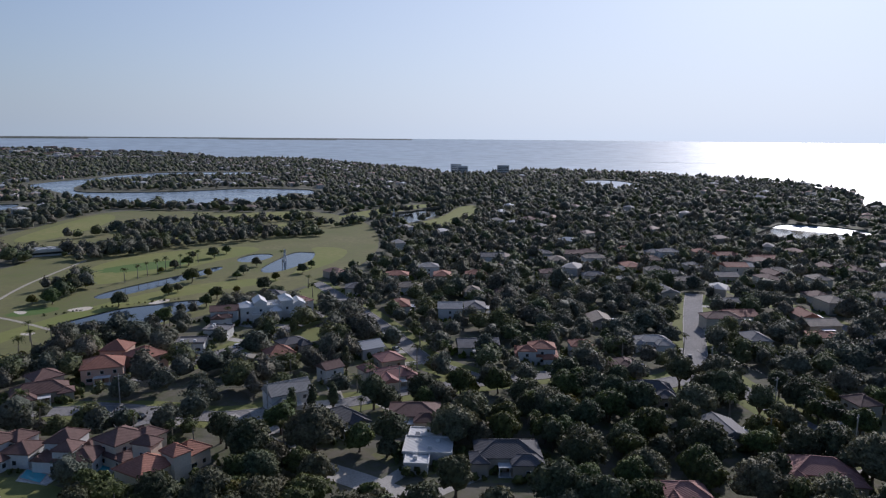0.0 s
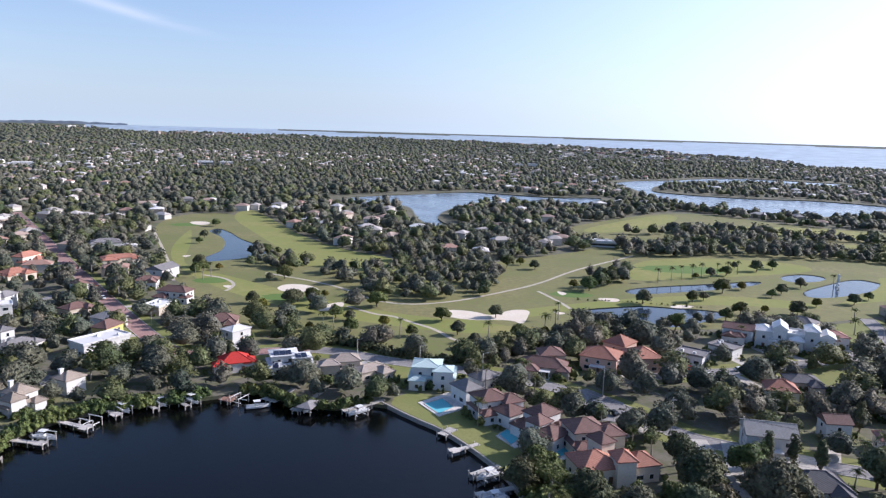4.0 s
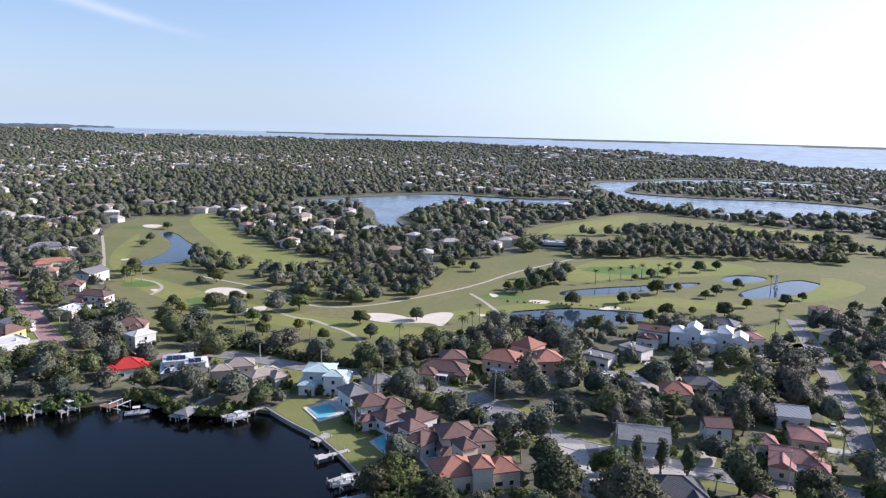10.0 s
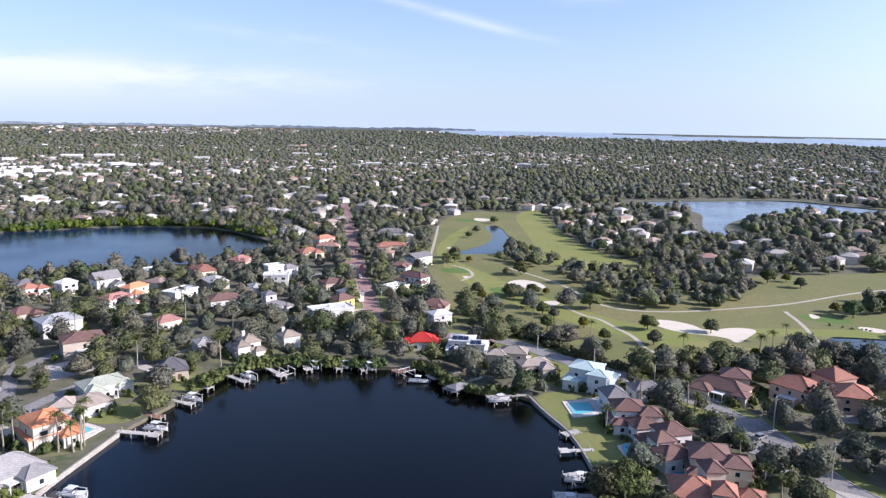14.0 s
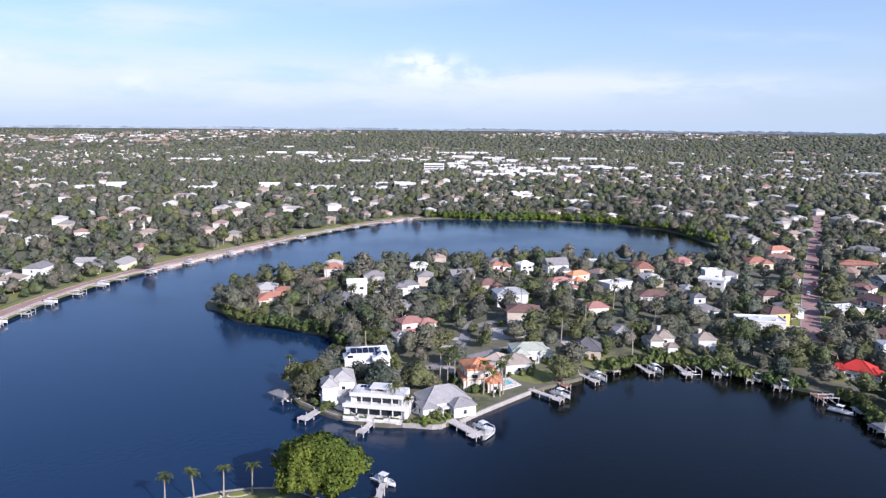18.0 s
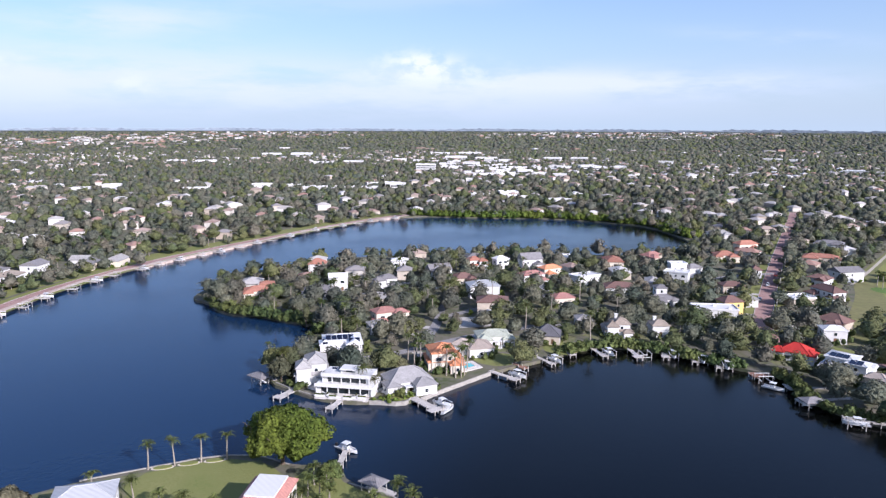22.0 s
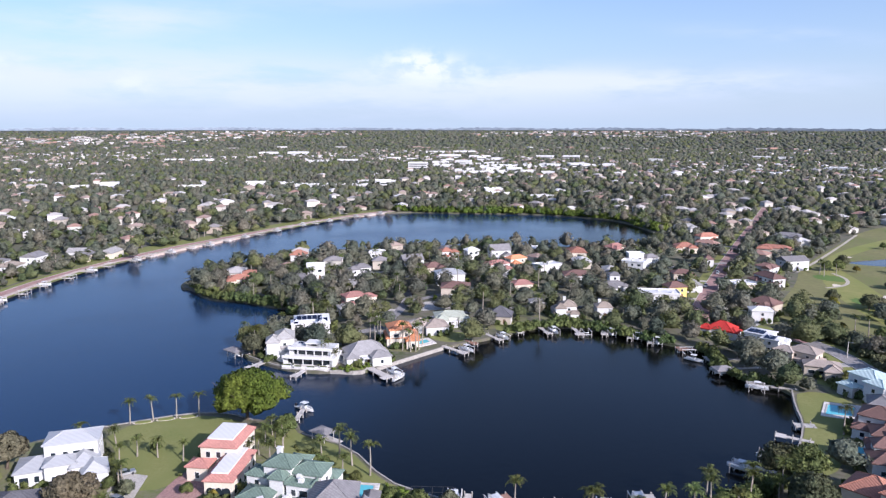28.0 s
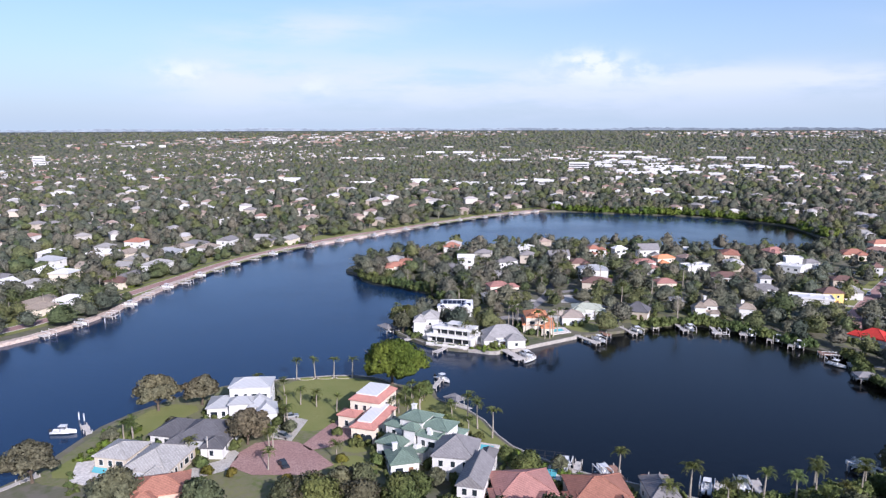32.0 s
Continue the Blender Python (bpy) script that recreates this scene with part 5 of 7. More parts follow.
arch = [(-0.95, 0.0), (0.95, 0.0)] + [(0.95 * math.cos(k / 8 * math.pi), 1.7 + 0.95 * math.sin(k / 8 * math.pi)) for k in range(9)]
ARCH = raw_mesh("arch", [(x, y, z) for y in (-0.09, 0.04) for x, z in arch], [tuple(range(11)), tuple(range(21, 10, -1))] + [(k, k + 11, (k + 1) % 11 + 11, (k + 1) % 11) for k in range(11)], M["glass"])
DOOR = boxes_mesh("door", [(-0.6, 0.6, -0.07, 0.04, 0, 2.2)], M["door"])
steps = [(y, z) for i in range(4) for y, z in ((-0.07, 0.58 * i + 0.02), (-0.07, 0.58 * i + 0.54), (-0.03, 0.58 * i + 0.56))] + [(0.02, 2.32), (0.02, 0.0), (-0.03, 0.0)]
GARAGE = raw_mesh("garage_door", [(x, y, z) for x in (-2.3, 2.3) for y, z in steps], [(k, (k + 1) % 15, (k + 1) % 15 + 15, k + 15) for k in range(15)] + [tuple(range(14, -1, -1)), tuple(range(15, 30))], M["frame"])
COLUMN = boxes_mesh("column", [(-0.13, 0.13, -0.13, 0.13, 0, 2.57), (-0.2, 0.2, -0.2, 0.2, 0, 0.2), (-0.2, 0.2, -0.2, 0.2, 2.4, 2.57)], M["frame"])
# more houses of the same streets, set out along the blocks
rngh = random.Random(31)
spots = [(gx + rngh.uniform(-10, 10), gy + rngh.uniform(-10, 10), rngh.random()) for gx in range(-640, 470, 27) for gy in range(-140, 480, 27)]
sx, sy = np.array([p[0] for p in spots]), np.array([p[1] for p in spots])
west = (sx < -190) & ((sy < 30 + (-190 - sx) * 0.62) | (sx < -400))
east = (sx > 150) & (sy < 330) & (np.array([p[2] for p in spots]) < 0.6)
inner = (sx > -360) & (sx < -130) & (sy > 60) & (sy < 420) & (np.array([p[2] for p in spots]) < 0.55)
fine = (west | east | inner) & (np.hypot(sx - CENTRE[0], sy - CENTRE[1]) > 120) & ~blocked(sx, sy, 9.0) & in_view(sx, sy) & ~no_house(sx, sy)
for entry in HOUSES:
    for b in entry[3]:
        fine &= np.hypot(sx - b[0], sy - b[1]) > 21
EXTRA = sorted(((sx[i], sy[i]) for i in np.nonzero(fine)[0]), key=lambda p: math.hypot(p[0] - CENTRE[0], p[1] - CENTRE[1]))[:110]
HAND = len(HOUSES)
EXTRA_SAYS = {"slate_grey": "suburban house with a grey shingle roof", "pale_grey": "suburban house with a pale roof", "brown_tile": "suburban house with a brown tile roof", "terracotta": "suburban house with an orange tile roof", "flat_white": "white suburban house with a pale flat roof", "tan_tile": "suburban house with a tan roof", "white_metal": "suburban house with a white metal roof"}
for x, y in EXTRA:
    roof = rngh.choice(list(EXTRA_SAYS) + ["pale_grey", "flat_white", "tan_tile"]) if x < 100 else rngh.choice(("slate_grey", "brown_tile", "tan_tile", "slate_grey", "terracotta", "pale_grey"))
    w, dd, hh = rngh.uniform(11, 17), rngh.uniform(9, 12), rngh.choice((3.4, 3.6, 4.0, 6.0))
    kind = "flat" if roof == "flat_white" and rngh.random() < 0.5 else rngh.choice(("hip", "hip", "gable"))
    HOUSES.append((roof, rngh.choice(("white", "white", "cream", "beige")), EXTRA_SAYS[roof], [(x, y, rngh.choice((62, 65, 68, 75, -28, -25)) if x < 100 else rngh.choice((-45, -40, 45, 50)), w, dd, hh, kind, 0.5 if kind == "flat" else 2.2)]))


def with_wings(index, blocks):
    """Adds lower wings to a plain block, so that its roof breaks up as such houses do."""
    rng = random.Random(index + 400)
    out = []
    for x, y, rot, w, d, zh, kind, rise in blocks:
        if kind == "hip" and zh >= 5.4 and w > 10.5 and d > 8:
            m = pose(x, y, 0, 0, 0, rot)
            side = rng.choice((-1, 1))
            low = zh * 0.5 + 0.1
            for u, v, bw, bd, bh, bk, br in ((side * w * 0.13, d * 0.07, w * 0.62, d * 0.74, zh, "hip", rise * 0.8), (0, 0, w, d * 0.8, low, "hip", rise * 0.62), (-side * w * 0.24, -d * 0.24, w * 0.42, d * 0.52, zh - 0.5, "hip", rise * 0.66),
                                             (side * w * 0.32, -d * 0.42, w * 0.34, d * 0.36, low - 0.2, "hip", 1.2), (-side * w * 0.34, d * 0.38, w * 0.3, d * 0.34, low, "gable", 1.3)):
                c = (m @ pose(u, v, 0)).translation
                out.append((c.x, c.y, rot, bw, bd, bh, bk, br))
            continue
        d2 = d * 0.86 if d > 10 else d
        m = pose(x, y, 0, 0, 0, rot) @ pose(0, -(d - d2) / 2, 0)
        c = m.translation
        out.append((c.x, c.y, rot, w * 0.94 if w > 14 else w, d2, zh, kind, rise * 0.92))
        if w > 10.5 and kind != "flat" and kind != "mansard":
            side = rng.choice((-1, 1))
            ww, wd = w * rng.uniform(0.36, 0.48), rng.uniform(3.2, 4.6)
            low = max(3.0, zh - (2.6 if zh > 5.2 else 0.35))
            c = (m @ pose(side * (w / 2 - ww / 2 - 0.4), -d2 / 2 - wd / 2 + 1.2, 0)).translation
            out.append((c.x, c.y, rot, ww, wd + 2.4, low, "hip" if rng.random() < 0.7 else "gable", min(rise, 1.7)))
            if w > 14:
                c = (m @ pose(-side * (w / 2 - 1.4), -d2 * 0.35, 0)).translation
                out.append((c.x, c.y, rot, 4.6, d2 * 0.6, max(3.0, low - 0.4), "hip", 1.3))
    return out


MODERN = "modern white two-storey house with flat roofs and balconies"
for i, (roof, wall, label, blocks) in enumerate(HOUSES):
    if label != MODERN:
        house(i, roof, wall, label, with_wings(i, blocks) if len(blocks) < 3 and i < HAND else blocks)
        HOUSES[i] = (roof, wall, label, with_wings(i, blocks) if len(blocks) < 3 and i < HAND else blocks)


def modern_house():
    """White slabs over recessed glass, with columns, balconies and a round terrace to the water."""
    h = new("house")
    h.matrix_basis = pose(-129.5, 81.0, GROUND, 0, 0, 55)
    for k, (w, d, z0, z1, dy) in enumerate(((20, 11, 0.4, 3.0, 0), (17, 8.5, 3.3, 5.6, 1.4), (6, 4, 5.9, 7.1, 2.4))):
        hang("glass_wall", boxes_mesh("glass_wall", [(-w / 2 + 0.8, w / 2 - 0.8, -d / 2 + 0.9 + dy, d / 2 - 0.5 + dy, z0, z1)], M["glass"]), None, h, "dark recessed glass wall")
        hang("slab", boxes_mesh("slab", [(-w / 2, w / 2, -d / 2 - 1.1 + dy, d / 2 + dy, z1, z1 + 0.3)], M["wall_white"]), None, h, "white floor slab with a thick edge")
        for side in (-1, 1):
            hang("wall", boxes_mesh("wall", [(side * w / 2 - 0.9 - (0.9 if side > 0 else -0.9), side * w / 2 + 0.9 - (0.9 if side > 0 else -0.9), -d / 2 + 0.3 + dy, d / 2 - 0.2 + dy, z0 - 0.4, z1)], M["wall_white"]), None, h)
        n = int(w / 3.4)
        for i in range(n + 1):
            hang("column", boxes_mesh("column", [(-0.16, 0.16, -0.16, 0.16, z0, z1)], M["wall_white"]), None, h, at=pose(-w / 2 + 0.5 + (w - 1.0) * i / n, -d / 2 - 0.3 + dy, 0))
        if k < 2:
            hang("railing", boxes_mesh("railing", [(-w / 2 + 0.1, w / 2 - 0.1, -d / 2 - 1.05 + dy, -d / 2 - 1.0 + dy, z1 + 0.3, z1 + 1.2)], M["frame"]), None, h, "white balcony railing")
    for i in range(4):
        hang("solar_panel", boxes_mesh("solar_panel", [(-0.9, 0.9, -0.7, 0.7, 0, 0.08)], M["panel"]), None, h, "dark roof panel", at=pose(-6 + 2.2 * i, 3.6, 6.05, 8, 0, 0))
    ring = [(11.5 * math.cos(a), 6.0 + 14.5 * math.sin(a)) for a in [math.pi * (1.08 + 0.84 * k / 16) for k in range(17)]]
    ribbon("terrace_wall", ring, 0.5, 0.75, M["wall_white"], h, 1.2)
    hang("terrace", boxes_mesh("terrace", [(-9.0, 9.0, -9.3, -6.4, -0.2, 0.3)], M["paving"]), None, h, "pale stone terrace")
    for i, (u, v, w, d) in enumerate(((-7.5, -8.2, 3.4, 0.5), (-2.8, -9.0, 2.6, 0.5), (2.2, -9.0, 3.0, 0.5), (6.8, -8.0, 2.8, 0.5), (-5.2, -7.0, 0.5, 1.6), (4.6, -7.0, 0.5, 1.6))):
        pl = hang("planter", boxes_mesh("planter", [(-w / 2, w / 2, -d / 2, d / 2, 0, 0.75)], M["wall_white"]), None, h, "low white planter wall", at=pose(u, v, 0.25))
        hang("planting", boxes_mesh("planting", [(-w / 2 + 0.08, w / 2 - 0.08, -d / 2 + 0.08, d / 2 - 0.08, 0.75, 1.15)], M["leaf_mid"]), None, pl)
    for i in range(5):
        hang("stair_step", boxes_mesh("stair_step", [(-2.0, 2.0, -0.3, 0.3, 0, 0.17)], M["paving"]), None, h, at=pose(0, -6.5 - 0.35 * i, 0.85 - 0.17 * i))
    for x0 in (-8.6, 8.6):
        hang("pergola", bars_mesh("pergola", [((x0 + k * 0.8 * (1 if x0 < 0 else -1), -3.6, 6.6), (x0 + k * 0.8 * (1 if x0 < 0 else -1), 1.4, 6.6)) for k in range(5)] + [((x0, v, 5.9), (x0, v, 6.6)) for v in (-3.4, 1.2)], 0.09, M["frame"]), None, h, "white pergola on the roof terrace")
    tagged(h, "modern white house with flat slabs, glass walls and balconies", "house", "houses round the bayou")


modern_house()

# drives from the streets to the houses
for roof, wall, label, blocks in HOUSES[:HAND]:
    bx, by, rot, w, d = blocks[0][:5]
    best = None
    for kind, width, line in STREETS:
        for (ax, ay), (cx, cy) in zip(line, line[1:]):
            ux, uy = cx - ax, cy - ay
            t = min(1, max(0, ((bx - ax) * ux + (by - ay) * uy) / (ux * ux + uy * uy)))
            q = (ax + ux * t, ay + uy * t)
            e = math.dist(q, (bx, by))
            if best is None or e < best[0]:
                best = (e, q)
    if 10 < best[0] < 34:
        k = (min(w, d) / 2 + 0.8) / best[0]
        tagged(ribbon("pavement", [(bx + (best[1][0] - bx) * k, by + (best[1][1] - by) * k), best[1]], 4.2, GROUND + 0.05, M["concrete"]), "pale concrete house drive", "drive", kind="structure")


# ---- places of the far houses ----
rng = np.random.default_rng(55)


def outside(x, y):
    return (np.abs(x - 10) > 610) | (y > 640) | (y < -130)


hx, hy = jittered(-2600, 1500, -900, 2600, 36, rng, 0.22)
d = np.hypot(hx, hy)
ok = ~blocked(hx, hy, 3.0) & in_view(hx, hy) & (d < 2450) & (outside(hx, hy) | (np.hypot(hx - CENTRE[0], hy - CENTRE[1]) > 330))
near_taken = np.zeros(len(hx), bool)
for _, _, _, blocks in HOUSES:
    near_taken |= np.hypot(hx - blocks[0][0], hy - blocks[0][1]) < 19
ok &= ~near_taken & ~no_house(hx, hy)
ok &= ~((hx > 130) & (rng.random(len(hx)) < 0.4)) & (rng.random(len(hx)) > 0.12)
# farther out the roofs show in clusters, with long stretches of trees between
ok &= (d < 850) | (rng.random(len(hx)) < 1.9 * thick(hx * 0.11 + 7, hx * 0.05 + hy * 0.11) - 0.32)
hx, hy = hx[ok], hy[ok]
FARH = list(zip(hx, hy, rng.uniform(10, 16, len(hx)), rng.uniform(8, 11, len(hx)), rng.uniform(3.2, 6.2, len(hx)), rng.choice([0, 20, 65, 90, -25], len(hx))))


gaps = np.array([(x, y) for x, y, *_ in FARH])


def clear_of_houses(x, y, r):
    """Keeps trees off the far houses, by a coarse grid of their places."""
    cell = 22.0
    taken = {}
    for gx, gy in gaps:
        taken.setdefault((int(gx // cell), int(gy // cell)), []).append((gx, gy))
    keep = np.ones(len(x), bool)
    for n, (px, py) in enumerate(zip(x, y)):
        a, b = int(px // cell), int(py // cell)
        for i in (-1, 0, 1):
            for j in (-1, 0, 1):
                for gx, gy in taken.get((a + i, b + j), ()):
                    if (px - gx) ** 2 + (py - gy) ** 2 < r * r:
                        keep[n] = False
    return keep


# ---- trees ----
def foliage_mesh(name, verts, tris, quads, normals, tint, material):
    """A mesh of crown surfaces (triangles) and leaf sprays (quads after them), with soft normals and a tint a tree."""
    me = bpy.data.meshes.new(name)
    nt, nq = len(tris), len(quads)
    me.vertices.add(len(verts))
    me.vertices.foreach_set("co", np.ascontiguousarray(verts, dtype=np.float32).ravel())
    me.loops.add(nt * 3 + nq * 4)
    me.loops.foreach_set("vertex_index", np.concatenate([tris.ravel(), quads.ravel()]).astype(np.int32))
    me.polygons.add(nt + nq)
    me.polygons.foreach_set("loop_start", np.concatenate([np.arange(nt) * 3, nt * 3 + np.arange(nq) * 4]).astype(np.int32))
    me.polygons.foreach_set("loop_total", np.concatenate([np.full(nt, 3), np.full(nq, 4)]).astype(np.int32))
    me.update(calc_edges=True)
    me.polygons.foreach_set("use_smooth", [True] * (nt + nq))
    soft_n = me.attributes.new("custom_normal", "FLOAT_VECTOR", "POINT")
    soft_n.data.foreach_set("vector", np.ascontiguousarray(normals, dtype=np.float32).ravel())
    own = me.attributes.new("tint", "FLOAT", "POINT")
    own.data.foreach_set("value", np.ascontiguousarray(tint, dtype=np.float32))
    me.materials.append(material)
    return me


def unit(v):
    return v / np.maximum(np.linalg.norm(v, axis=-1, keepdims=True), 1e-9)


def globe(level, floor=-0.15):
    """Directions and triangles of a fine sphere, open below."""
    bm = bmesh.new()
    bmesh.ops.create_icosphere(bm, subdivisions=level, radius=1.0)
    d = np.array([v.co[:] for v in bm.verts])
    f = np.array([[v.index for v in t.verts] for t in bm.faces])
    bm.free()
    f = f[(d[f][:, :, 2] > floor).any(axis=1)]
    used = np.unique(f)
    back = np.full(len(d), -1)
    back[used] = np.arange(len(used))
    return unit(d[used]), back[f]


GLOBES = {k: globe(k) for k in (1, 2, 3, 4)}


def crown_shell(rng, centres, radii, level, base):
    """The outer surface of a heap of leaf clumps, seen from its middle outwards."""
    d, f = GLOBES[level]
    o = centres.mean(axis=0)
    o[2] = base + (centres[:, 2].max() - base) * 0.3
    rel = centres - o
    b = d @ rel.T
    disc = b * b - (rel ** 2).sum(1)[None] + radii[None] ** 2
    t = np.where(disc > 0, b + np.sqrt(np.maximum(disc, 0)), 0).max(axis=1)
    t = np.maximum(t, 0.45 * np.percentile(t, 70)) * rng.uniform(0.84, 1.08, len(d))
    v = o + d * t[:, None]
    v[:, 2] = np.maximum(v[:, 2], base * 0.7)
    n = np.zeros_like(v)
    fn = np.cross(v[f[:, 1]] - v[f[:, 0]], v[f[:, 2]] - v[f[:, 0]])
    for k in range(3):
        np.add.at(n, f[:, k], fn)
    return v, f, unit(n)


def leaf_sprays(rng, centres, radii, count, size, flat=0.85, up=0.4, loose=0.55):
    """Loose leaf sprays on the outside of clumps, and the soft normal of each."""
    which = rng.choice(len(centres), count, p=radii ** 2 / (radii ** 2).sum())
    n = rng.normal(size=(count, 3))
    n[:, 2] = np.abs(n[:, 2]) * 0.9 - 0.3 + up
    n = unit(n)
    c = centres[which] + n * (radii[which] * rng.uniform(0.85, 1.13, count))[:, None] * np.array([1, 1, flat])
    f = unit(n + rng.normal(scale=loose, size=(count, 3)))
    a = unit(np.cross(f, rng.normal(size=(count, 3))))
    b = np.cross(f, a)
    s = size * rng.uniform(0.55, 1.4, count)[:, None]
    a, b = a * s * 0.5, b * s * rng.uniform(0.38, 0.55, count)[:, None]
    q = np.stack([c - a * 0.8 - b * 0.7, c + a * 0.7 - b, c + a + b * 0.6, c - a * 0.6 + b], 1)
    out = unit(c - centres.mean(axis=0) + np.array([0, 0, 0.1]))
    soft = unit(n * 0.6 + out * 0.35 + f * np.sign((f * n).sum(1, keepdims=True)) * 0.75)
    return q, np.repeat(soft[:, None], 4, 1)


def clumps(rng, w, h, base, n, lump):
    """Centres and radii of leaf clumps that fill a broad, uneven crown."""
    cs, rs = [], []
    for i in range(n):
        a, k = i * 2.39996 + rng.uniform(-0.5, 0.5), math.sqrt((i + rng.uniform(0.1, 0.9)) / n)
        reach = w / 2 * (0.8 + 0.2 * math.sin(2 * a + w) * math.cos(3 * a))
        top = base + (h - base) * (1 - 0.6 * k ** 2.4)
        zc = top - lump * rng.uniform(0.55, 1.5) if rng.random() < 0.75 else rng.uniform(base + 0.25 * (top - base), top - lump * 0.5)
        cs.append((math.cos(a) * k * (reach - lump * 0.6), math.sin(a) * k * (reach - lump * 0.6), max(zc, base + lump * 0.3)))
        rs.append(lump * rng.uniform(0.7, 1.3))
    return np.array(cs), np.array(rs)


def cone(vs, fs, p, q, r0, r1, sides=6):
    p, q = Vector(p), Vector(q)
    axis = (q - p).normalized()
    u = axis.cross(Vector((0.3, 1, 0.2))).normalized()
    v = axis.cross(u)
    n = len(vs)
    for e, r in ((p, r0), (q, r1)):
        vs += [tuple(e + (u * math.cos(k / sides * math.tau) + v * math.sin(k / sides * math.tau)) * r) for k in range(sides)]
    fs += [(n + k, n + (k + 1) % sides, n + sides + (k + 1) % sides, n + sides + k) for k in range(sides)]
    fs.append(tuple(range(n + sides, n + 2 * sides)))


def trunk_mesh(rng, h, base, w, thick):
    vs, fs = [], []
    fork = (rng.uniform(-0.3, 0.3), rng.uniform(-0.3, 0.3), base * 0.75)
    cone(vs, fs, (0, 0, -0.3), (0, 0, 0.5), thick * 1.5, thick, 8)
    cone(vs, fs, (0, 0, 0.5), fork, thick, thick * 0.8, 8)
    for k in range(6):
        a = k / 6 * math.tau + rng.uniform(-0.4, 0.4)
        mid = (fork[0] + math.cos(a) * w * 0.17, fork[1] + math.sin(a) * w * 0.17, base + (h - base) * 0.25)
        end = (math.cos(a) * w * 0.36, math.sin(a) * w * 0.36, base + (h - base) * rng.uniform(0.4, 0.7))
        cone(vs, fs, fork, mid, thick * 0.55, thick * 0.35, 5)
        cone(vs, fs, mid, end, thick * 0.35, thick * 0.12, 5)
    return raw_mesh("trunk", vs, fs, M["bark"])


def tree_model(seed, w, h, mat, n_leaf, lump, leaf, base_k=0.3, n_clump=40, level=4):
    """A trunk with limbs, and a crown of clumps: a dense heart under loose sprays, or sprays alone in an airy tree."""
    rng = np.random.default_rng(seed)
    base = h * base_k
    cs, rs = clumps(rng, w, h, base, n_clump, lump)
    q, qn = leaf_sprays(rng, cs, rs, n_leaf, leaf)
    if level:
        v, f, n = crown_shell(rng, cs, rs * 0.78, level, base)
    else:
        v, f, n = np.zeros((0, 3)), np.zeros((0, 3), int), np.zeros((0, 3))
    tint = np.concatenate([np.full(len(v), 0.4), np.repeat(rng.uniform(0.15, 1.0, n_leaf), 4)])
    quads = np.arange(n_leaf * 4).reshape(-1, 4) + len(v)
    return trunk_mesh(rng, h, base, w, 0.035 * h), foliage_mesh("crown", np.concatenate([v, q.reshape(-1, 3)]), f, quads, np.concatenate([n, qn.reshape(-1, 3)]), tint, mat)


OAKS = [tree_model(10 + i, w, h, M[m], 1900, lump, 0.56, 0.3, 42, 3) for i, (w, h, m, lump) in enumerate([
    (13.5, 9.5, "leaf", 1.9), (11.5, 8.5, "leaf", 1.7), (16.0, 10.5, "leaf_grey", 2.1), (9.5, 8.0, "leaf_mid", 1.6), (12.5, 9.0, "leaf_mid", 1.8), (8.5, 7.0, "leaf_grey", 1.4), (9.5, 10.5, "leaf", 1.6), (7.5, 6.0, "leaf_yellow", 1.3)])]
AIRY = [tree_model(90 + i, w, h, M["leaf_dusty"], 6500, lump, 0.46, 0.28, 70, 3) for i, (w, h, lump) in enumerate([(13.5, 9.5, 1.3), (11.0, 8.0, 1.1)])]
PINES = [tree_model(40 + i, 4.6, 12.5, M["leaf"], 700, 1.0, 0.5, 0.12, 50, 3) for i in range(2)]
TREE_SAYS = ["broad dark-green live oak with a dense crown", "dark-green oak among the houses", "large spreading grey-green oak", "mid-green shade tree among houses", "leafy mid-green shade tree by a street",
             "small grey-green garden tree", "tall dark-green garden tree", "small yellow-green garden tree"]


def plant(model, x, y, turn, scale, label, category="tree", group="trees of the neighbourhood", name="tree", zb=None):
    t = new(name)
    t.matrix_basis = pose(x, y, GROUND if zb is None else zb, 0, 0, turn) @ Matrix.Scale(scale, 4)
    hang("trunk", model[0], None, t)
    hang("crown", model[1], None, t)
    return tagged(t, label, category, group)


# the great ficus on the near point
fig = tree_model(77, 27.5, 15.5, M["leaf_fig"], 9000, 1.9, 0.55, 0.3, 150, 4)
plant(fig, -85.5, 48.5, 20, 1.0, "huge spreading bright-green fig tree on the lawn point", group="")

# palms
def frond_mesh(length, mat, droop=0.55, width=0.75):
    """One feathery frond: a curved rib with leaflets to both sides."""
    vs, fs = [], []
    n = 9
    pts = [(length * (k / n) * math.cos(droop * (k / n) * 1.15), 0.0, length * 0.42 * math.sin((k / n) * 2.4) - length * droop * 0.75 * (k / n) ** 2.2) for k in range(n + 1)]
    for k in range(n):
        p, q = Vector(pts[k]), Vector(pts[k + 1])
        wd = width * math.sin(math.pi * min(1, (k + 1.2) / (n + 0.6))) + 0.08
        for side in (-1, 1):
            b = len(vs)
            tip = q + Vector((length * 0.05, side * wd, -0.28 * wd))
            vs += [tuple(p), tuple(p.lerp(q, 0.62)), tuple(tip), tuple(tip - Vector((length * 0.035, 0, 0.03)))]
            fs.append((b, b + 1, b + 2, b + 3))
        b = len(vs)
        vs += [tuple(p + Vector((0, -0.05, 0))), tuple(p + Vector((0, 0.05, 0))), tuple(q + Vector((0, 0.03, 0))), tuple(q + Vector((0, -0.03, 0)))]
        fs.append((b, b + 1, b + 2, b + 3))
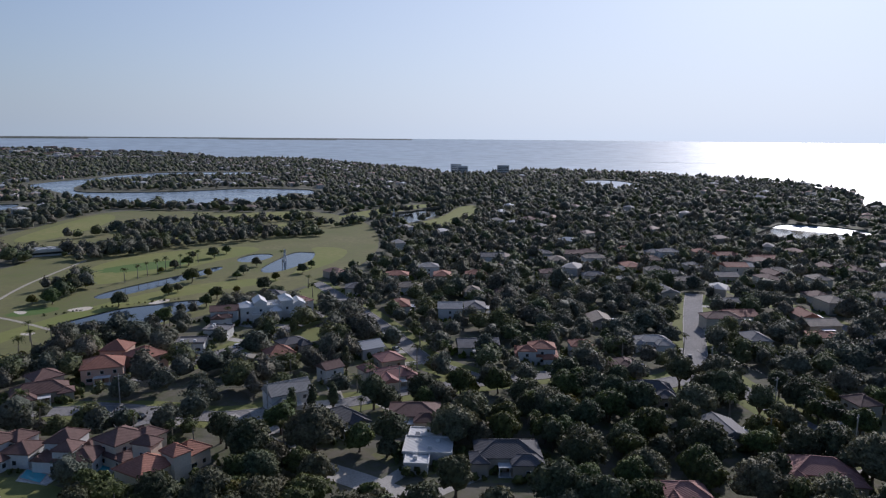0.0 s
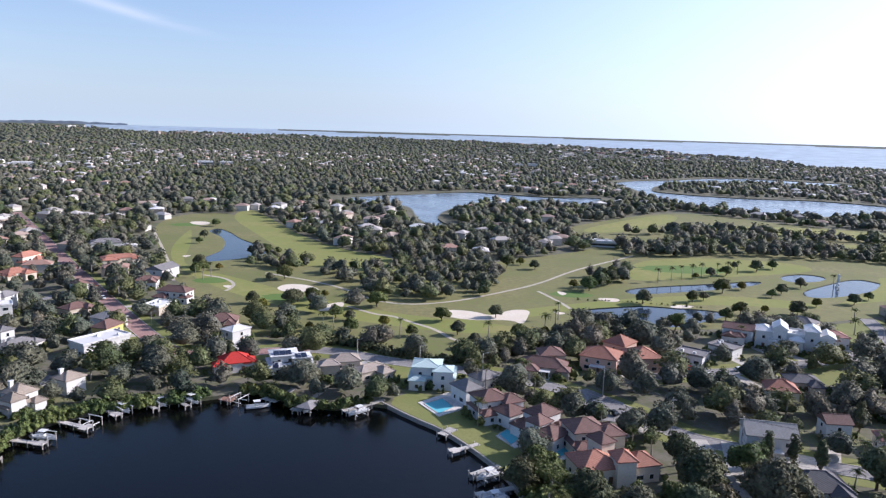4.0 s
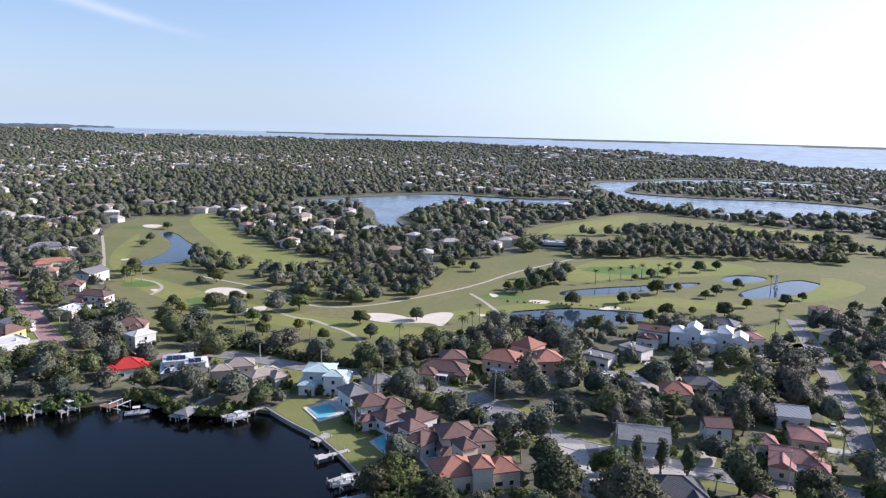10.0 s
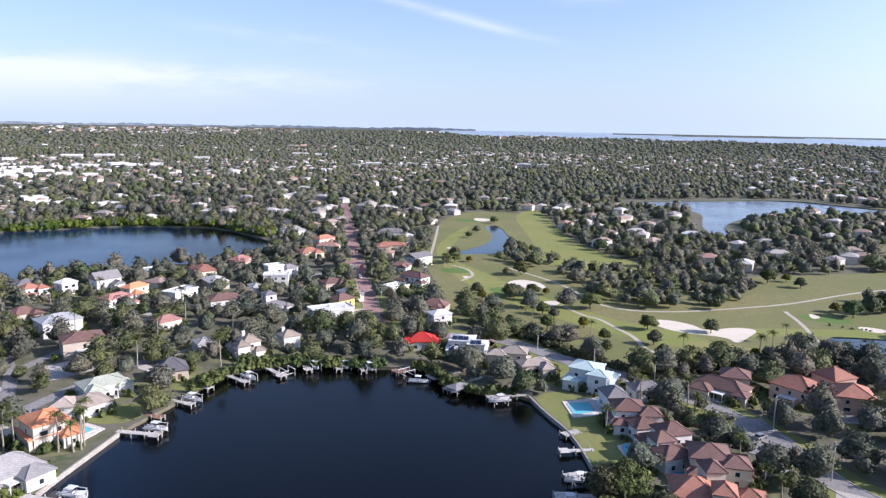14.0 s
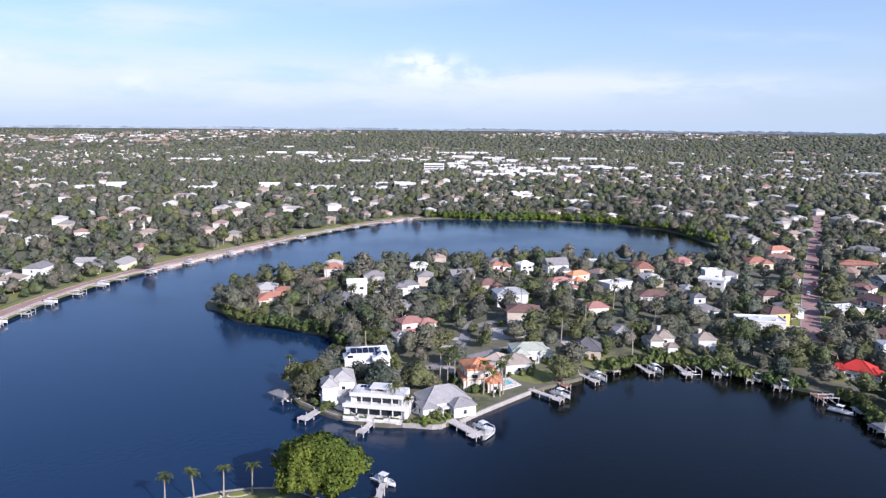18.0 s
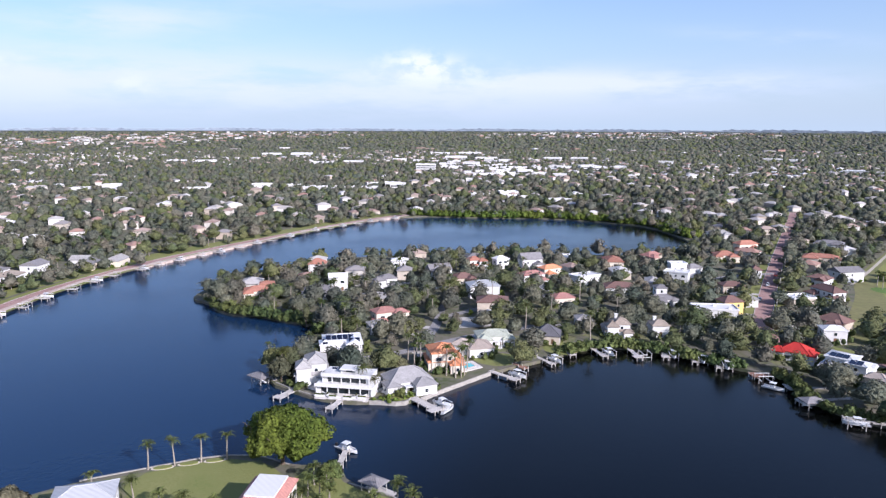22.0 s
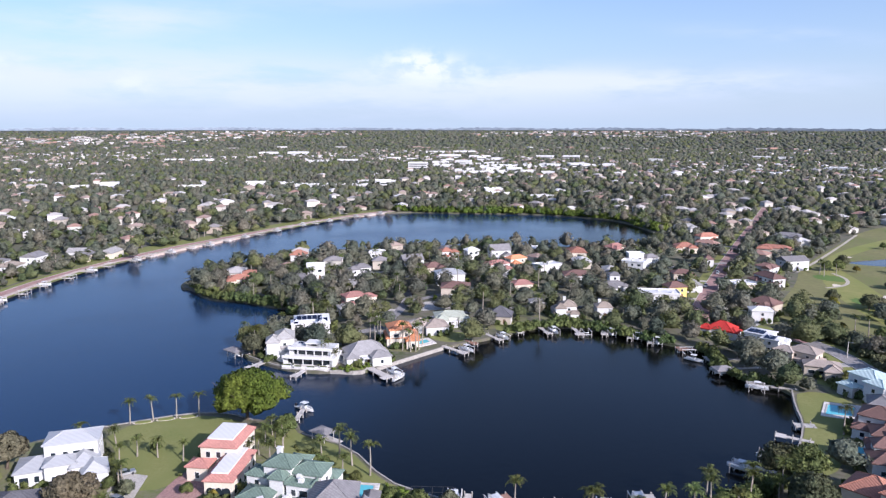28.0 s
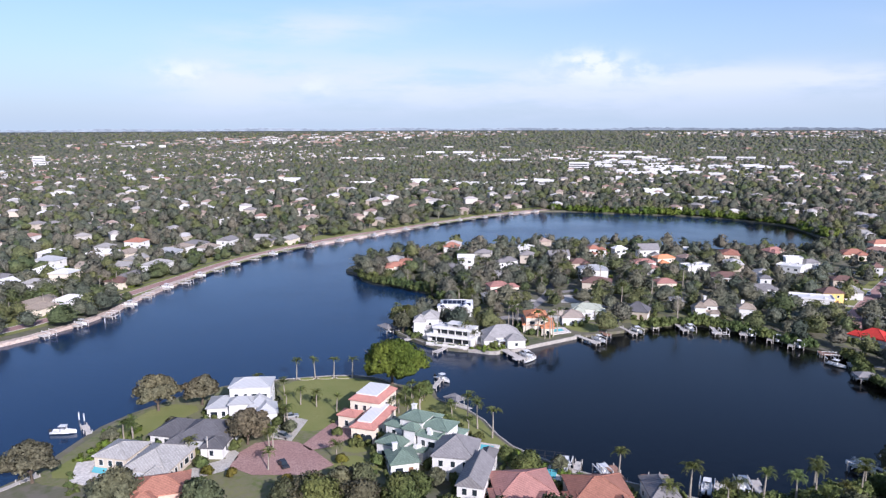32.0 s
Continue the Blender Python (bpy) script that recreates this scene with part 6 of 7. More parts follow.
    return raw_mesh("frond", vs, fs, mat)


FRONDS = [frond_mesh(3.4, M["leaf_palm"]), frond_mesh(3.0, M["leaf_palm"], 0.75), frond_mesh(3.2, M["leaf_palm"], 0.3)]


def palm_trunk(h):
    vs, fs = [], []
    last = (0, 0, -0.2)
    for k in range(1, 7):
        p = (0.25 * math.sin(k * 0.35), 0.1 * k * k / 12, h * k / 6)
        cone(vs, fs, last, p, 0.34 - 0.028 * k, 0.31 - 0.028 * k, 7)
        last = p
    return raw_mesh("trunk", vs, fs, M["palm_bark"]), last


PALM_TRUNKS = [palm_trunk(h) for h in (6.0, 8.5, 11.0)]


def joined_crown(seed, short=1.0):
    rng = random.Random(seed)
    vs, fs = [], []
    for k in range(15):
        me = FRONDS[k % 3]
        m = pose(0, 0, 0, 0, rng.uniform(-38, 22), k * 137.5) @ Matrix.Scale(short * rng.uniform(0.85, 1.1), 4)
        n = len(vs)
        vs += [tuple(m @ v.co) for v in me.vertices]
        fs += [tuple(n + i for i in p.vertices) for p in me.polygons]
    return raw_mesh("crown", vs, fs, M["leaf_palm"])


PALM_CROWNS = [joined_crown(5), joined_crown(6), joined_crown(7, 0.85)]


def palm(x, y, size, seed, label, split=False, scale=1.0, zb=None):
    rng = random.Random(seed)
    p = new("palm_tree")
    p.matrix_basis = pose(x, y, GROUND if zb is None else zb, 0, 0, rng.uniform(0, 360)) @ Matrix.Scale(scale, 4)
    me, top = PALM_TRUNKS[size]
    hang("trunk", me, None, p)
    if split:
        for k in range(14):
            hang("frond", FRONDS[k % 3], None, p, at=pose(*top, 0, rng.uniform(-36, 20), k * 137.5) @ Matrix.Scale(rng.uniform(0.85, 1.1), 4))
    else:
        hang("crown", PALM_CROWNS[seed % 3], None, p, at=pose(*top))
    return tagged(p, label, "palm tree", "palms of the neighbourhood")


NEAR_PALMS = [(-97, 16, 1), (-96.5, 22.5, 1), (-95.5, 29, 1), (-94, 35.5, 1), (-90, 3, 0), (-49, 66.5, 1), (-43, 68, 1), (-36, 70.5, 1), (-39, 64, 0), (-73, 17, 0), (-70, 22, 0), (-60, 13, 0),
              (-66, 55, 0), (-63, 52, 0), (-58, 53, 0), (-55, 49, 0), (-71, 53, 0), (-30, 8, 0), (-56, -30, 0), (-58, -33, 0), (-60, -31, 0), (-42, -13, 0), (-42, 8, 0), (-4, 94, 1), (10, 118, 0), (11, 138, 1), (14, 150, 1),
              (-146, 113, 2), (-124, 121, 2), (-125.5, 123, 2), (-124.5, 119, 1), (-141, 110, 1), (-126, 85, 1), (-122, 88, 0), (-176, 64, 0), (0, 203, 1),
              (-82, 12, 0), (-70, 12.5, 0), (-57, 12, 0), (-66, 50, 0), (-61, 54, 0), (-68, 56, 0), (-57, 44, 0), (-60, 47, 0), (-51, 62, 0), (-40, 59, 0), (-65, 28, 0), (-31, 26, 0), (-42, 9, 0), (-160, 67, 0), (-168, 68, 0), (-139, 112, 2), (-147, 110, 2), (-131, 127, 2), (-128, 117, 2)]
for i, (x, y, s) in enumerate(NEAR_PALMS):
    palm(x, y, s, 100 + i, "tall royal palm beside the water" if s else "bushy palm in a garden", s > 0 or i < 27, (0.8 if i < 4 else 0.92) if s else 0.8)

rngp = np.random.default_rng(8)
for i in range(44):
    a, k = i * 2.39996, math.sqrt((i + 0.5) / 44)
    x, y = -235 + 100 * k * math.cos(a), 165 + 95 * k * math.sin(a)
    if not blocked(np.array([x]), np.array([y]), 1.2)[0]:
        palm(x, y, 1 + (i % 3 == 0), 700 + i, "slim palm rising over the peninsula gardens", False, 0.9 + 0.02 * (i % 9))
MORE_PALMS = [(9, 106), (13, 113), (15, 121), (17, 128), (15, 135), (18, 141), (16, 147), (19, 153), (21, 118), (22, 133), (16, 158), (20, 160), (11, 100), (-150, 63), (-171, 78), (-196, 104), (-200, 107), (-204, 111), (-207, 104), (-188, 104), (-192, 98), (-210, 112), (-247, 100), (-252, 104), (-290, 88), (-268, 118), (-270, 130), (-238, 140), (-225, 150), (-228, 155), (-120, 232), (-133, 232), (-110, 235), (-104, 230),
              (1, 236), (4, 232), (18, 238), (21, 233), (14, 225), (37, 200), (44, 190), (48, 185), (66, 320), (72, 316), (49, 317), (54, 314), (35, 312), (40, 311), (80, 312), (98, 314), (118, 296), (150, 287), (148, 292), (155, 290), (176, 280), (180, 318), (192, 340),
              (74, 176), (70, 172), (67, 168), (108, 186), (112, 184), (100, 216), (140, 190), (150, 185), (155, 190), (160, 210), (128, 180), (95, 168), (122, 120), (130, 128), (160, 130), (188, 135), (205, 140), (232, 128), (240, 110), (180, 86), (170, 70), (214, 70)]
for i, (x, y) in enumerate(MORE_PALMS):
    palm(x, y, int(rngp.integers(0, 2)), i, "green palm between the houses", False, float(rngp.uniform(0.85, 1.1)))

# palms along the promenade street and its gardens
for i in range(46):
    k = (i + 0.5) / 46 * (len(verge) - 1)
    j = int(k)
    x, y = (verge[j][0] + (verge[min(j + 1, len(verge) - 1)][0] - verge[j][0]) * (k - j), verge[j][1] + (verge[min(j + 1, len(verge) - 1)][1] - verge[j][1]) * (k - j))
    palm(x + float(rngp.uniform(-9, 3)), y + float(rngp.uniform(-7, 3)), int(rngp.integers(0, 2)), 500 + i, "green palm along the promenade", False, float(rngp.uniform(0.75, 1.05)))

# golf course trees, each with a long shadow on the grass
GOLF_TREES = [(-92, 352), (-86, 350), (-80, 356), (-74, 362), (-88, 345), (-62, 322), (-55, 318), (-45, 345), (-38, 310), (14, 331), (-25, 296), (-5, 300), (-12, 322), (-70, 300), (-80, 305), (-52, 300), (-140, 470), (-134, 478), (-130, 470), (-145, 480), (-128, 485), (-125, 462),
              (-158, 420), (-150, 425), (-165, 432), (-160, 412), (-112, 398), (-105, 405), (-100, 335), (-108, 345), (-20, 280), (2, 282), (22, 296), (34, 303), (95, 368), (124, 375), (132, 380), (72, 396), (64, 402), (80, 408), (86, 412), (92, 430), (95, 438), (98, 426), (90, 420), (88, 432), (84, 425),
              (150, 400), (165, 410), (185, 402), (175, 392), (205, 420), (140, 350), (155, 356), (170, 352), (128, 338), (112, 332), (96, 316), (190, 372), (215, 380), (230, 392), (160, 446), (172, 452), (148, 440), (200, 470), (215, 480), (188, 478), (30, 460), (40, 470), (48, 455), (-195, 520), (-200, 545), (-212, 610), (-218, 625)]
for i, (x, y) in enumerate(GOLF_TREES):
    plant(OAKS[(3, 5, 4, 7, 1)[i % 5]], x, y, i * 67 % 360, 0.62 + 0.37 * ((i * 37 % 10) / 10), "single shade tree on the golf course grass", group="trees of the golf course")
for i, (x, y) in enumerate([(-64, 300), (-60, 303), (-30, 292), (20, 286), (8, 291), (44, 330), (120, 425), (130, 431), (138, 436), (146, 440), (154, 446), (165, 449), (174, 455), (182, 458), (225, 420), (-150, 396), (-156, 400), (-148, 404)]):
    palm(x, y, 1, 300 + i, "slim palm on the golf course", False, 0.9)

# neighbourhood trees: the nearer ones singly, the rest as woods
rng = np.random.default_rng(21)
tx, ty = jittered(-600, 620, -130, 640, 8.2, rng, 0.12)
open_west = (tx < -330) & (rng.random(len(tx)) < 0.25)
tx, ty = tx[~open_west], ty[~open_west]
ok = ~blocked(tx, ty, 2.4) & in_view(tx, ty) & clear_of_houses(tx, ty, 8.6) & (rng.random(len(tx)) < 0.55 + 0.75 * thick(tx, ty))
for x0, y0, *_ in NEAR_PALMS[:16]:
    ok &= np.hypot(tx - x0, ty - y0) > 4.5
ok &= np.hypot(tx + 85.5, ty - 48.5) > 15
# the gardens of the near point are planted by hand
ok &= ~((tx < -13) & (tx > -104) & (ty > -62) & (ty < 64)) & ~((tx > -4) & (tx < 24) & (ty > 96) & (ty < 162))
ok &= np.hypot(tx + 89, ty - 241) > 10
tx, ty = tx[ok], ty[ok]
dist = np.hypot(tx - CENTRE[0], ty - CENTRE[1])
order = np.argsort(dist)
shore = np.min([near_line(HOLES[0] + HOLES[0][:1], tx, ty)], axis=0)
SINGLE = 205
kept = [i for i in order if dist[i] > 60 and not (shore[i] < 4 and rng.random() < 0.4)]
for n, i in enumerate(kept[:SINGLE]):
    k = int(rng.integers(0, 8))
    if k == 7 and rng.random() < 0.5:
        k = 3
    plant(OAKS[k], tx[i], ty[i], float(rng.uniform(0, 360)), float(rng.uniform(0.82, 1.3)), TREE_SAYS[k])
for i, (x, y) in enumerate([(79, 182), (85, 180), (91, 177), (-212, 88), (-90, 250), (118, 206)]):
    plant(PINES[i % 2], x, y, i * 50, 0.85, "tall dark conical cypress", "tree")
for i, (x, y, k, s) in enumerate([(-36, -50, 10, 1.15), (-78, -27, 10, 1.25), (-80, -14, 11, 1.25), (-47, 2, 10, 1.1), (-56, -36, 11, 0.55), (-18, -26, 2, 1.0), (-14, -5, 5, 0.8), (-21, 13, 7, 0.5), (-15, 27, 11, 0.8), (-26, 36, 3, 0.45), (-9, 40, 11, 0.8),
                                  (-12, 49, 5, 0.7), (-4, 30, 2, 0.8), (-29, 27, 7, 0.5), (-46, 27, 3, 0.4), (-42, 33, 7, 0.4), (-147, 62, 5, 1.2), (-152, 66, 6, 1.0), (-74, 22, 4, 0.3), (-39, 31, 4, 0.28), (-155, 68, 5, 1.0), (-138, 103, 5, 0.8), (-143, 97, 0, 0.8),
                                  (-70, 57, 3, 0.75), (-52, 14, 5, 0.55), (-57, 10, 3, 0.4), (-30, -7, 7, 0.5), (-34, -9, 3, 0.45), (-28, -1, 7, 0.45), (-24, 44, 3, 0.4), (-20, 70, 3, 0.6), (-13, 82, 5, 0.6), (-34, 66, 3, 0.4), (-61, -20, 5, 0.6), (-27, 60, 3, 0.4)]):
    plant(OAKS[k] if k < 10 else AIRY[k - 10], x, y, i * 40, s, TREE_SAYS[k] if k < 10 else "grey-brown open-crowned oak with thin foliage")


def woods(name, xs, ys, per, leaf, w, h, mat, label, seed, groundz=GROUND, level=3, n_clump=14, lump=0.17, spread=(0.55, 0.85)):
    """Many crowns in one mesh: each a heap of clumps with some leaf sprays on it."""
    rng = np.random.default_rng(seed)
    kinds, count = 12, len(xs)
    shells, sprays, soft = [], [], []
    for _ in range(kinds):
        cs, rs = clumps(rng, 1.0, 1.0, 0.1, n_clump, lump)
        v, f, n = crown_shell(rng, cs, rs * (0.8 if per > 20 else 0.95), level, 0.06)
        shells.append(v)
        q, qn = leaf_sprays(rng, cs, rs, per, leaf) if per else (np.zeros((0, 4, 3)), np.zeros((0, 4, 3)))
        sprays.append(q.reshape(-1, 3))
        soft.append(np.concatenate([n, qn.reshape(-1, 3)]))
    nv, nq = len(shells[0]), per * 4
    pick = rng.integers(0, kinds, count)
    pts = np.concatenate([np.stack(shells), np.stack(sprays)], 1)[pick]
    nrm = np.stack(soft)[pick]
    sc = spread[0] + spread[1] * rng.random(count) ** 1.4
    turn = rng.uniform(0, math.tau, count)
    c, s = np.cos(turn)[:, None], np.sin(turn)[:, None]
    out, on = np.empty_like(pts), np.empty_like(nrm)
    wide, tall = (w * sc)[:, None], (h * sc ** 0.7 * rng.uniform(0.8, 1.2, count))[:, None]
    out[..., 0] = (pts[..., 0] * c - pts[..., 1] * s) * wide + np.asarray(xs)[:, None]
    out[..., 1] = (pts[..., 0] * s + pts[..., 1] * c) * wide + np.asarray(ys)[:, None]
    out[..., 2] = pts[..., 2] * tall + (groundz if np.isscalar(groundz) else np.asarray(groundz).reshape(-1, 1))
    on[..., 0], on[..., 1], on[..., 2] = nrm[..., 0] * c - nrm[..., 1] * s, nrm[..., 0] * s + nrm[..., 1] * c, nrm[..., 2]
    first = (np.arange(count) * (nv + nq))[:, None, None]
    tris = (f[None] + first).reshape(-1, 3)
    quads = (np.arange(nq).reshape(-1, 4)[None] + nv + first).reshape(-1, 4)
    tint = np.repeat(rng.random(count)[:, None], nv + nq, 1) * 0.8
    tint[:, nv:] += np.repeat(rng.random((count, per)), 4, axis=1) * 0.25
    ob = hang(name, foliage_mesh(name, out.reshape(-1, 3), tris, quads, on.reshape(-1, 3), tint.ravel(), mat))
    return tagged(ob, label, "woods", kind="stuff")


def mixed_woods(xs, ys, per, leaf, w, h, label, seed, groundz=None, level=3, n_clump=14, lump=0.17):
    """Woods of three kinds of crowns, all tinted for haze: plain green, olive grey and fresh green."""
    pick = np.random.default_rng(seed + 900).random(len(xs))
    xs, ys = np.asarray(xs), np.asarray(ys)
    for i, (mat, lo, hi, k, word) in enumerate((("leaf_far_hazed", 0, 0.48, 1.0, "green"), ("leaf_olive", 0.48, 0.7, 0.92, "olive-grey"), ("leaf_fresh", 0.7, 1.01, 1.05, "fresh green"))):
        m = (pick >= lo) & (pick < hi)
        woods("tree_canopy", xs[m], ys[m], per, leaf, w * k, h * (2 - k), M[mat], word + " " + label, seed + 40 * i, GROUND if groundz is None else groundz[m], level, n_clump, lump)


rest = np.array(kept[SINGLE:])
close = rest[dist[rest] < 360]
beyond = rest[dist[rest] >= 360]
mixed_woods(tx[close], ty[close], 380, 0.055, 12.5, 9.4, "canopy of oaks between the houses", 2, None, 2, 24, 0.145)
mixed_woods(tx[beyond], ty[beyond], 66, 0.105, 11.2, 8.6, "canopy of dense street trees", 3, None, 2, 16, 0.17)


# ---- the wider suburbs ----
def suburb():
    """All far houses in two joined pieces: walls and hip roofs."""
    wv, wf, rv, rf = [], [], [], []
    for x, y, w, dd, h, rot in FARH:
        c, s = math.cos(radians(float(rot))), math.sin(radians(float(rot)))

        def at(u, v, z):
            return (x + u * c - v * s, y + u * s + v * c, GROUND + z)
        n = len(wv)
        wv += [at(*v) for v in box_verts(-w / 2, w / 2, -dd / 2, dd / 2, 0, h)]
        wf += box_faces(n)[:4]
        n = len(rv)
        a, b, r = w / 2 + 0.6, dd / 2 + 0.6, max(0.5, (w - dd) / 2)
        rv += [at(*v) for v in ((-a, -b, h), (a, -b, h), (a, b, h), (-a, b, h), (-r, 0, h + 2.2), (r, 0, h + 2.2))]
        rf += [(n, n + 1, n + 5, n + 4), (n + 1, n + 2, n + 5), (n + 2, n + 3, n + 4, n + 5), (n + 3, n, n + 4), (n + 3, n + 2, n + 1, n)]
    tagged(hang("house_walls", raw_mesh("house_walls", wv, wf, M["far_wall"])), "pale walls of distant suburban houses", "houses", kind="stuff")
    tagged(hang("house_roofs", raw_mesh("house_roofs", rv, rf, M["far_roof"])), "mixed white, grey and red roofs of distant houses", "houses", kind="stuff")


suburb()
rng = np.random.default_rng(56)
for lo, hi, step, per, leaf, w, h, seed in ((0, 1050, 11.5, 16, 0.17, 12.5, 9.0, 4), (1050, 1750, 12.0, 2, 0.26, 13.0, 9.0, 5), (1750, 2600, 15.5, 0, 0.3, 15.5, 9.5, 6)):
    x, y = jittered(-2600, 1560, -1000, 2600, step, rng, 0.1)
    r = np.hypot(x, y)
    ok = (r >= lo) & (r < hi) & outside(x, y) & in_view(x, y)
    x, y = x[ok], y[ok]
    ok = ~blocked(x, y, 2.0)
    x, y = x[ok], y[ok]
    ok = clear_of_houses(x, y, 10.4) & (rng.random(len(x)) < 0.55 + 0.7 * thick(x * 0.6, y * 0.6))
    for shore_of in (LAKE_N, LAKE_NE):
        ok &= near_line(shore_of + shore_of[:1], x, y) > 15
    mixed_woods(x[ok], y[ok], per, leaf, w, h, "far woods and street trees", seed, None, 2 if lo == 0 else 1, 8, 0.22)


# woods and roofs on the far country, raised with its upward bend
fx, fy = jittered(-4700, 3000, -2400, 4700, 25, rng, 0.1)
fr = np.hypot(fx, fy)
fa = np.degrees(np.arctan2(fx, fy))
wet = np.interp(fa, [-180, -31, -26, 0, 12, 20, 26, 30, 110, 150, 180], [9e3, 9e3, 4150, 3900, 3600, 3250, 2900, 0, 0, 9e3, 9e3])
ok = (fr > 2560) & (fr < 4520) & (fa > -118) & (fa < 30) & (fr < wet + 60 * np.sin(fa * 0.9) - 20)
fx, fy, fr = fx[ok], fy[ok], fr[ok]
fz = 0.6 + 60.0 * np.clip((fr - RIM) / 2150.0, 0, 9) ** 1.35
far_lot = rng.random(len(fx)) < 0.3 * np.maximum(0, thick(fx * 0.06 + 3, fy * 0.05) - 0.5)
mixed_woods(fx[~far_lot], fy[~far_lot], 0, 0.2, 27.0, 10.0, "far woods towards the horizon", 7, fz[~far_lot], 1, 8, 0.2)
hv, hf = [], []
for x, y, zz in zip(fx[far_lot], fy[far_lot], fz[far_lot]):
    w = float(rng.uniform(14, 46))
    m = pose(float(x), float(y), float(zz) - 2, 0, 0, float(rng.choice([0, 60, 90, 30])))
    hf += box_faces(len(hv))[:5]
    hv += [tuple(m @ Vector(v)) for v in box_verts(-w / 2, w / 2, -9, 9, 0, float(rng.uniform(8, 13)))]
tagged(hang("far_buildings", raw_mesh("far_buildings", hv, hf, M["far_roof"])), "pale roofs scattered through the far suburbs", "buildings", kind="stuff")


# commercial blocks beyond the lake
def block_building(x, y, w, dd, h, rot, label):
    b = new("commercial_building")
    b.matrix_basis = pose(x, y, GROUND, 0, 0, rot)
    hang("wall", boxes_mesh("wall", [(-w / 2, w / 2, -dd / 2, dd / 2, 0, h)], M["wall_white"]), None, b)
    hang("roof", roof_mesh("flat", w, dd, 0.8, M["roof_flat_white"]), None, b, at=pose(0, 0, h))
    for s in range(max(1, int(h / 4))):
        hang("window_band", boxes_mesh("window_band", [(-w / 2 + 1, w / 2 - 1, -dd / 2 - 0.06, -dd / 2 + 0.05, 1.2 + 4 * s, 2.8 + 4 * s)], M["glass"]), None, b)
        hang("window_band", boxes_mesh("window_band", [(w / 2 - 0.05, w / 2 + 0.06, -dd / 2 + 1, dd / 2 - 1, 1.2 + 4 * s, 2.8 + 4 * s)], M["glass"]), None, b)
    for i in range(2):
        hang("roof_unit", boxes_mesh("roof_unit", [(-1.5, 1.5, -1.2, 1.2, 0, 1.6)], M["frame"]), None, b, at=pose(-w / 3 + i * w / 3, dd * 0.12 * (i - 1), h + 0.3))
    tagged(b, label, "building", "commercial buildings")


BLOCKS = [(-1166, 573, 44, 24, 15, 60), (-1319, 723, 90, 30, 9, 60), (-1392, 858, 60, 30, 13, 60), (-1127, 784, 110, 34, 7, 64), (-1137, 903, 90, 36, 8, 64), (-1058, 931, 70, 30, 10, 60), (-684, 452, 62, 22, 7, 66), (-655, 470, 40, 20, 6, 66), (-590, 486, 30, 16, 5, 60),
          (-990, 0, 60, 24, 7, 80), (-913, 121, 34, 18, 7, 80), (-932, 235, 70, 20, 7, 75), (-1218, 1225, 40, 26, 10, 50), (-1193, 1600, 100, 40, 8, 45), (-1567, -521, 24, 20, 30, 100), (-1010, 640, 80, 24, 7, 62), (-1050, 700, 70, 26, 8, 62), (-1250, 640, 80, 30, 8, 62), (-860, 330, 60, 18, 6, 70), (-1500, 500, 120, 30, 9, 65), (-1600, 900, 140, 36, 9, 60), (-1700, 200, 110, 30, 9, 75),
          (-1450, 1100, 120, 40, 9, 55), (-900, 560, 70, 20, 6, 62), (-960, 720, 60, 26, 7, 62), (118, 560, 34, 12, 5, -10), (-1900, 1000, 160, 40, 10, 60), (-2000, 500, 150, 40, 10, 70), (-760, 1300, 90, 30, 8, 30), (-500, 1500, 70, 30, 8, 15), (180, 1750, 60, 26, 10, 0), (1180, 1180, 30, 18, 22, -40), (1140, 1120, 30, 18, 20, -40), (1200, 1050, 34, 18, 18, -40)]
rngb = random.Random(9)
halves = []
for x, y, w, dd, h, rot in BLOCKS:
    c, s_ = math.cos(radians(rot)), math.sin(radians(rot))
    for k in ((-1, 1) if w >= 60 else (0,)):
        u, v = k * w * 0.29, k * rngb.uniform(-16, 16)
        halves.append((x + u * c - v * s_, y + u * s_ + v * c, w * (0.46 if k else 1.0) * rngb.uniform(0.75, 1.0), dd * rngb.uniform(0.6, 1.1), h * rngb.uniform(0.75, 1.15), rot + rngb.choice((0, 0, 4, -6))))
for cx, cy, n in ((-1080, 700, 7), (-1250, 820, 6), (-900, 300, 4), (-1500, 700, 5)):
    for _ in range(n):
        halves.append((cx + rngb.uniform(-110, 110), cy + rngb.uniform(-90, 90), rngb.uniform(18, 38), rngb.uniform(12, 22), rngb.uniform(5, 9), rngb.choice((60, 62, 66, -28))))
for b in halves:
    block_building(*b, "long low pale commercial building with a flat roof" if b[4] < 12 else "pale multi-storey block with window bands")


# ---- docks and boats ----
def boat_model():
    """An open motor boat: hull, deck, console, windscreen, T-top, engine."""
    b = new("motor_boat")
    L, W = 7.4, 2.5
    vs, fs = [], []
    n = 9
    for k in range(n):
        t = k / (n - 1)
        half = W / 2 * (1 - max(0, (t - 0.45) / 0.55) ** 2.2) + 0.02
        xx = -L / 2 + L * t
        sheer = 0.85 + 0.35 * t * t
        vs += [(xx, -half, sheer), (xx, -half * 0.82, 0.25), (xx, 0, -0.05 + 0.3 * max(0, t - 0.7)), (xx, half * 0.82, 0.25), (xx, half, sheer), (xx, half * 0.8, sheer), (xx, half * 0.8, 0.45), (xx, -half * 0.8, 0.45), (xx, -half * 0.8, sheer)]
    for k in range(n - 1):
        for j in range(9):
            a, c = k * 9 + j, k * 9 + (j + 1) % 9
            fs.append((a, c, c + 9, a + 9))
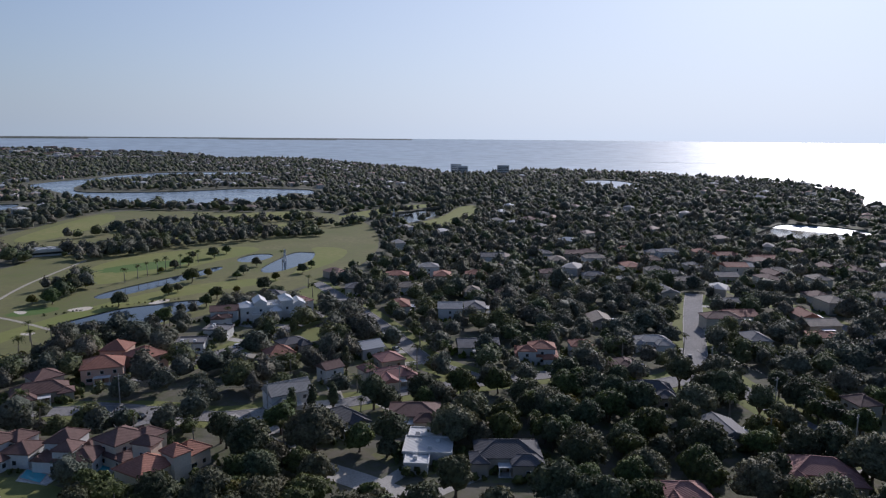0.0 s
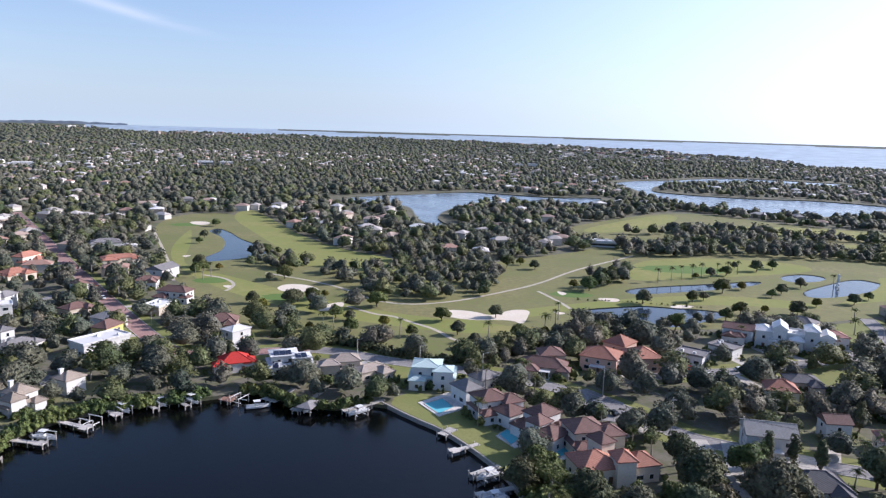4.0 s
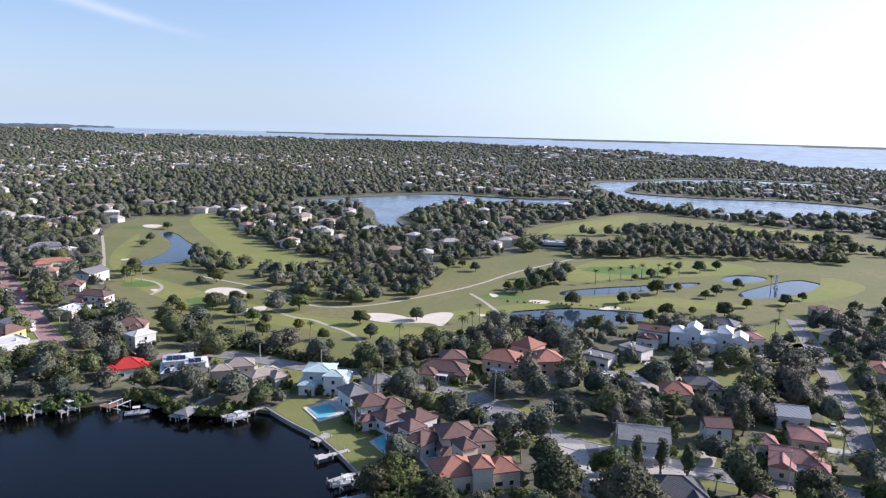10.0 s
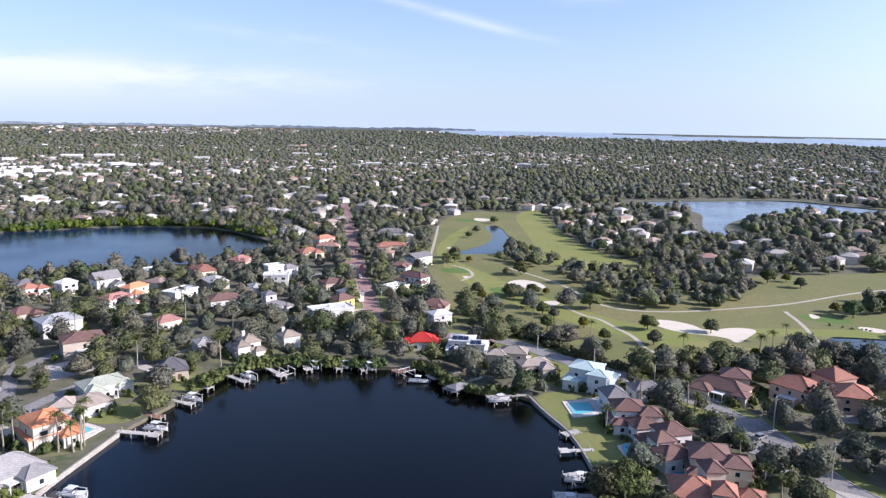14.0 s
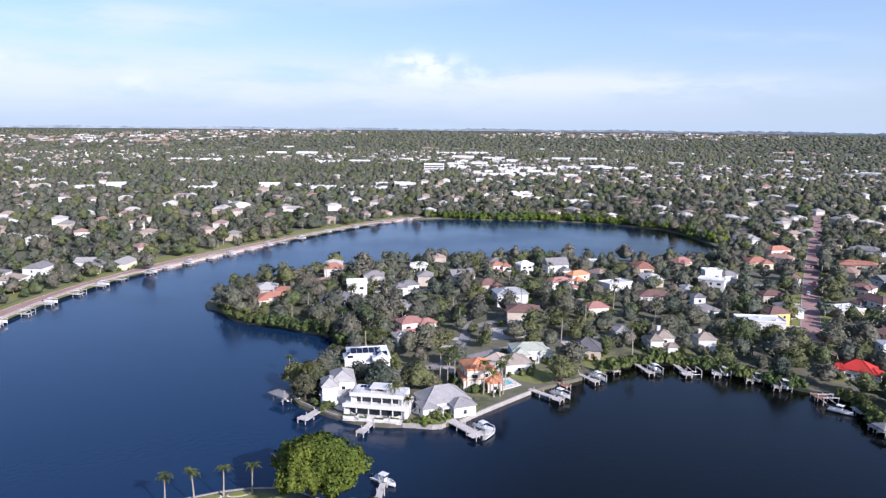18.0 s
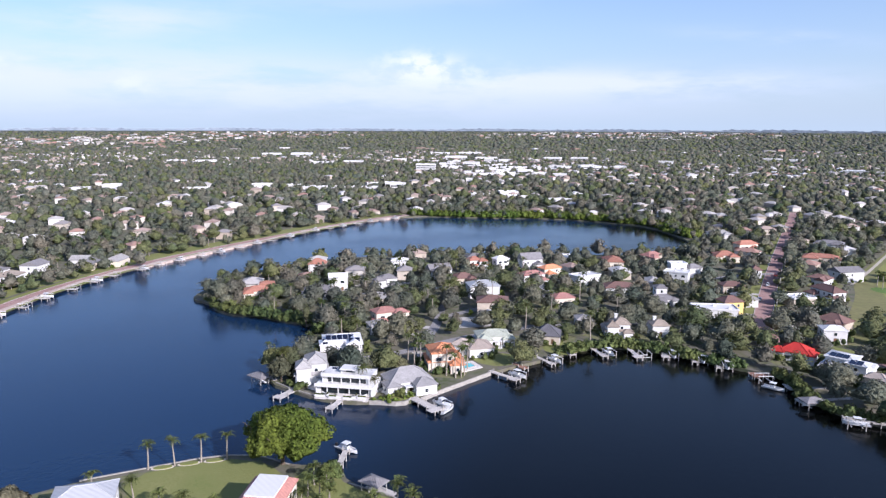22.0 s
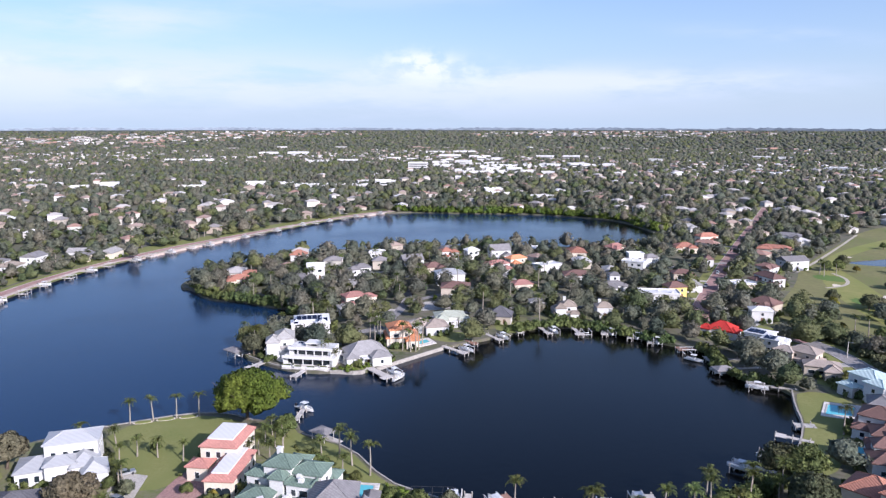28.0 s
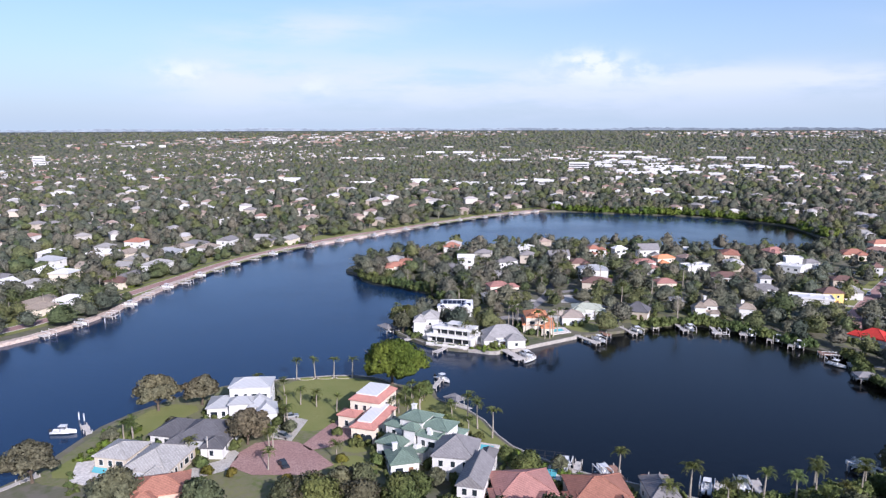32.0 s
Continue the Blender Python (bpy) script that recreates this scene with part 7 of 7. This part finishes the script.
    fs += [tuple(range(9)), tuple(range((n - 1) * 9 + 8, (n - 1) * 9 - 1, -1))]
    hang("hull", raw_mesh("hull", vs, fs, M["boat_white"]), None, b)
    hang("console", boxes_mesh("console", [(-0.6, 0.4, -0.5, 0.5, 0.45, 1.35), (-1.6, -1.1, -0.6, 0.6, 0.45, 1.0)], M["boat_white"]), None, b)
    hang("windscreen", boxes_mesh("windscreen", [(0.2, 0.26, -0.5, 0.5, 1.35, 1.85)], M["glass"]), None, b)
    hang("canopy", boxes_mesh("canopy", [(-1.3, 0.9, -0.95, 0.95, 2.35, 2.45)], M["boat_white"]), None, b)
    hang("canopy_frame", bars_mesh("canopy_frame", [((sx, sy, 0.6), (sx * 0.9, sy, 2.4)) for sx in (-1.0, 0.6) for sy in (-0.7, 0.7)], 0.045, M["metal"]), None, b)
    hang("engine", boxes_mesh("engine", [(-4.3, -3.7, -0.28, 0.28, 0.3, 1.35), (-4.15, -3.85, -0.1, 0.1, -0.5, 0.3)], M["engine"]), None, b)
    return tagged(b, "white open motor boat with a canopy and outboard", "boat", "boats in the bayou")


BOAT = boat_model()
BOAT.matrix_basis = pose(-88, 67, 0.05, 0, 0, 30)
POST = bars_mesh("post", [((0, 0, -2.6), (0, 0, 1.9))], 0.16, M["pile"], 7)
TALL = bars_mesh("lift_post", [((0, 0, -2.6), (0, 0, 3.4))], 0.15, M["pile"], 7)


def dock(a, b, width=2.0, end=0, mat="plank", lift=True, boat=False, roof=False, label="weathered timber dock with piles and a boat lift"):
    """A dock from the shore a to its end b, with boards, beams, piles, a head and perhaps a lift."""
    va, vb = Vector(a), Vector(b)
    L = (vb - va).length
    rot = math.degrees(math.atan2(vb.y - va.y, vb.x - va.x))
    dk = new("dock")
    dk.matrix_basis = pose(a[0], a[1], 0, 0, 0, rot)
    hang("deck", boxes_mesh("deck", [(-1, L, -width / 2, width / 2, 1.18, 1.27)], M[mat]), None, dk)
    for s in (-1, 1):
        hang("beam", boxes_mesh("beam", [(-0.8, L, s * (width / 2 - 0.2) - 0.1, s * (width / 2 - 0.2) + 0.1, 0.95, 1.178)], M["pile"]), None, dk)
    if end:
        hang("platform", boxes_mesh("platform", [(L - 2.8, L, -end / 2, end / 2, 1.275, 1.36)], M[mat]), None, dk)
    for k in range(max(2, int(L / 4)) + 1):
        for s in (-1, 1):
            hang("post", POST, None, dk, at=pose(min(L, k * L / max(2, int(L / 4))), s * (width / 2 + 0.12), 0))
    if lift:
        side = width / 2 + 0.7
        for px in (L - 5.5, L - 0.6):
            for py in (side, side + 3.4):
                hang("lift_post", TALL, None, dk, at=pose(px, py, 0) @ Matrix.Diagonal((1, 1, 0.78, 1)))
        for py in (side, side + 3.4):
            hang("lift_beam", boxes_mesh("lift_beam", [(L - 5.8, L - 0.3, py - 0.09, py + 0.09, 2.55, 2.72)], M["frame"]), None, dk)
        for px in (L - 4.6, L - 1.6):
            hang("cradle_beam", boxes_mesh("cradle_beam", [(px - 0.1, px + 0.1, side, side + 3.4, 0.75, 0.95)], M["frame"]), None, dk)
        if roof:
            hang("canopy", roof_mesh("hip", 7.0, 4.6, 1.1, M["roof_slate_grey"], 0.4), None, dk, "grey hip canopy over the lift", at=pose(L - 3.0, side + 1.7, 2.95))
        if boat:
            copy_thing(BOAT, pose(a[0], a[1], 0, 0, 0, rot) @ pose(L - 3.1, side + 1.7, 1.0))
    return tagged(dk, label, "dock", "docks of the bayou")


dock((-31, 221.5), (-42, 211), 2.0, 5, boat=True, label="pale timber dock with a roofed double boat lift")
dock((-52, 228), (-57.5, 210.5), 1.8, 4, roof=True, boat=True, label="long timber dock with a grey canopied boat lift")
dock((-62, 229), (-68, 218), 1.8, 6, "plank", False, label="wooden L-shaped dock with a broad head")
dock((-77, 228), (-82, 217), 2.6, 5, "redwood", True, label="reddish timber dock with a lift")
dock((-98, 217), (-92, 212), 1.6, 0, boat=True)
dock((-107, 214), (-101, 209), 1.6, 0, boat=True)
dock((-120, 210), (-110, 203), 1.6, 3, boat=True)
dock((-129, 199), (-114, 193.5), 1.8, 4, label="long timber dock with a low lift")
dock((-135, 185), (-121, 182.5), 1.8, 3, boat=True)
dock((-133, 173), (-127.5, 172), 2.2, 3, "plank", False, label="short low timber float")
dock((-133, 158), (-122, 159), 1.6, 3, boat=True)
dock((-129, 146), (-122, 147), 1.6, 3, "redwood", False, label="short reddish timber dock")
dock((-125, 134), (-113, 138), 2.0, 4, boat=True, label="pale dock with a platform and a lifted boat")
dock((-113, 98), (-100, 101), 3.0, 6, "plank", boat=True, label="broad weathered dock with a boat beside it")
dock((-121, 75), (-116, 70), 2.0, 3, "plank", False, label="short timber dock at a round terrace")
dock((-137, 63.5), (-132, 57), 2.6, 4, "plank", False, label="timber dock by a white modern house")
dock((-150, 60), (-156, 57), 1.4, 0, roof=True, boat=True, label="covered boat lift by the shore")
dock((-8, 200), (-11, 196), 3.2, 0, "concrete", False, label="small pale floating platform")
dock((-1, 190), (-8.5, 185), 1.8, 3, "plank", False, label="narrow timber dock with a bench")
dock((4, 177), (-3, 172), 1.8, 0, boat=True, label="timber dock with tall lift posts")
dock((8, 166), (-2, 161), 1.8, 3, boat=True, label="timber dock with a double lift")
dock((-12, 86), (-17, 89), 1.6, 0, boat=True)
dock((-5, 96), (-13, 96), 2.0, 3, "redwood", boat=True)
dock((3, 103), (-6, 105), 2.6, 7, "redwood", False, label="reddish timber dock with a white-edged head")
dock((9, 114), (2, 119), 1.6, 3, boat=True)
dock((12, 124), (2, 128), 1.8, 3, boat=True)
dock((-79, 62), (-86, 66), 1.6, 0, "plank", False, label="short timber dock with steps")
dock((-65, -44), (-71, -47), 1.4, 2, "plank", False, label="short grey dock at a garden")
dock((-33, -57), (-40, -50), 1.8, 3, "plank", False, label="pale dock at the garden edge")
for bx, by, br in ((-70.5, 215, 20), (-101.5, 104.5, 120), (-69, -52, 80)):
    copy_thing(BOAT, pose(bx, by, 0.05, 0, 0, br))

# boathouse by the palms
bh = new("boathouse")
bh.matrix_basis = pose(-62, 65.5, 0, 0, 0, 28) @ Matrix.Diagonal((0.76, 0.76, 0.9, 1))
hang("roof", roof_mesh("hip", 7.2, 5.4, 1.3, M["roof_slate_grey"], 0.5), None, bh, at=pose(0, 0, 4.3))
hang("deck", boxes_mesh("deck", [(-4, 7.2, -3.6, 3.6, 1.2, 1.3)], M["plank"]), None, bh)
for px in (-3.2, 0, 3.2):
    for py in (-2.4, 2.4):
        hang("post", TALL, None, bh, at=pose(px, py, 0.8))
hang("beam", boxes_mesh("beam", [(-3.5, 3.5, s * 2.4 - 0.1, s * 2.4 + 0.1, 3.8, 4.05) for s in (-1, 1)], M["frame"]), None, bh)
tagged(bh, "open boathouse with a grey hip roof over the water", "boathouse")

# docks along the far promenade
prom = smoothed([(-555, 268), (-534, 216), (-502, 165), (-446, 98), (-400, 40), (-370, 4), (-322, -28), (-247, -63), (-203, -76), (-172, -100)], 1, False)
lens = np.cumsum([0] + [math.dist(p, q) for p, q in zip(prom, prom[1:])])
k = 0
s = 8.0
rngd = random.Random(4)
while s < lens[-1] - 4:
    i = int(np.searchsorted(lens, s)) - 1
    i = max(0, min(i, len(prom) - 2))
    f = (s - lens[i]) / (lens[i + 1] - lens[i])
    p, q = Vector(prom[i]), Vector(prom[i + 1])
    c, dvec = p.lerp(q, f), (q - p).normalized()
    out = Vector((-dvec.y, dvec.x))
    e = c + out * rngd.uniform(5.5, 10)
    dock(tuple(c + out * 1.2), tuple(e), 1.8, 3 if k % 3 else 0, "plank", True, k % 2 == 0, False, "pale dock with lift posts along the promenade")
    s += rngd.uniform(15, 23)
    k += 1


# ---- shrubs and hedges along the shore ----
def bushes(name, line, width, step, size, mat, label, seed):
    rng = np.random.default_rng(seed)
    pts = []
    for (ax, ay), (bx, by) in zip(line, line[1:]):
        n = max(1, int(math.dist((ax, ay), (bx, by)) / step))
        for i in range(n):
            for _ in range(max(1, int(width / 1.6))):
                k = (i + rng.random()) / n
                pts.append((ax + (bx - ax) * k + rng.uniform(-width / 2, width / 2), ay + (by - ay) * k + rng.uniform(-width / 2, width / 2)))
    pts = np.array(pts)
    return woods(name, pts[:, 0], pts[:, 1], 40, 0.14, size, size * 0.85, mat, label, seed, GROUND - 0.5, 2, 8, 0.2)


bushes("mangrove_hedge", [(-131, 168), (-134, 180), (-131, 194), (-118, 207), (-101, 214), (-88, 220)], 6, 1.3, 4.2, M["leaf_mid"], "dark green mangrove hedge at the waterline", 31)
bushes("mangrove_hedge", [(-79, 226), (-66, 223), (-57, 215), (-45, 214), (-36, 219)], 5, 1.3, 4.0, M["leaf_mid"], "dense mangrove hedge at the waterline", 32)
bushes("mangrove_hedge", [(-199, 91), (-211, 96), (-221, 86), (-240, 74), (-247, 65), (-262, 58), (-278, 56)], 6, 1.3, 5.5, M["leaf_mid"], "mangrove bushes along the peninsula", 33)
bushes("mangrove_hedge", [(-118, 86), (-114, 91), (-113.5, 97), (-117, 102)], 3, 0.9, 2.2, M["leaf_bright"], "clipped green hedge on the point", 34)
bushes("mangrove_hedge", [(-568, 292), (-522, 350), (-488, 412), (-440, 445), (-398, 459), (-336, 439)], 14, 2.2, 6.5, M["leaf_bright"], "bright green bushes along the lake shore", 35)
bushes("mangrove_hedge", [(10, 112), (15, 128), (15, 146), (12, 162)], 5, 1.2, 4.5, M["leaf_mid"], "dark shrubs at the water's edge", 36)
bushes("hedge", [(-66, 284), (-52, 281), (-30, 269), (-8, 262), (14, 272), (40, 300)], 4, 1.3, 4.6, M["leaf"], "tall dark hedge between street and golf course", 37)
bushes("hedge", [(-90, 7.5), (-73, 10), (-60, 11.5), (-51, 12.5)], 1.8, 0.8, 2.8, M["leaf"], "clipped garden hedge beside the lawn", 38)
bushes("hedge", [(-45, -40), (-60, -37), (-66, -40)], 3, 1.1, 2.6, M["leaf_bright"], "bright garden shrubs", 39)
bushes("hedge", [(-47, -19), (-44, -12), (-43, -5)], 2, 0.9, 2.0, M["leaf_bright"], "low green hedge before the grey-roofed house", 43)
bushes("hedge", [(-38, -42), (-33, -41), (-26, -38), (-24, -33)], 3, 1.0, 2.2, M["leaf_mid"], "green shrubs round the pool terrace", 44)
bushes("hedge", [(-64, -30), (-59, -34), (-52, -38), (-46, -43)], 3, 0.9, 2.2, M["leaf_bright"], "bright shrubs behind the pool house", 45)
bushes("hedge", [(-60, 57), (-52, 62), (-44, 64), (-37, 65)], 2, 1.2, 1.8, M["leaf_mid"], "garden shrubs between lawn and mansion", 46)
bushes("hedge", [(-30, 72), (-22, 76), (-12, 82), (-6, 90)], 3, 1.1, 2.4, M["leaf_bright"], "shrubs above the sea wall", 47)
bushes("hedge", [(-33, 36), (-27, 40), (-22, 36), (-20, 30)], 2, 1.0, 1.8, M["leaf_mid"], "clipped shrubs along the mansion's drive", 48)
bushes("hedge", [(16, 170), (10, 163), (22, 165)], 4, 1.0, 3.2, M["leaf_mid"], "dark clipped garden hedge", 40)
bushes("shrubs", [(45, 310), (75, 314), (110, 312), (140, 322)], 3, 2.0, 2.4, M["leaf"], "dark shrubs along the pond", 41)
bushes("reeds", [(60, 372), (85, 372), (110, 367), (126, 362)], 2, 2.0, 1.6, M["leaf_mid"], "low green reeds at the pond edge", 42)


# ---- flower beds, cars, poles, fountains ----
for i, (x, y) in enumerate([(-96.5, 19.5), (-96, 26), (-95, 32.5)]):
    bed = new("flower_bed")
    bed.matrix_basis = pose(x, y, GROUND + 0.03, 0, 0, 80)
    ring = [(2.9 * math.cos(a / 20 * math.tau), 1.3 * math.sin(a / 20 * math.tau)) for a in range(20)]
    ob = sheet("mulch", [ring], 0.05, M["sand"])
    ob.parent = bed
    ob = sheet("planting", [[(u * 0.8, v * 0.7) for u, v in ring]], 0.3, M["lawn"], 0.25)
    ob.parent = bed
    tagged(bed, "oval flower bed with a sandy rim", "flower bed", "beds under the palms")


def car_model(mat):
    c = new("car")
    vs = [(-2.25, -0.9, 0.35), (2.25, -0.9, 0.35), (2.25, 0.9, 0.35), (-2.25, 0.9, 0.35), (-2.25, -0.88, 0.95), (2.2, -0.85, 0.85), (2.2, 0.85, 0.85), (-2.25, 0.88, 0.95)]
    hang("body", raw_mesh("body", vs, box_faces(), M[mat]), None, c)
    cab = [(-1.9, -0.82, 0.93), (1.0, -0.82, 0.9), (1.0, 0.82, 0.9), (-1.9, 0.82, 0.93), (-1.5, -0.68, 1.5), (0.3, -0.68, 1.5), (0.3, 0.68, 1.5), (-1.5, 0.68, 1.5)]
    hang("glasshouse", raw_mesh("glasshouse", cab, box_faces(), M["glass"]), None, c, "dark car glass")
    hang("roof", boxes_mesh("roof", [(-1.5, 0.3, -0.69, 0.69, 1.49, 1.55)], M[mat]), None, c)
    wheel = bars_mesh("wheel", [((0, -0.12, 0), (0, 0.12, 0))], 0.34, M["engine"], 10)
    for wx in (-1.4, 1.4):
        for wy in (-0.85, 0.85):
            hang("wheel", wheel, None, c, at=pose(wx, wy, 0.34))
    return tagged(c, {"boat_white": "white parked car", "car_dark": "dark parked car", "car_red": "red parked car", "metal": "silver parked car"}[mat] + " at the roadside", "car", "parked cars")


CARS = {}
for i, (x, y, r) in enumerate([(104, 262, 15), (110, 265, 15), (120, 262, 15), (128, 271, 20), (95, 256, 5), (88, 256, 5), (112, 257, 10), (84, 262, 95), (78, 260, 95), (41, 222, 60), (44, 215, 120), (108, 176, -8), (150, 214, 70), (157, 222, 70), (189, 70, 60), (214, 118, 30), (230, 124, 28), (-160, 312, -52), (-183, 345, -52), (-200, 372, -52),
                               (-63, 14, 100), (-49, 12, 45), (-31, 12, 20), (150, 283, 20), (154, 285, 20), (172, 268, 70), (184, 58, 75)]):
    mat = ("boat_white", "car_dark", "metal", "car_red")[(i * 7 + i // 3) % 4]
    m = pose(x, y, GROUND + 0.16, 0, 0, r)
    if mat in CARS:
        copy_thing(CARS[mat], m)
    else:
        CARS[mat] = car_model(mat)
        CARS[mat].matrix_basis = m


def pole(x, y, h, arm):
    p = new("street_lamp" if arm else "utility_pole")
    p.location = (x, y, GROUND)
    hang("pole", bars_mesh("pole", [((0, 0, -0.3), (0, 0, h))], 0.17, M["concrete"], 8), None, p)
    if arm:
        hang("arm", bars_mesh("arm", [((0, 0, h - 0.2), (1.6, 0, h + 0.2))], 0.07, M["metal"], 6), None, p)
        hang("lamp_head", boxes_mesh("lamp_head", [(1.4, 2.1, -0.15, 0.15, h + 0.1, h + 0.28)], M["metal"]), None, p)
    else:
        hang("crossarm", boxes_mesh("crossarm", [(-1.2, 1.2, -0.08, 0.08, h - 0.9, h - 0.7)], M["pile"]), None, p)
    tagged(p, "slim pale street lamp" if arm else "tall pale concrete utility pole", "street lamp" if arm else "pole", "poles along the streets")


POLES = [(75, 190, 11), (59, 203, 11), (116, 173, 11), (44, 230, 11), (180, 50, 12), (196, 78, 12), (214, 108, 12)]
for x, y, h in POLES:
    pole(x, y, h, False)
for x, y in ((-45, 268), (-20, 262), (4, 255), (-140, 300), (-175, 345), (-215, 398), (126, 275), (156, 289), (190, 312), (-40, -8)):
    pole(x, y, 6.5, True)
for (ax, ay, ah), (bx, by, bh_) in ((POLES[0], POLES[1]), (POLES[1], POLES[3]), (POLES[0], POLES[2]), (POLES[4], POLES[5]), (POLES[5], POLES[6])):
    span = new("power_line")
    for off in (-1, 0, 1):
        pts = [Vector((ax + off, ay, GROUND + ah - 0.65)).lerp(Vector((bx + off, by, GROUND + bh_ - 0.65)), t / 8) - Vector((0, 0, 0.8 * math.sin(math.pi * t / 8))) for t in range(9)]
        vs = [(p.x + 0.03 * math.cos(a), p.y + 0.03 * math.cos(a), p.z + 0.03 * math.sin(a)) for p in pts for a in (0.5, 2.6, 4.7)]
        hang("wire", raw_mesh("wire", vs, [(3 * k + c, 3 * k + (c + 1) % 3, 3 * k + 3 + (c + 1) % 3, 3 * k + 3 + c) for k in range(8) for c in range(3)], M["engine"]), None, span)
    tagged(span, "thin sagging power lines between poles", "cable", "power lines")

rngf = np.random.default_rng(2)
for x, y, h in ((232, 428, 9.0), (470, 585, 9.0)):
    n = 260
    t = rngf.random(n)
    rad = 0.25 + 1.1 * (1 - t) ** 2
    a = rngf.uniform(0, math.tau, n)
    c = np.stack([x + np.cos(a) * rad, y + np.sin(a) * rad, h * t ** 0.8], 1)
    u, v = rngf.normal(scale=0.16, size=(n, 3)), rngf.normal(scale=0.22, size=(n, 3))
    tagged(hang("fountain", quads_mesh("fountain", np.stack([c - u - v, c + u - v, c + u + v, c - u + v], 1), M["spray"])), "white water jet of a pond fountain", "fountain", kind="stuff")


# ---- planting round the houses ----
hp = []
rngs = np.random.default_rng(12)
for _, _, _, blocks in HOUSES:
    for bx, by, rot, w, dd, *_ in blocks:
        m = pose(bx, by, 0, 0, 0, rot)
        for _ in range(int((w + dd) * 0.9)):
            if rngs.random() < 0.5:
                u, v = rngs.uniform(-w / 2, w / 2), rngs.choice([-1, 1]) * (dd / 2 + rngs.uniform(0.9, 3.2))
            else:
                u, v = rngs.choice([-1, 1]) * (w / 2 + rngs.uniform(0.9, 3.0)), rngs.uniform(-dd / 2, dd / 2)
            q = m @ Vector((u, v, 0))
            hp.append((q.x, q.y))
hp = np.array(hp)
free = np.ones(len(hp), bool)
for _, _, _, blocks in HOUSES:
    for bx, by, rot, w, dd, *_ in blocks:
        c, s_ = math.cos(radians(rot)), math.sin(radians(rot))
        u, v = (hp[:, 0] - bx) * c + (hp[:, 1] - by) * s_, -(hp[:, 0] - bx) * s_ + (hp[:, 1] - by) * c
        free &= ~((abs(u) < w / 2 + 0.6) & (abs(v) < dd / 2 + 0.6))
for _, _, area in POOLS:
    free &= ~inside(area, hp[:, 0], hp[:, 1])
for _, area in COURTS:
    free &= ~inside(area, hp[:, 0], hp[:, 1])
for kind, width, line in STREETS:
    free &= near_line(line, hp[:, 0], hp[:, 1]) > width / 2 + 1
free &= np.hypot(hp[:, 0] + 128, hp[:, 1] - 82) > 15
free &= ~inside(HOLES[0], hp[:, 0], hp[:, 1])
hp = hp[free]
half = len(hp) // 2
woods("garden_shrubs", hp[:half, 0], hp[:half, 1], 16, 0.2, 2.8, 2.6, M["leaf_mid"], "green garden shrubs round the houses", 61, GROUND, 2, 6, 0.24)
woods("garden_shrubs", hp[half:, 0], hp[half:, 1], 16, 0.2, 2.4, 2.2, M["leaf_bright"], "bright garden shrubs round the houses", 62, GROUND, 2, 6, 0.24)


# ---- pool enclosure, channel markers ----
cage = new("pool_enclosure")
cage.matrix_basis = pose(-13.4, 77.5, GROUND, 0, 0, 62)
for gx in range(5):
    hang("frame_bar", bars_mesh("frame_bar", [((-5 + 2.5 * gx, -4.5, 0), (-5 + 2.5 * gx, -4.5, 3.0)), ((-5 + 2.5 * gx, -4.5, 3.0), (-5 + 2.5 * gx, 4.5, 3.9)), ((-5 + 2.5 * gx, 4.5, 3.9), (-5 + 2.5 * gx, 4.5, 0))], 0.07, M["engine"]), None, cage)
for gy in range(5):
    u = gy / 4
    hang("purlin", bars_mesh("purlin", [((-5, -4.5 + 9 * u, 3.0 + 0.9 * u), (5, -4.5 + 9 * u, 3.0 + 0.9 * u))], 0.05, M["engine"]), None, cage)
hang("pool_water", boxes_mesh("pool_water", [(-3.6, 3.6, -2.4, 2.4, 0.12, 0.2)], M["pool"]), None, cage, "dark pool under the screen")
hang("floor_slab", boxes_mesh("floor_slab", [(-5, 5, -4.5, 4.5, 0.0, 0.1)], M["paving"]), None, cage)
tagged(cage, "dark screened pool enclosure with thin bars", "enclosure")
for x, y in ((-77.7, -48.7), (-69.8, -51.4), (-195.7, -70.1), (-79, -50.5)):
    mk = new("channel_marker")
    mk.location = (x, y, 0)
    hang("pile", bars_mesh("pile", [((0, 0, -2.5), (0, 0, 2.2))], 0.18, M["boat_white"], 8), None, mk)
    hang("cap", bars_mesh("cap", [((0, 0, 2.2), (0, 0, 2.45))], 0.24, M["metal"], 8), None, mk)
    tagged(mk, "white channel marker pile standing in water", "marker", "channel markers")
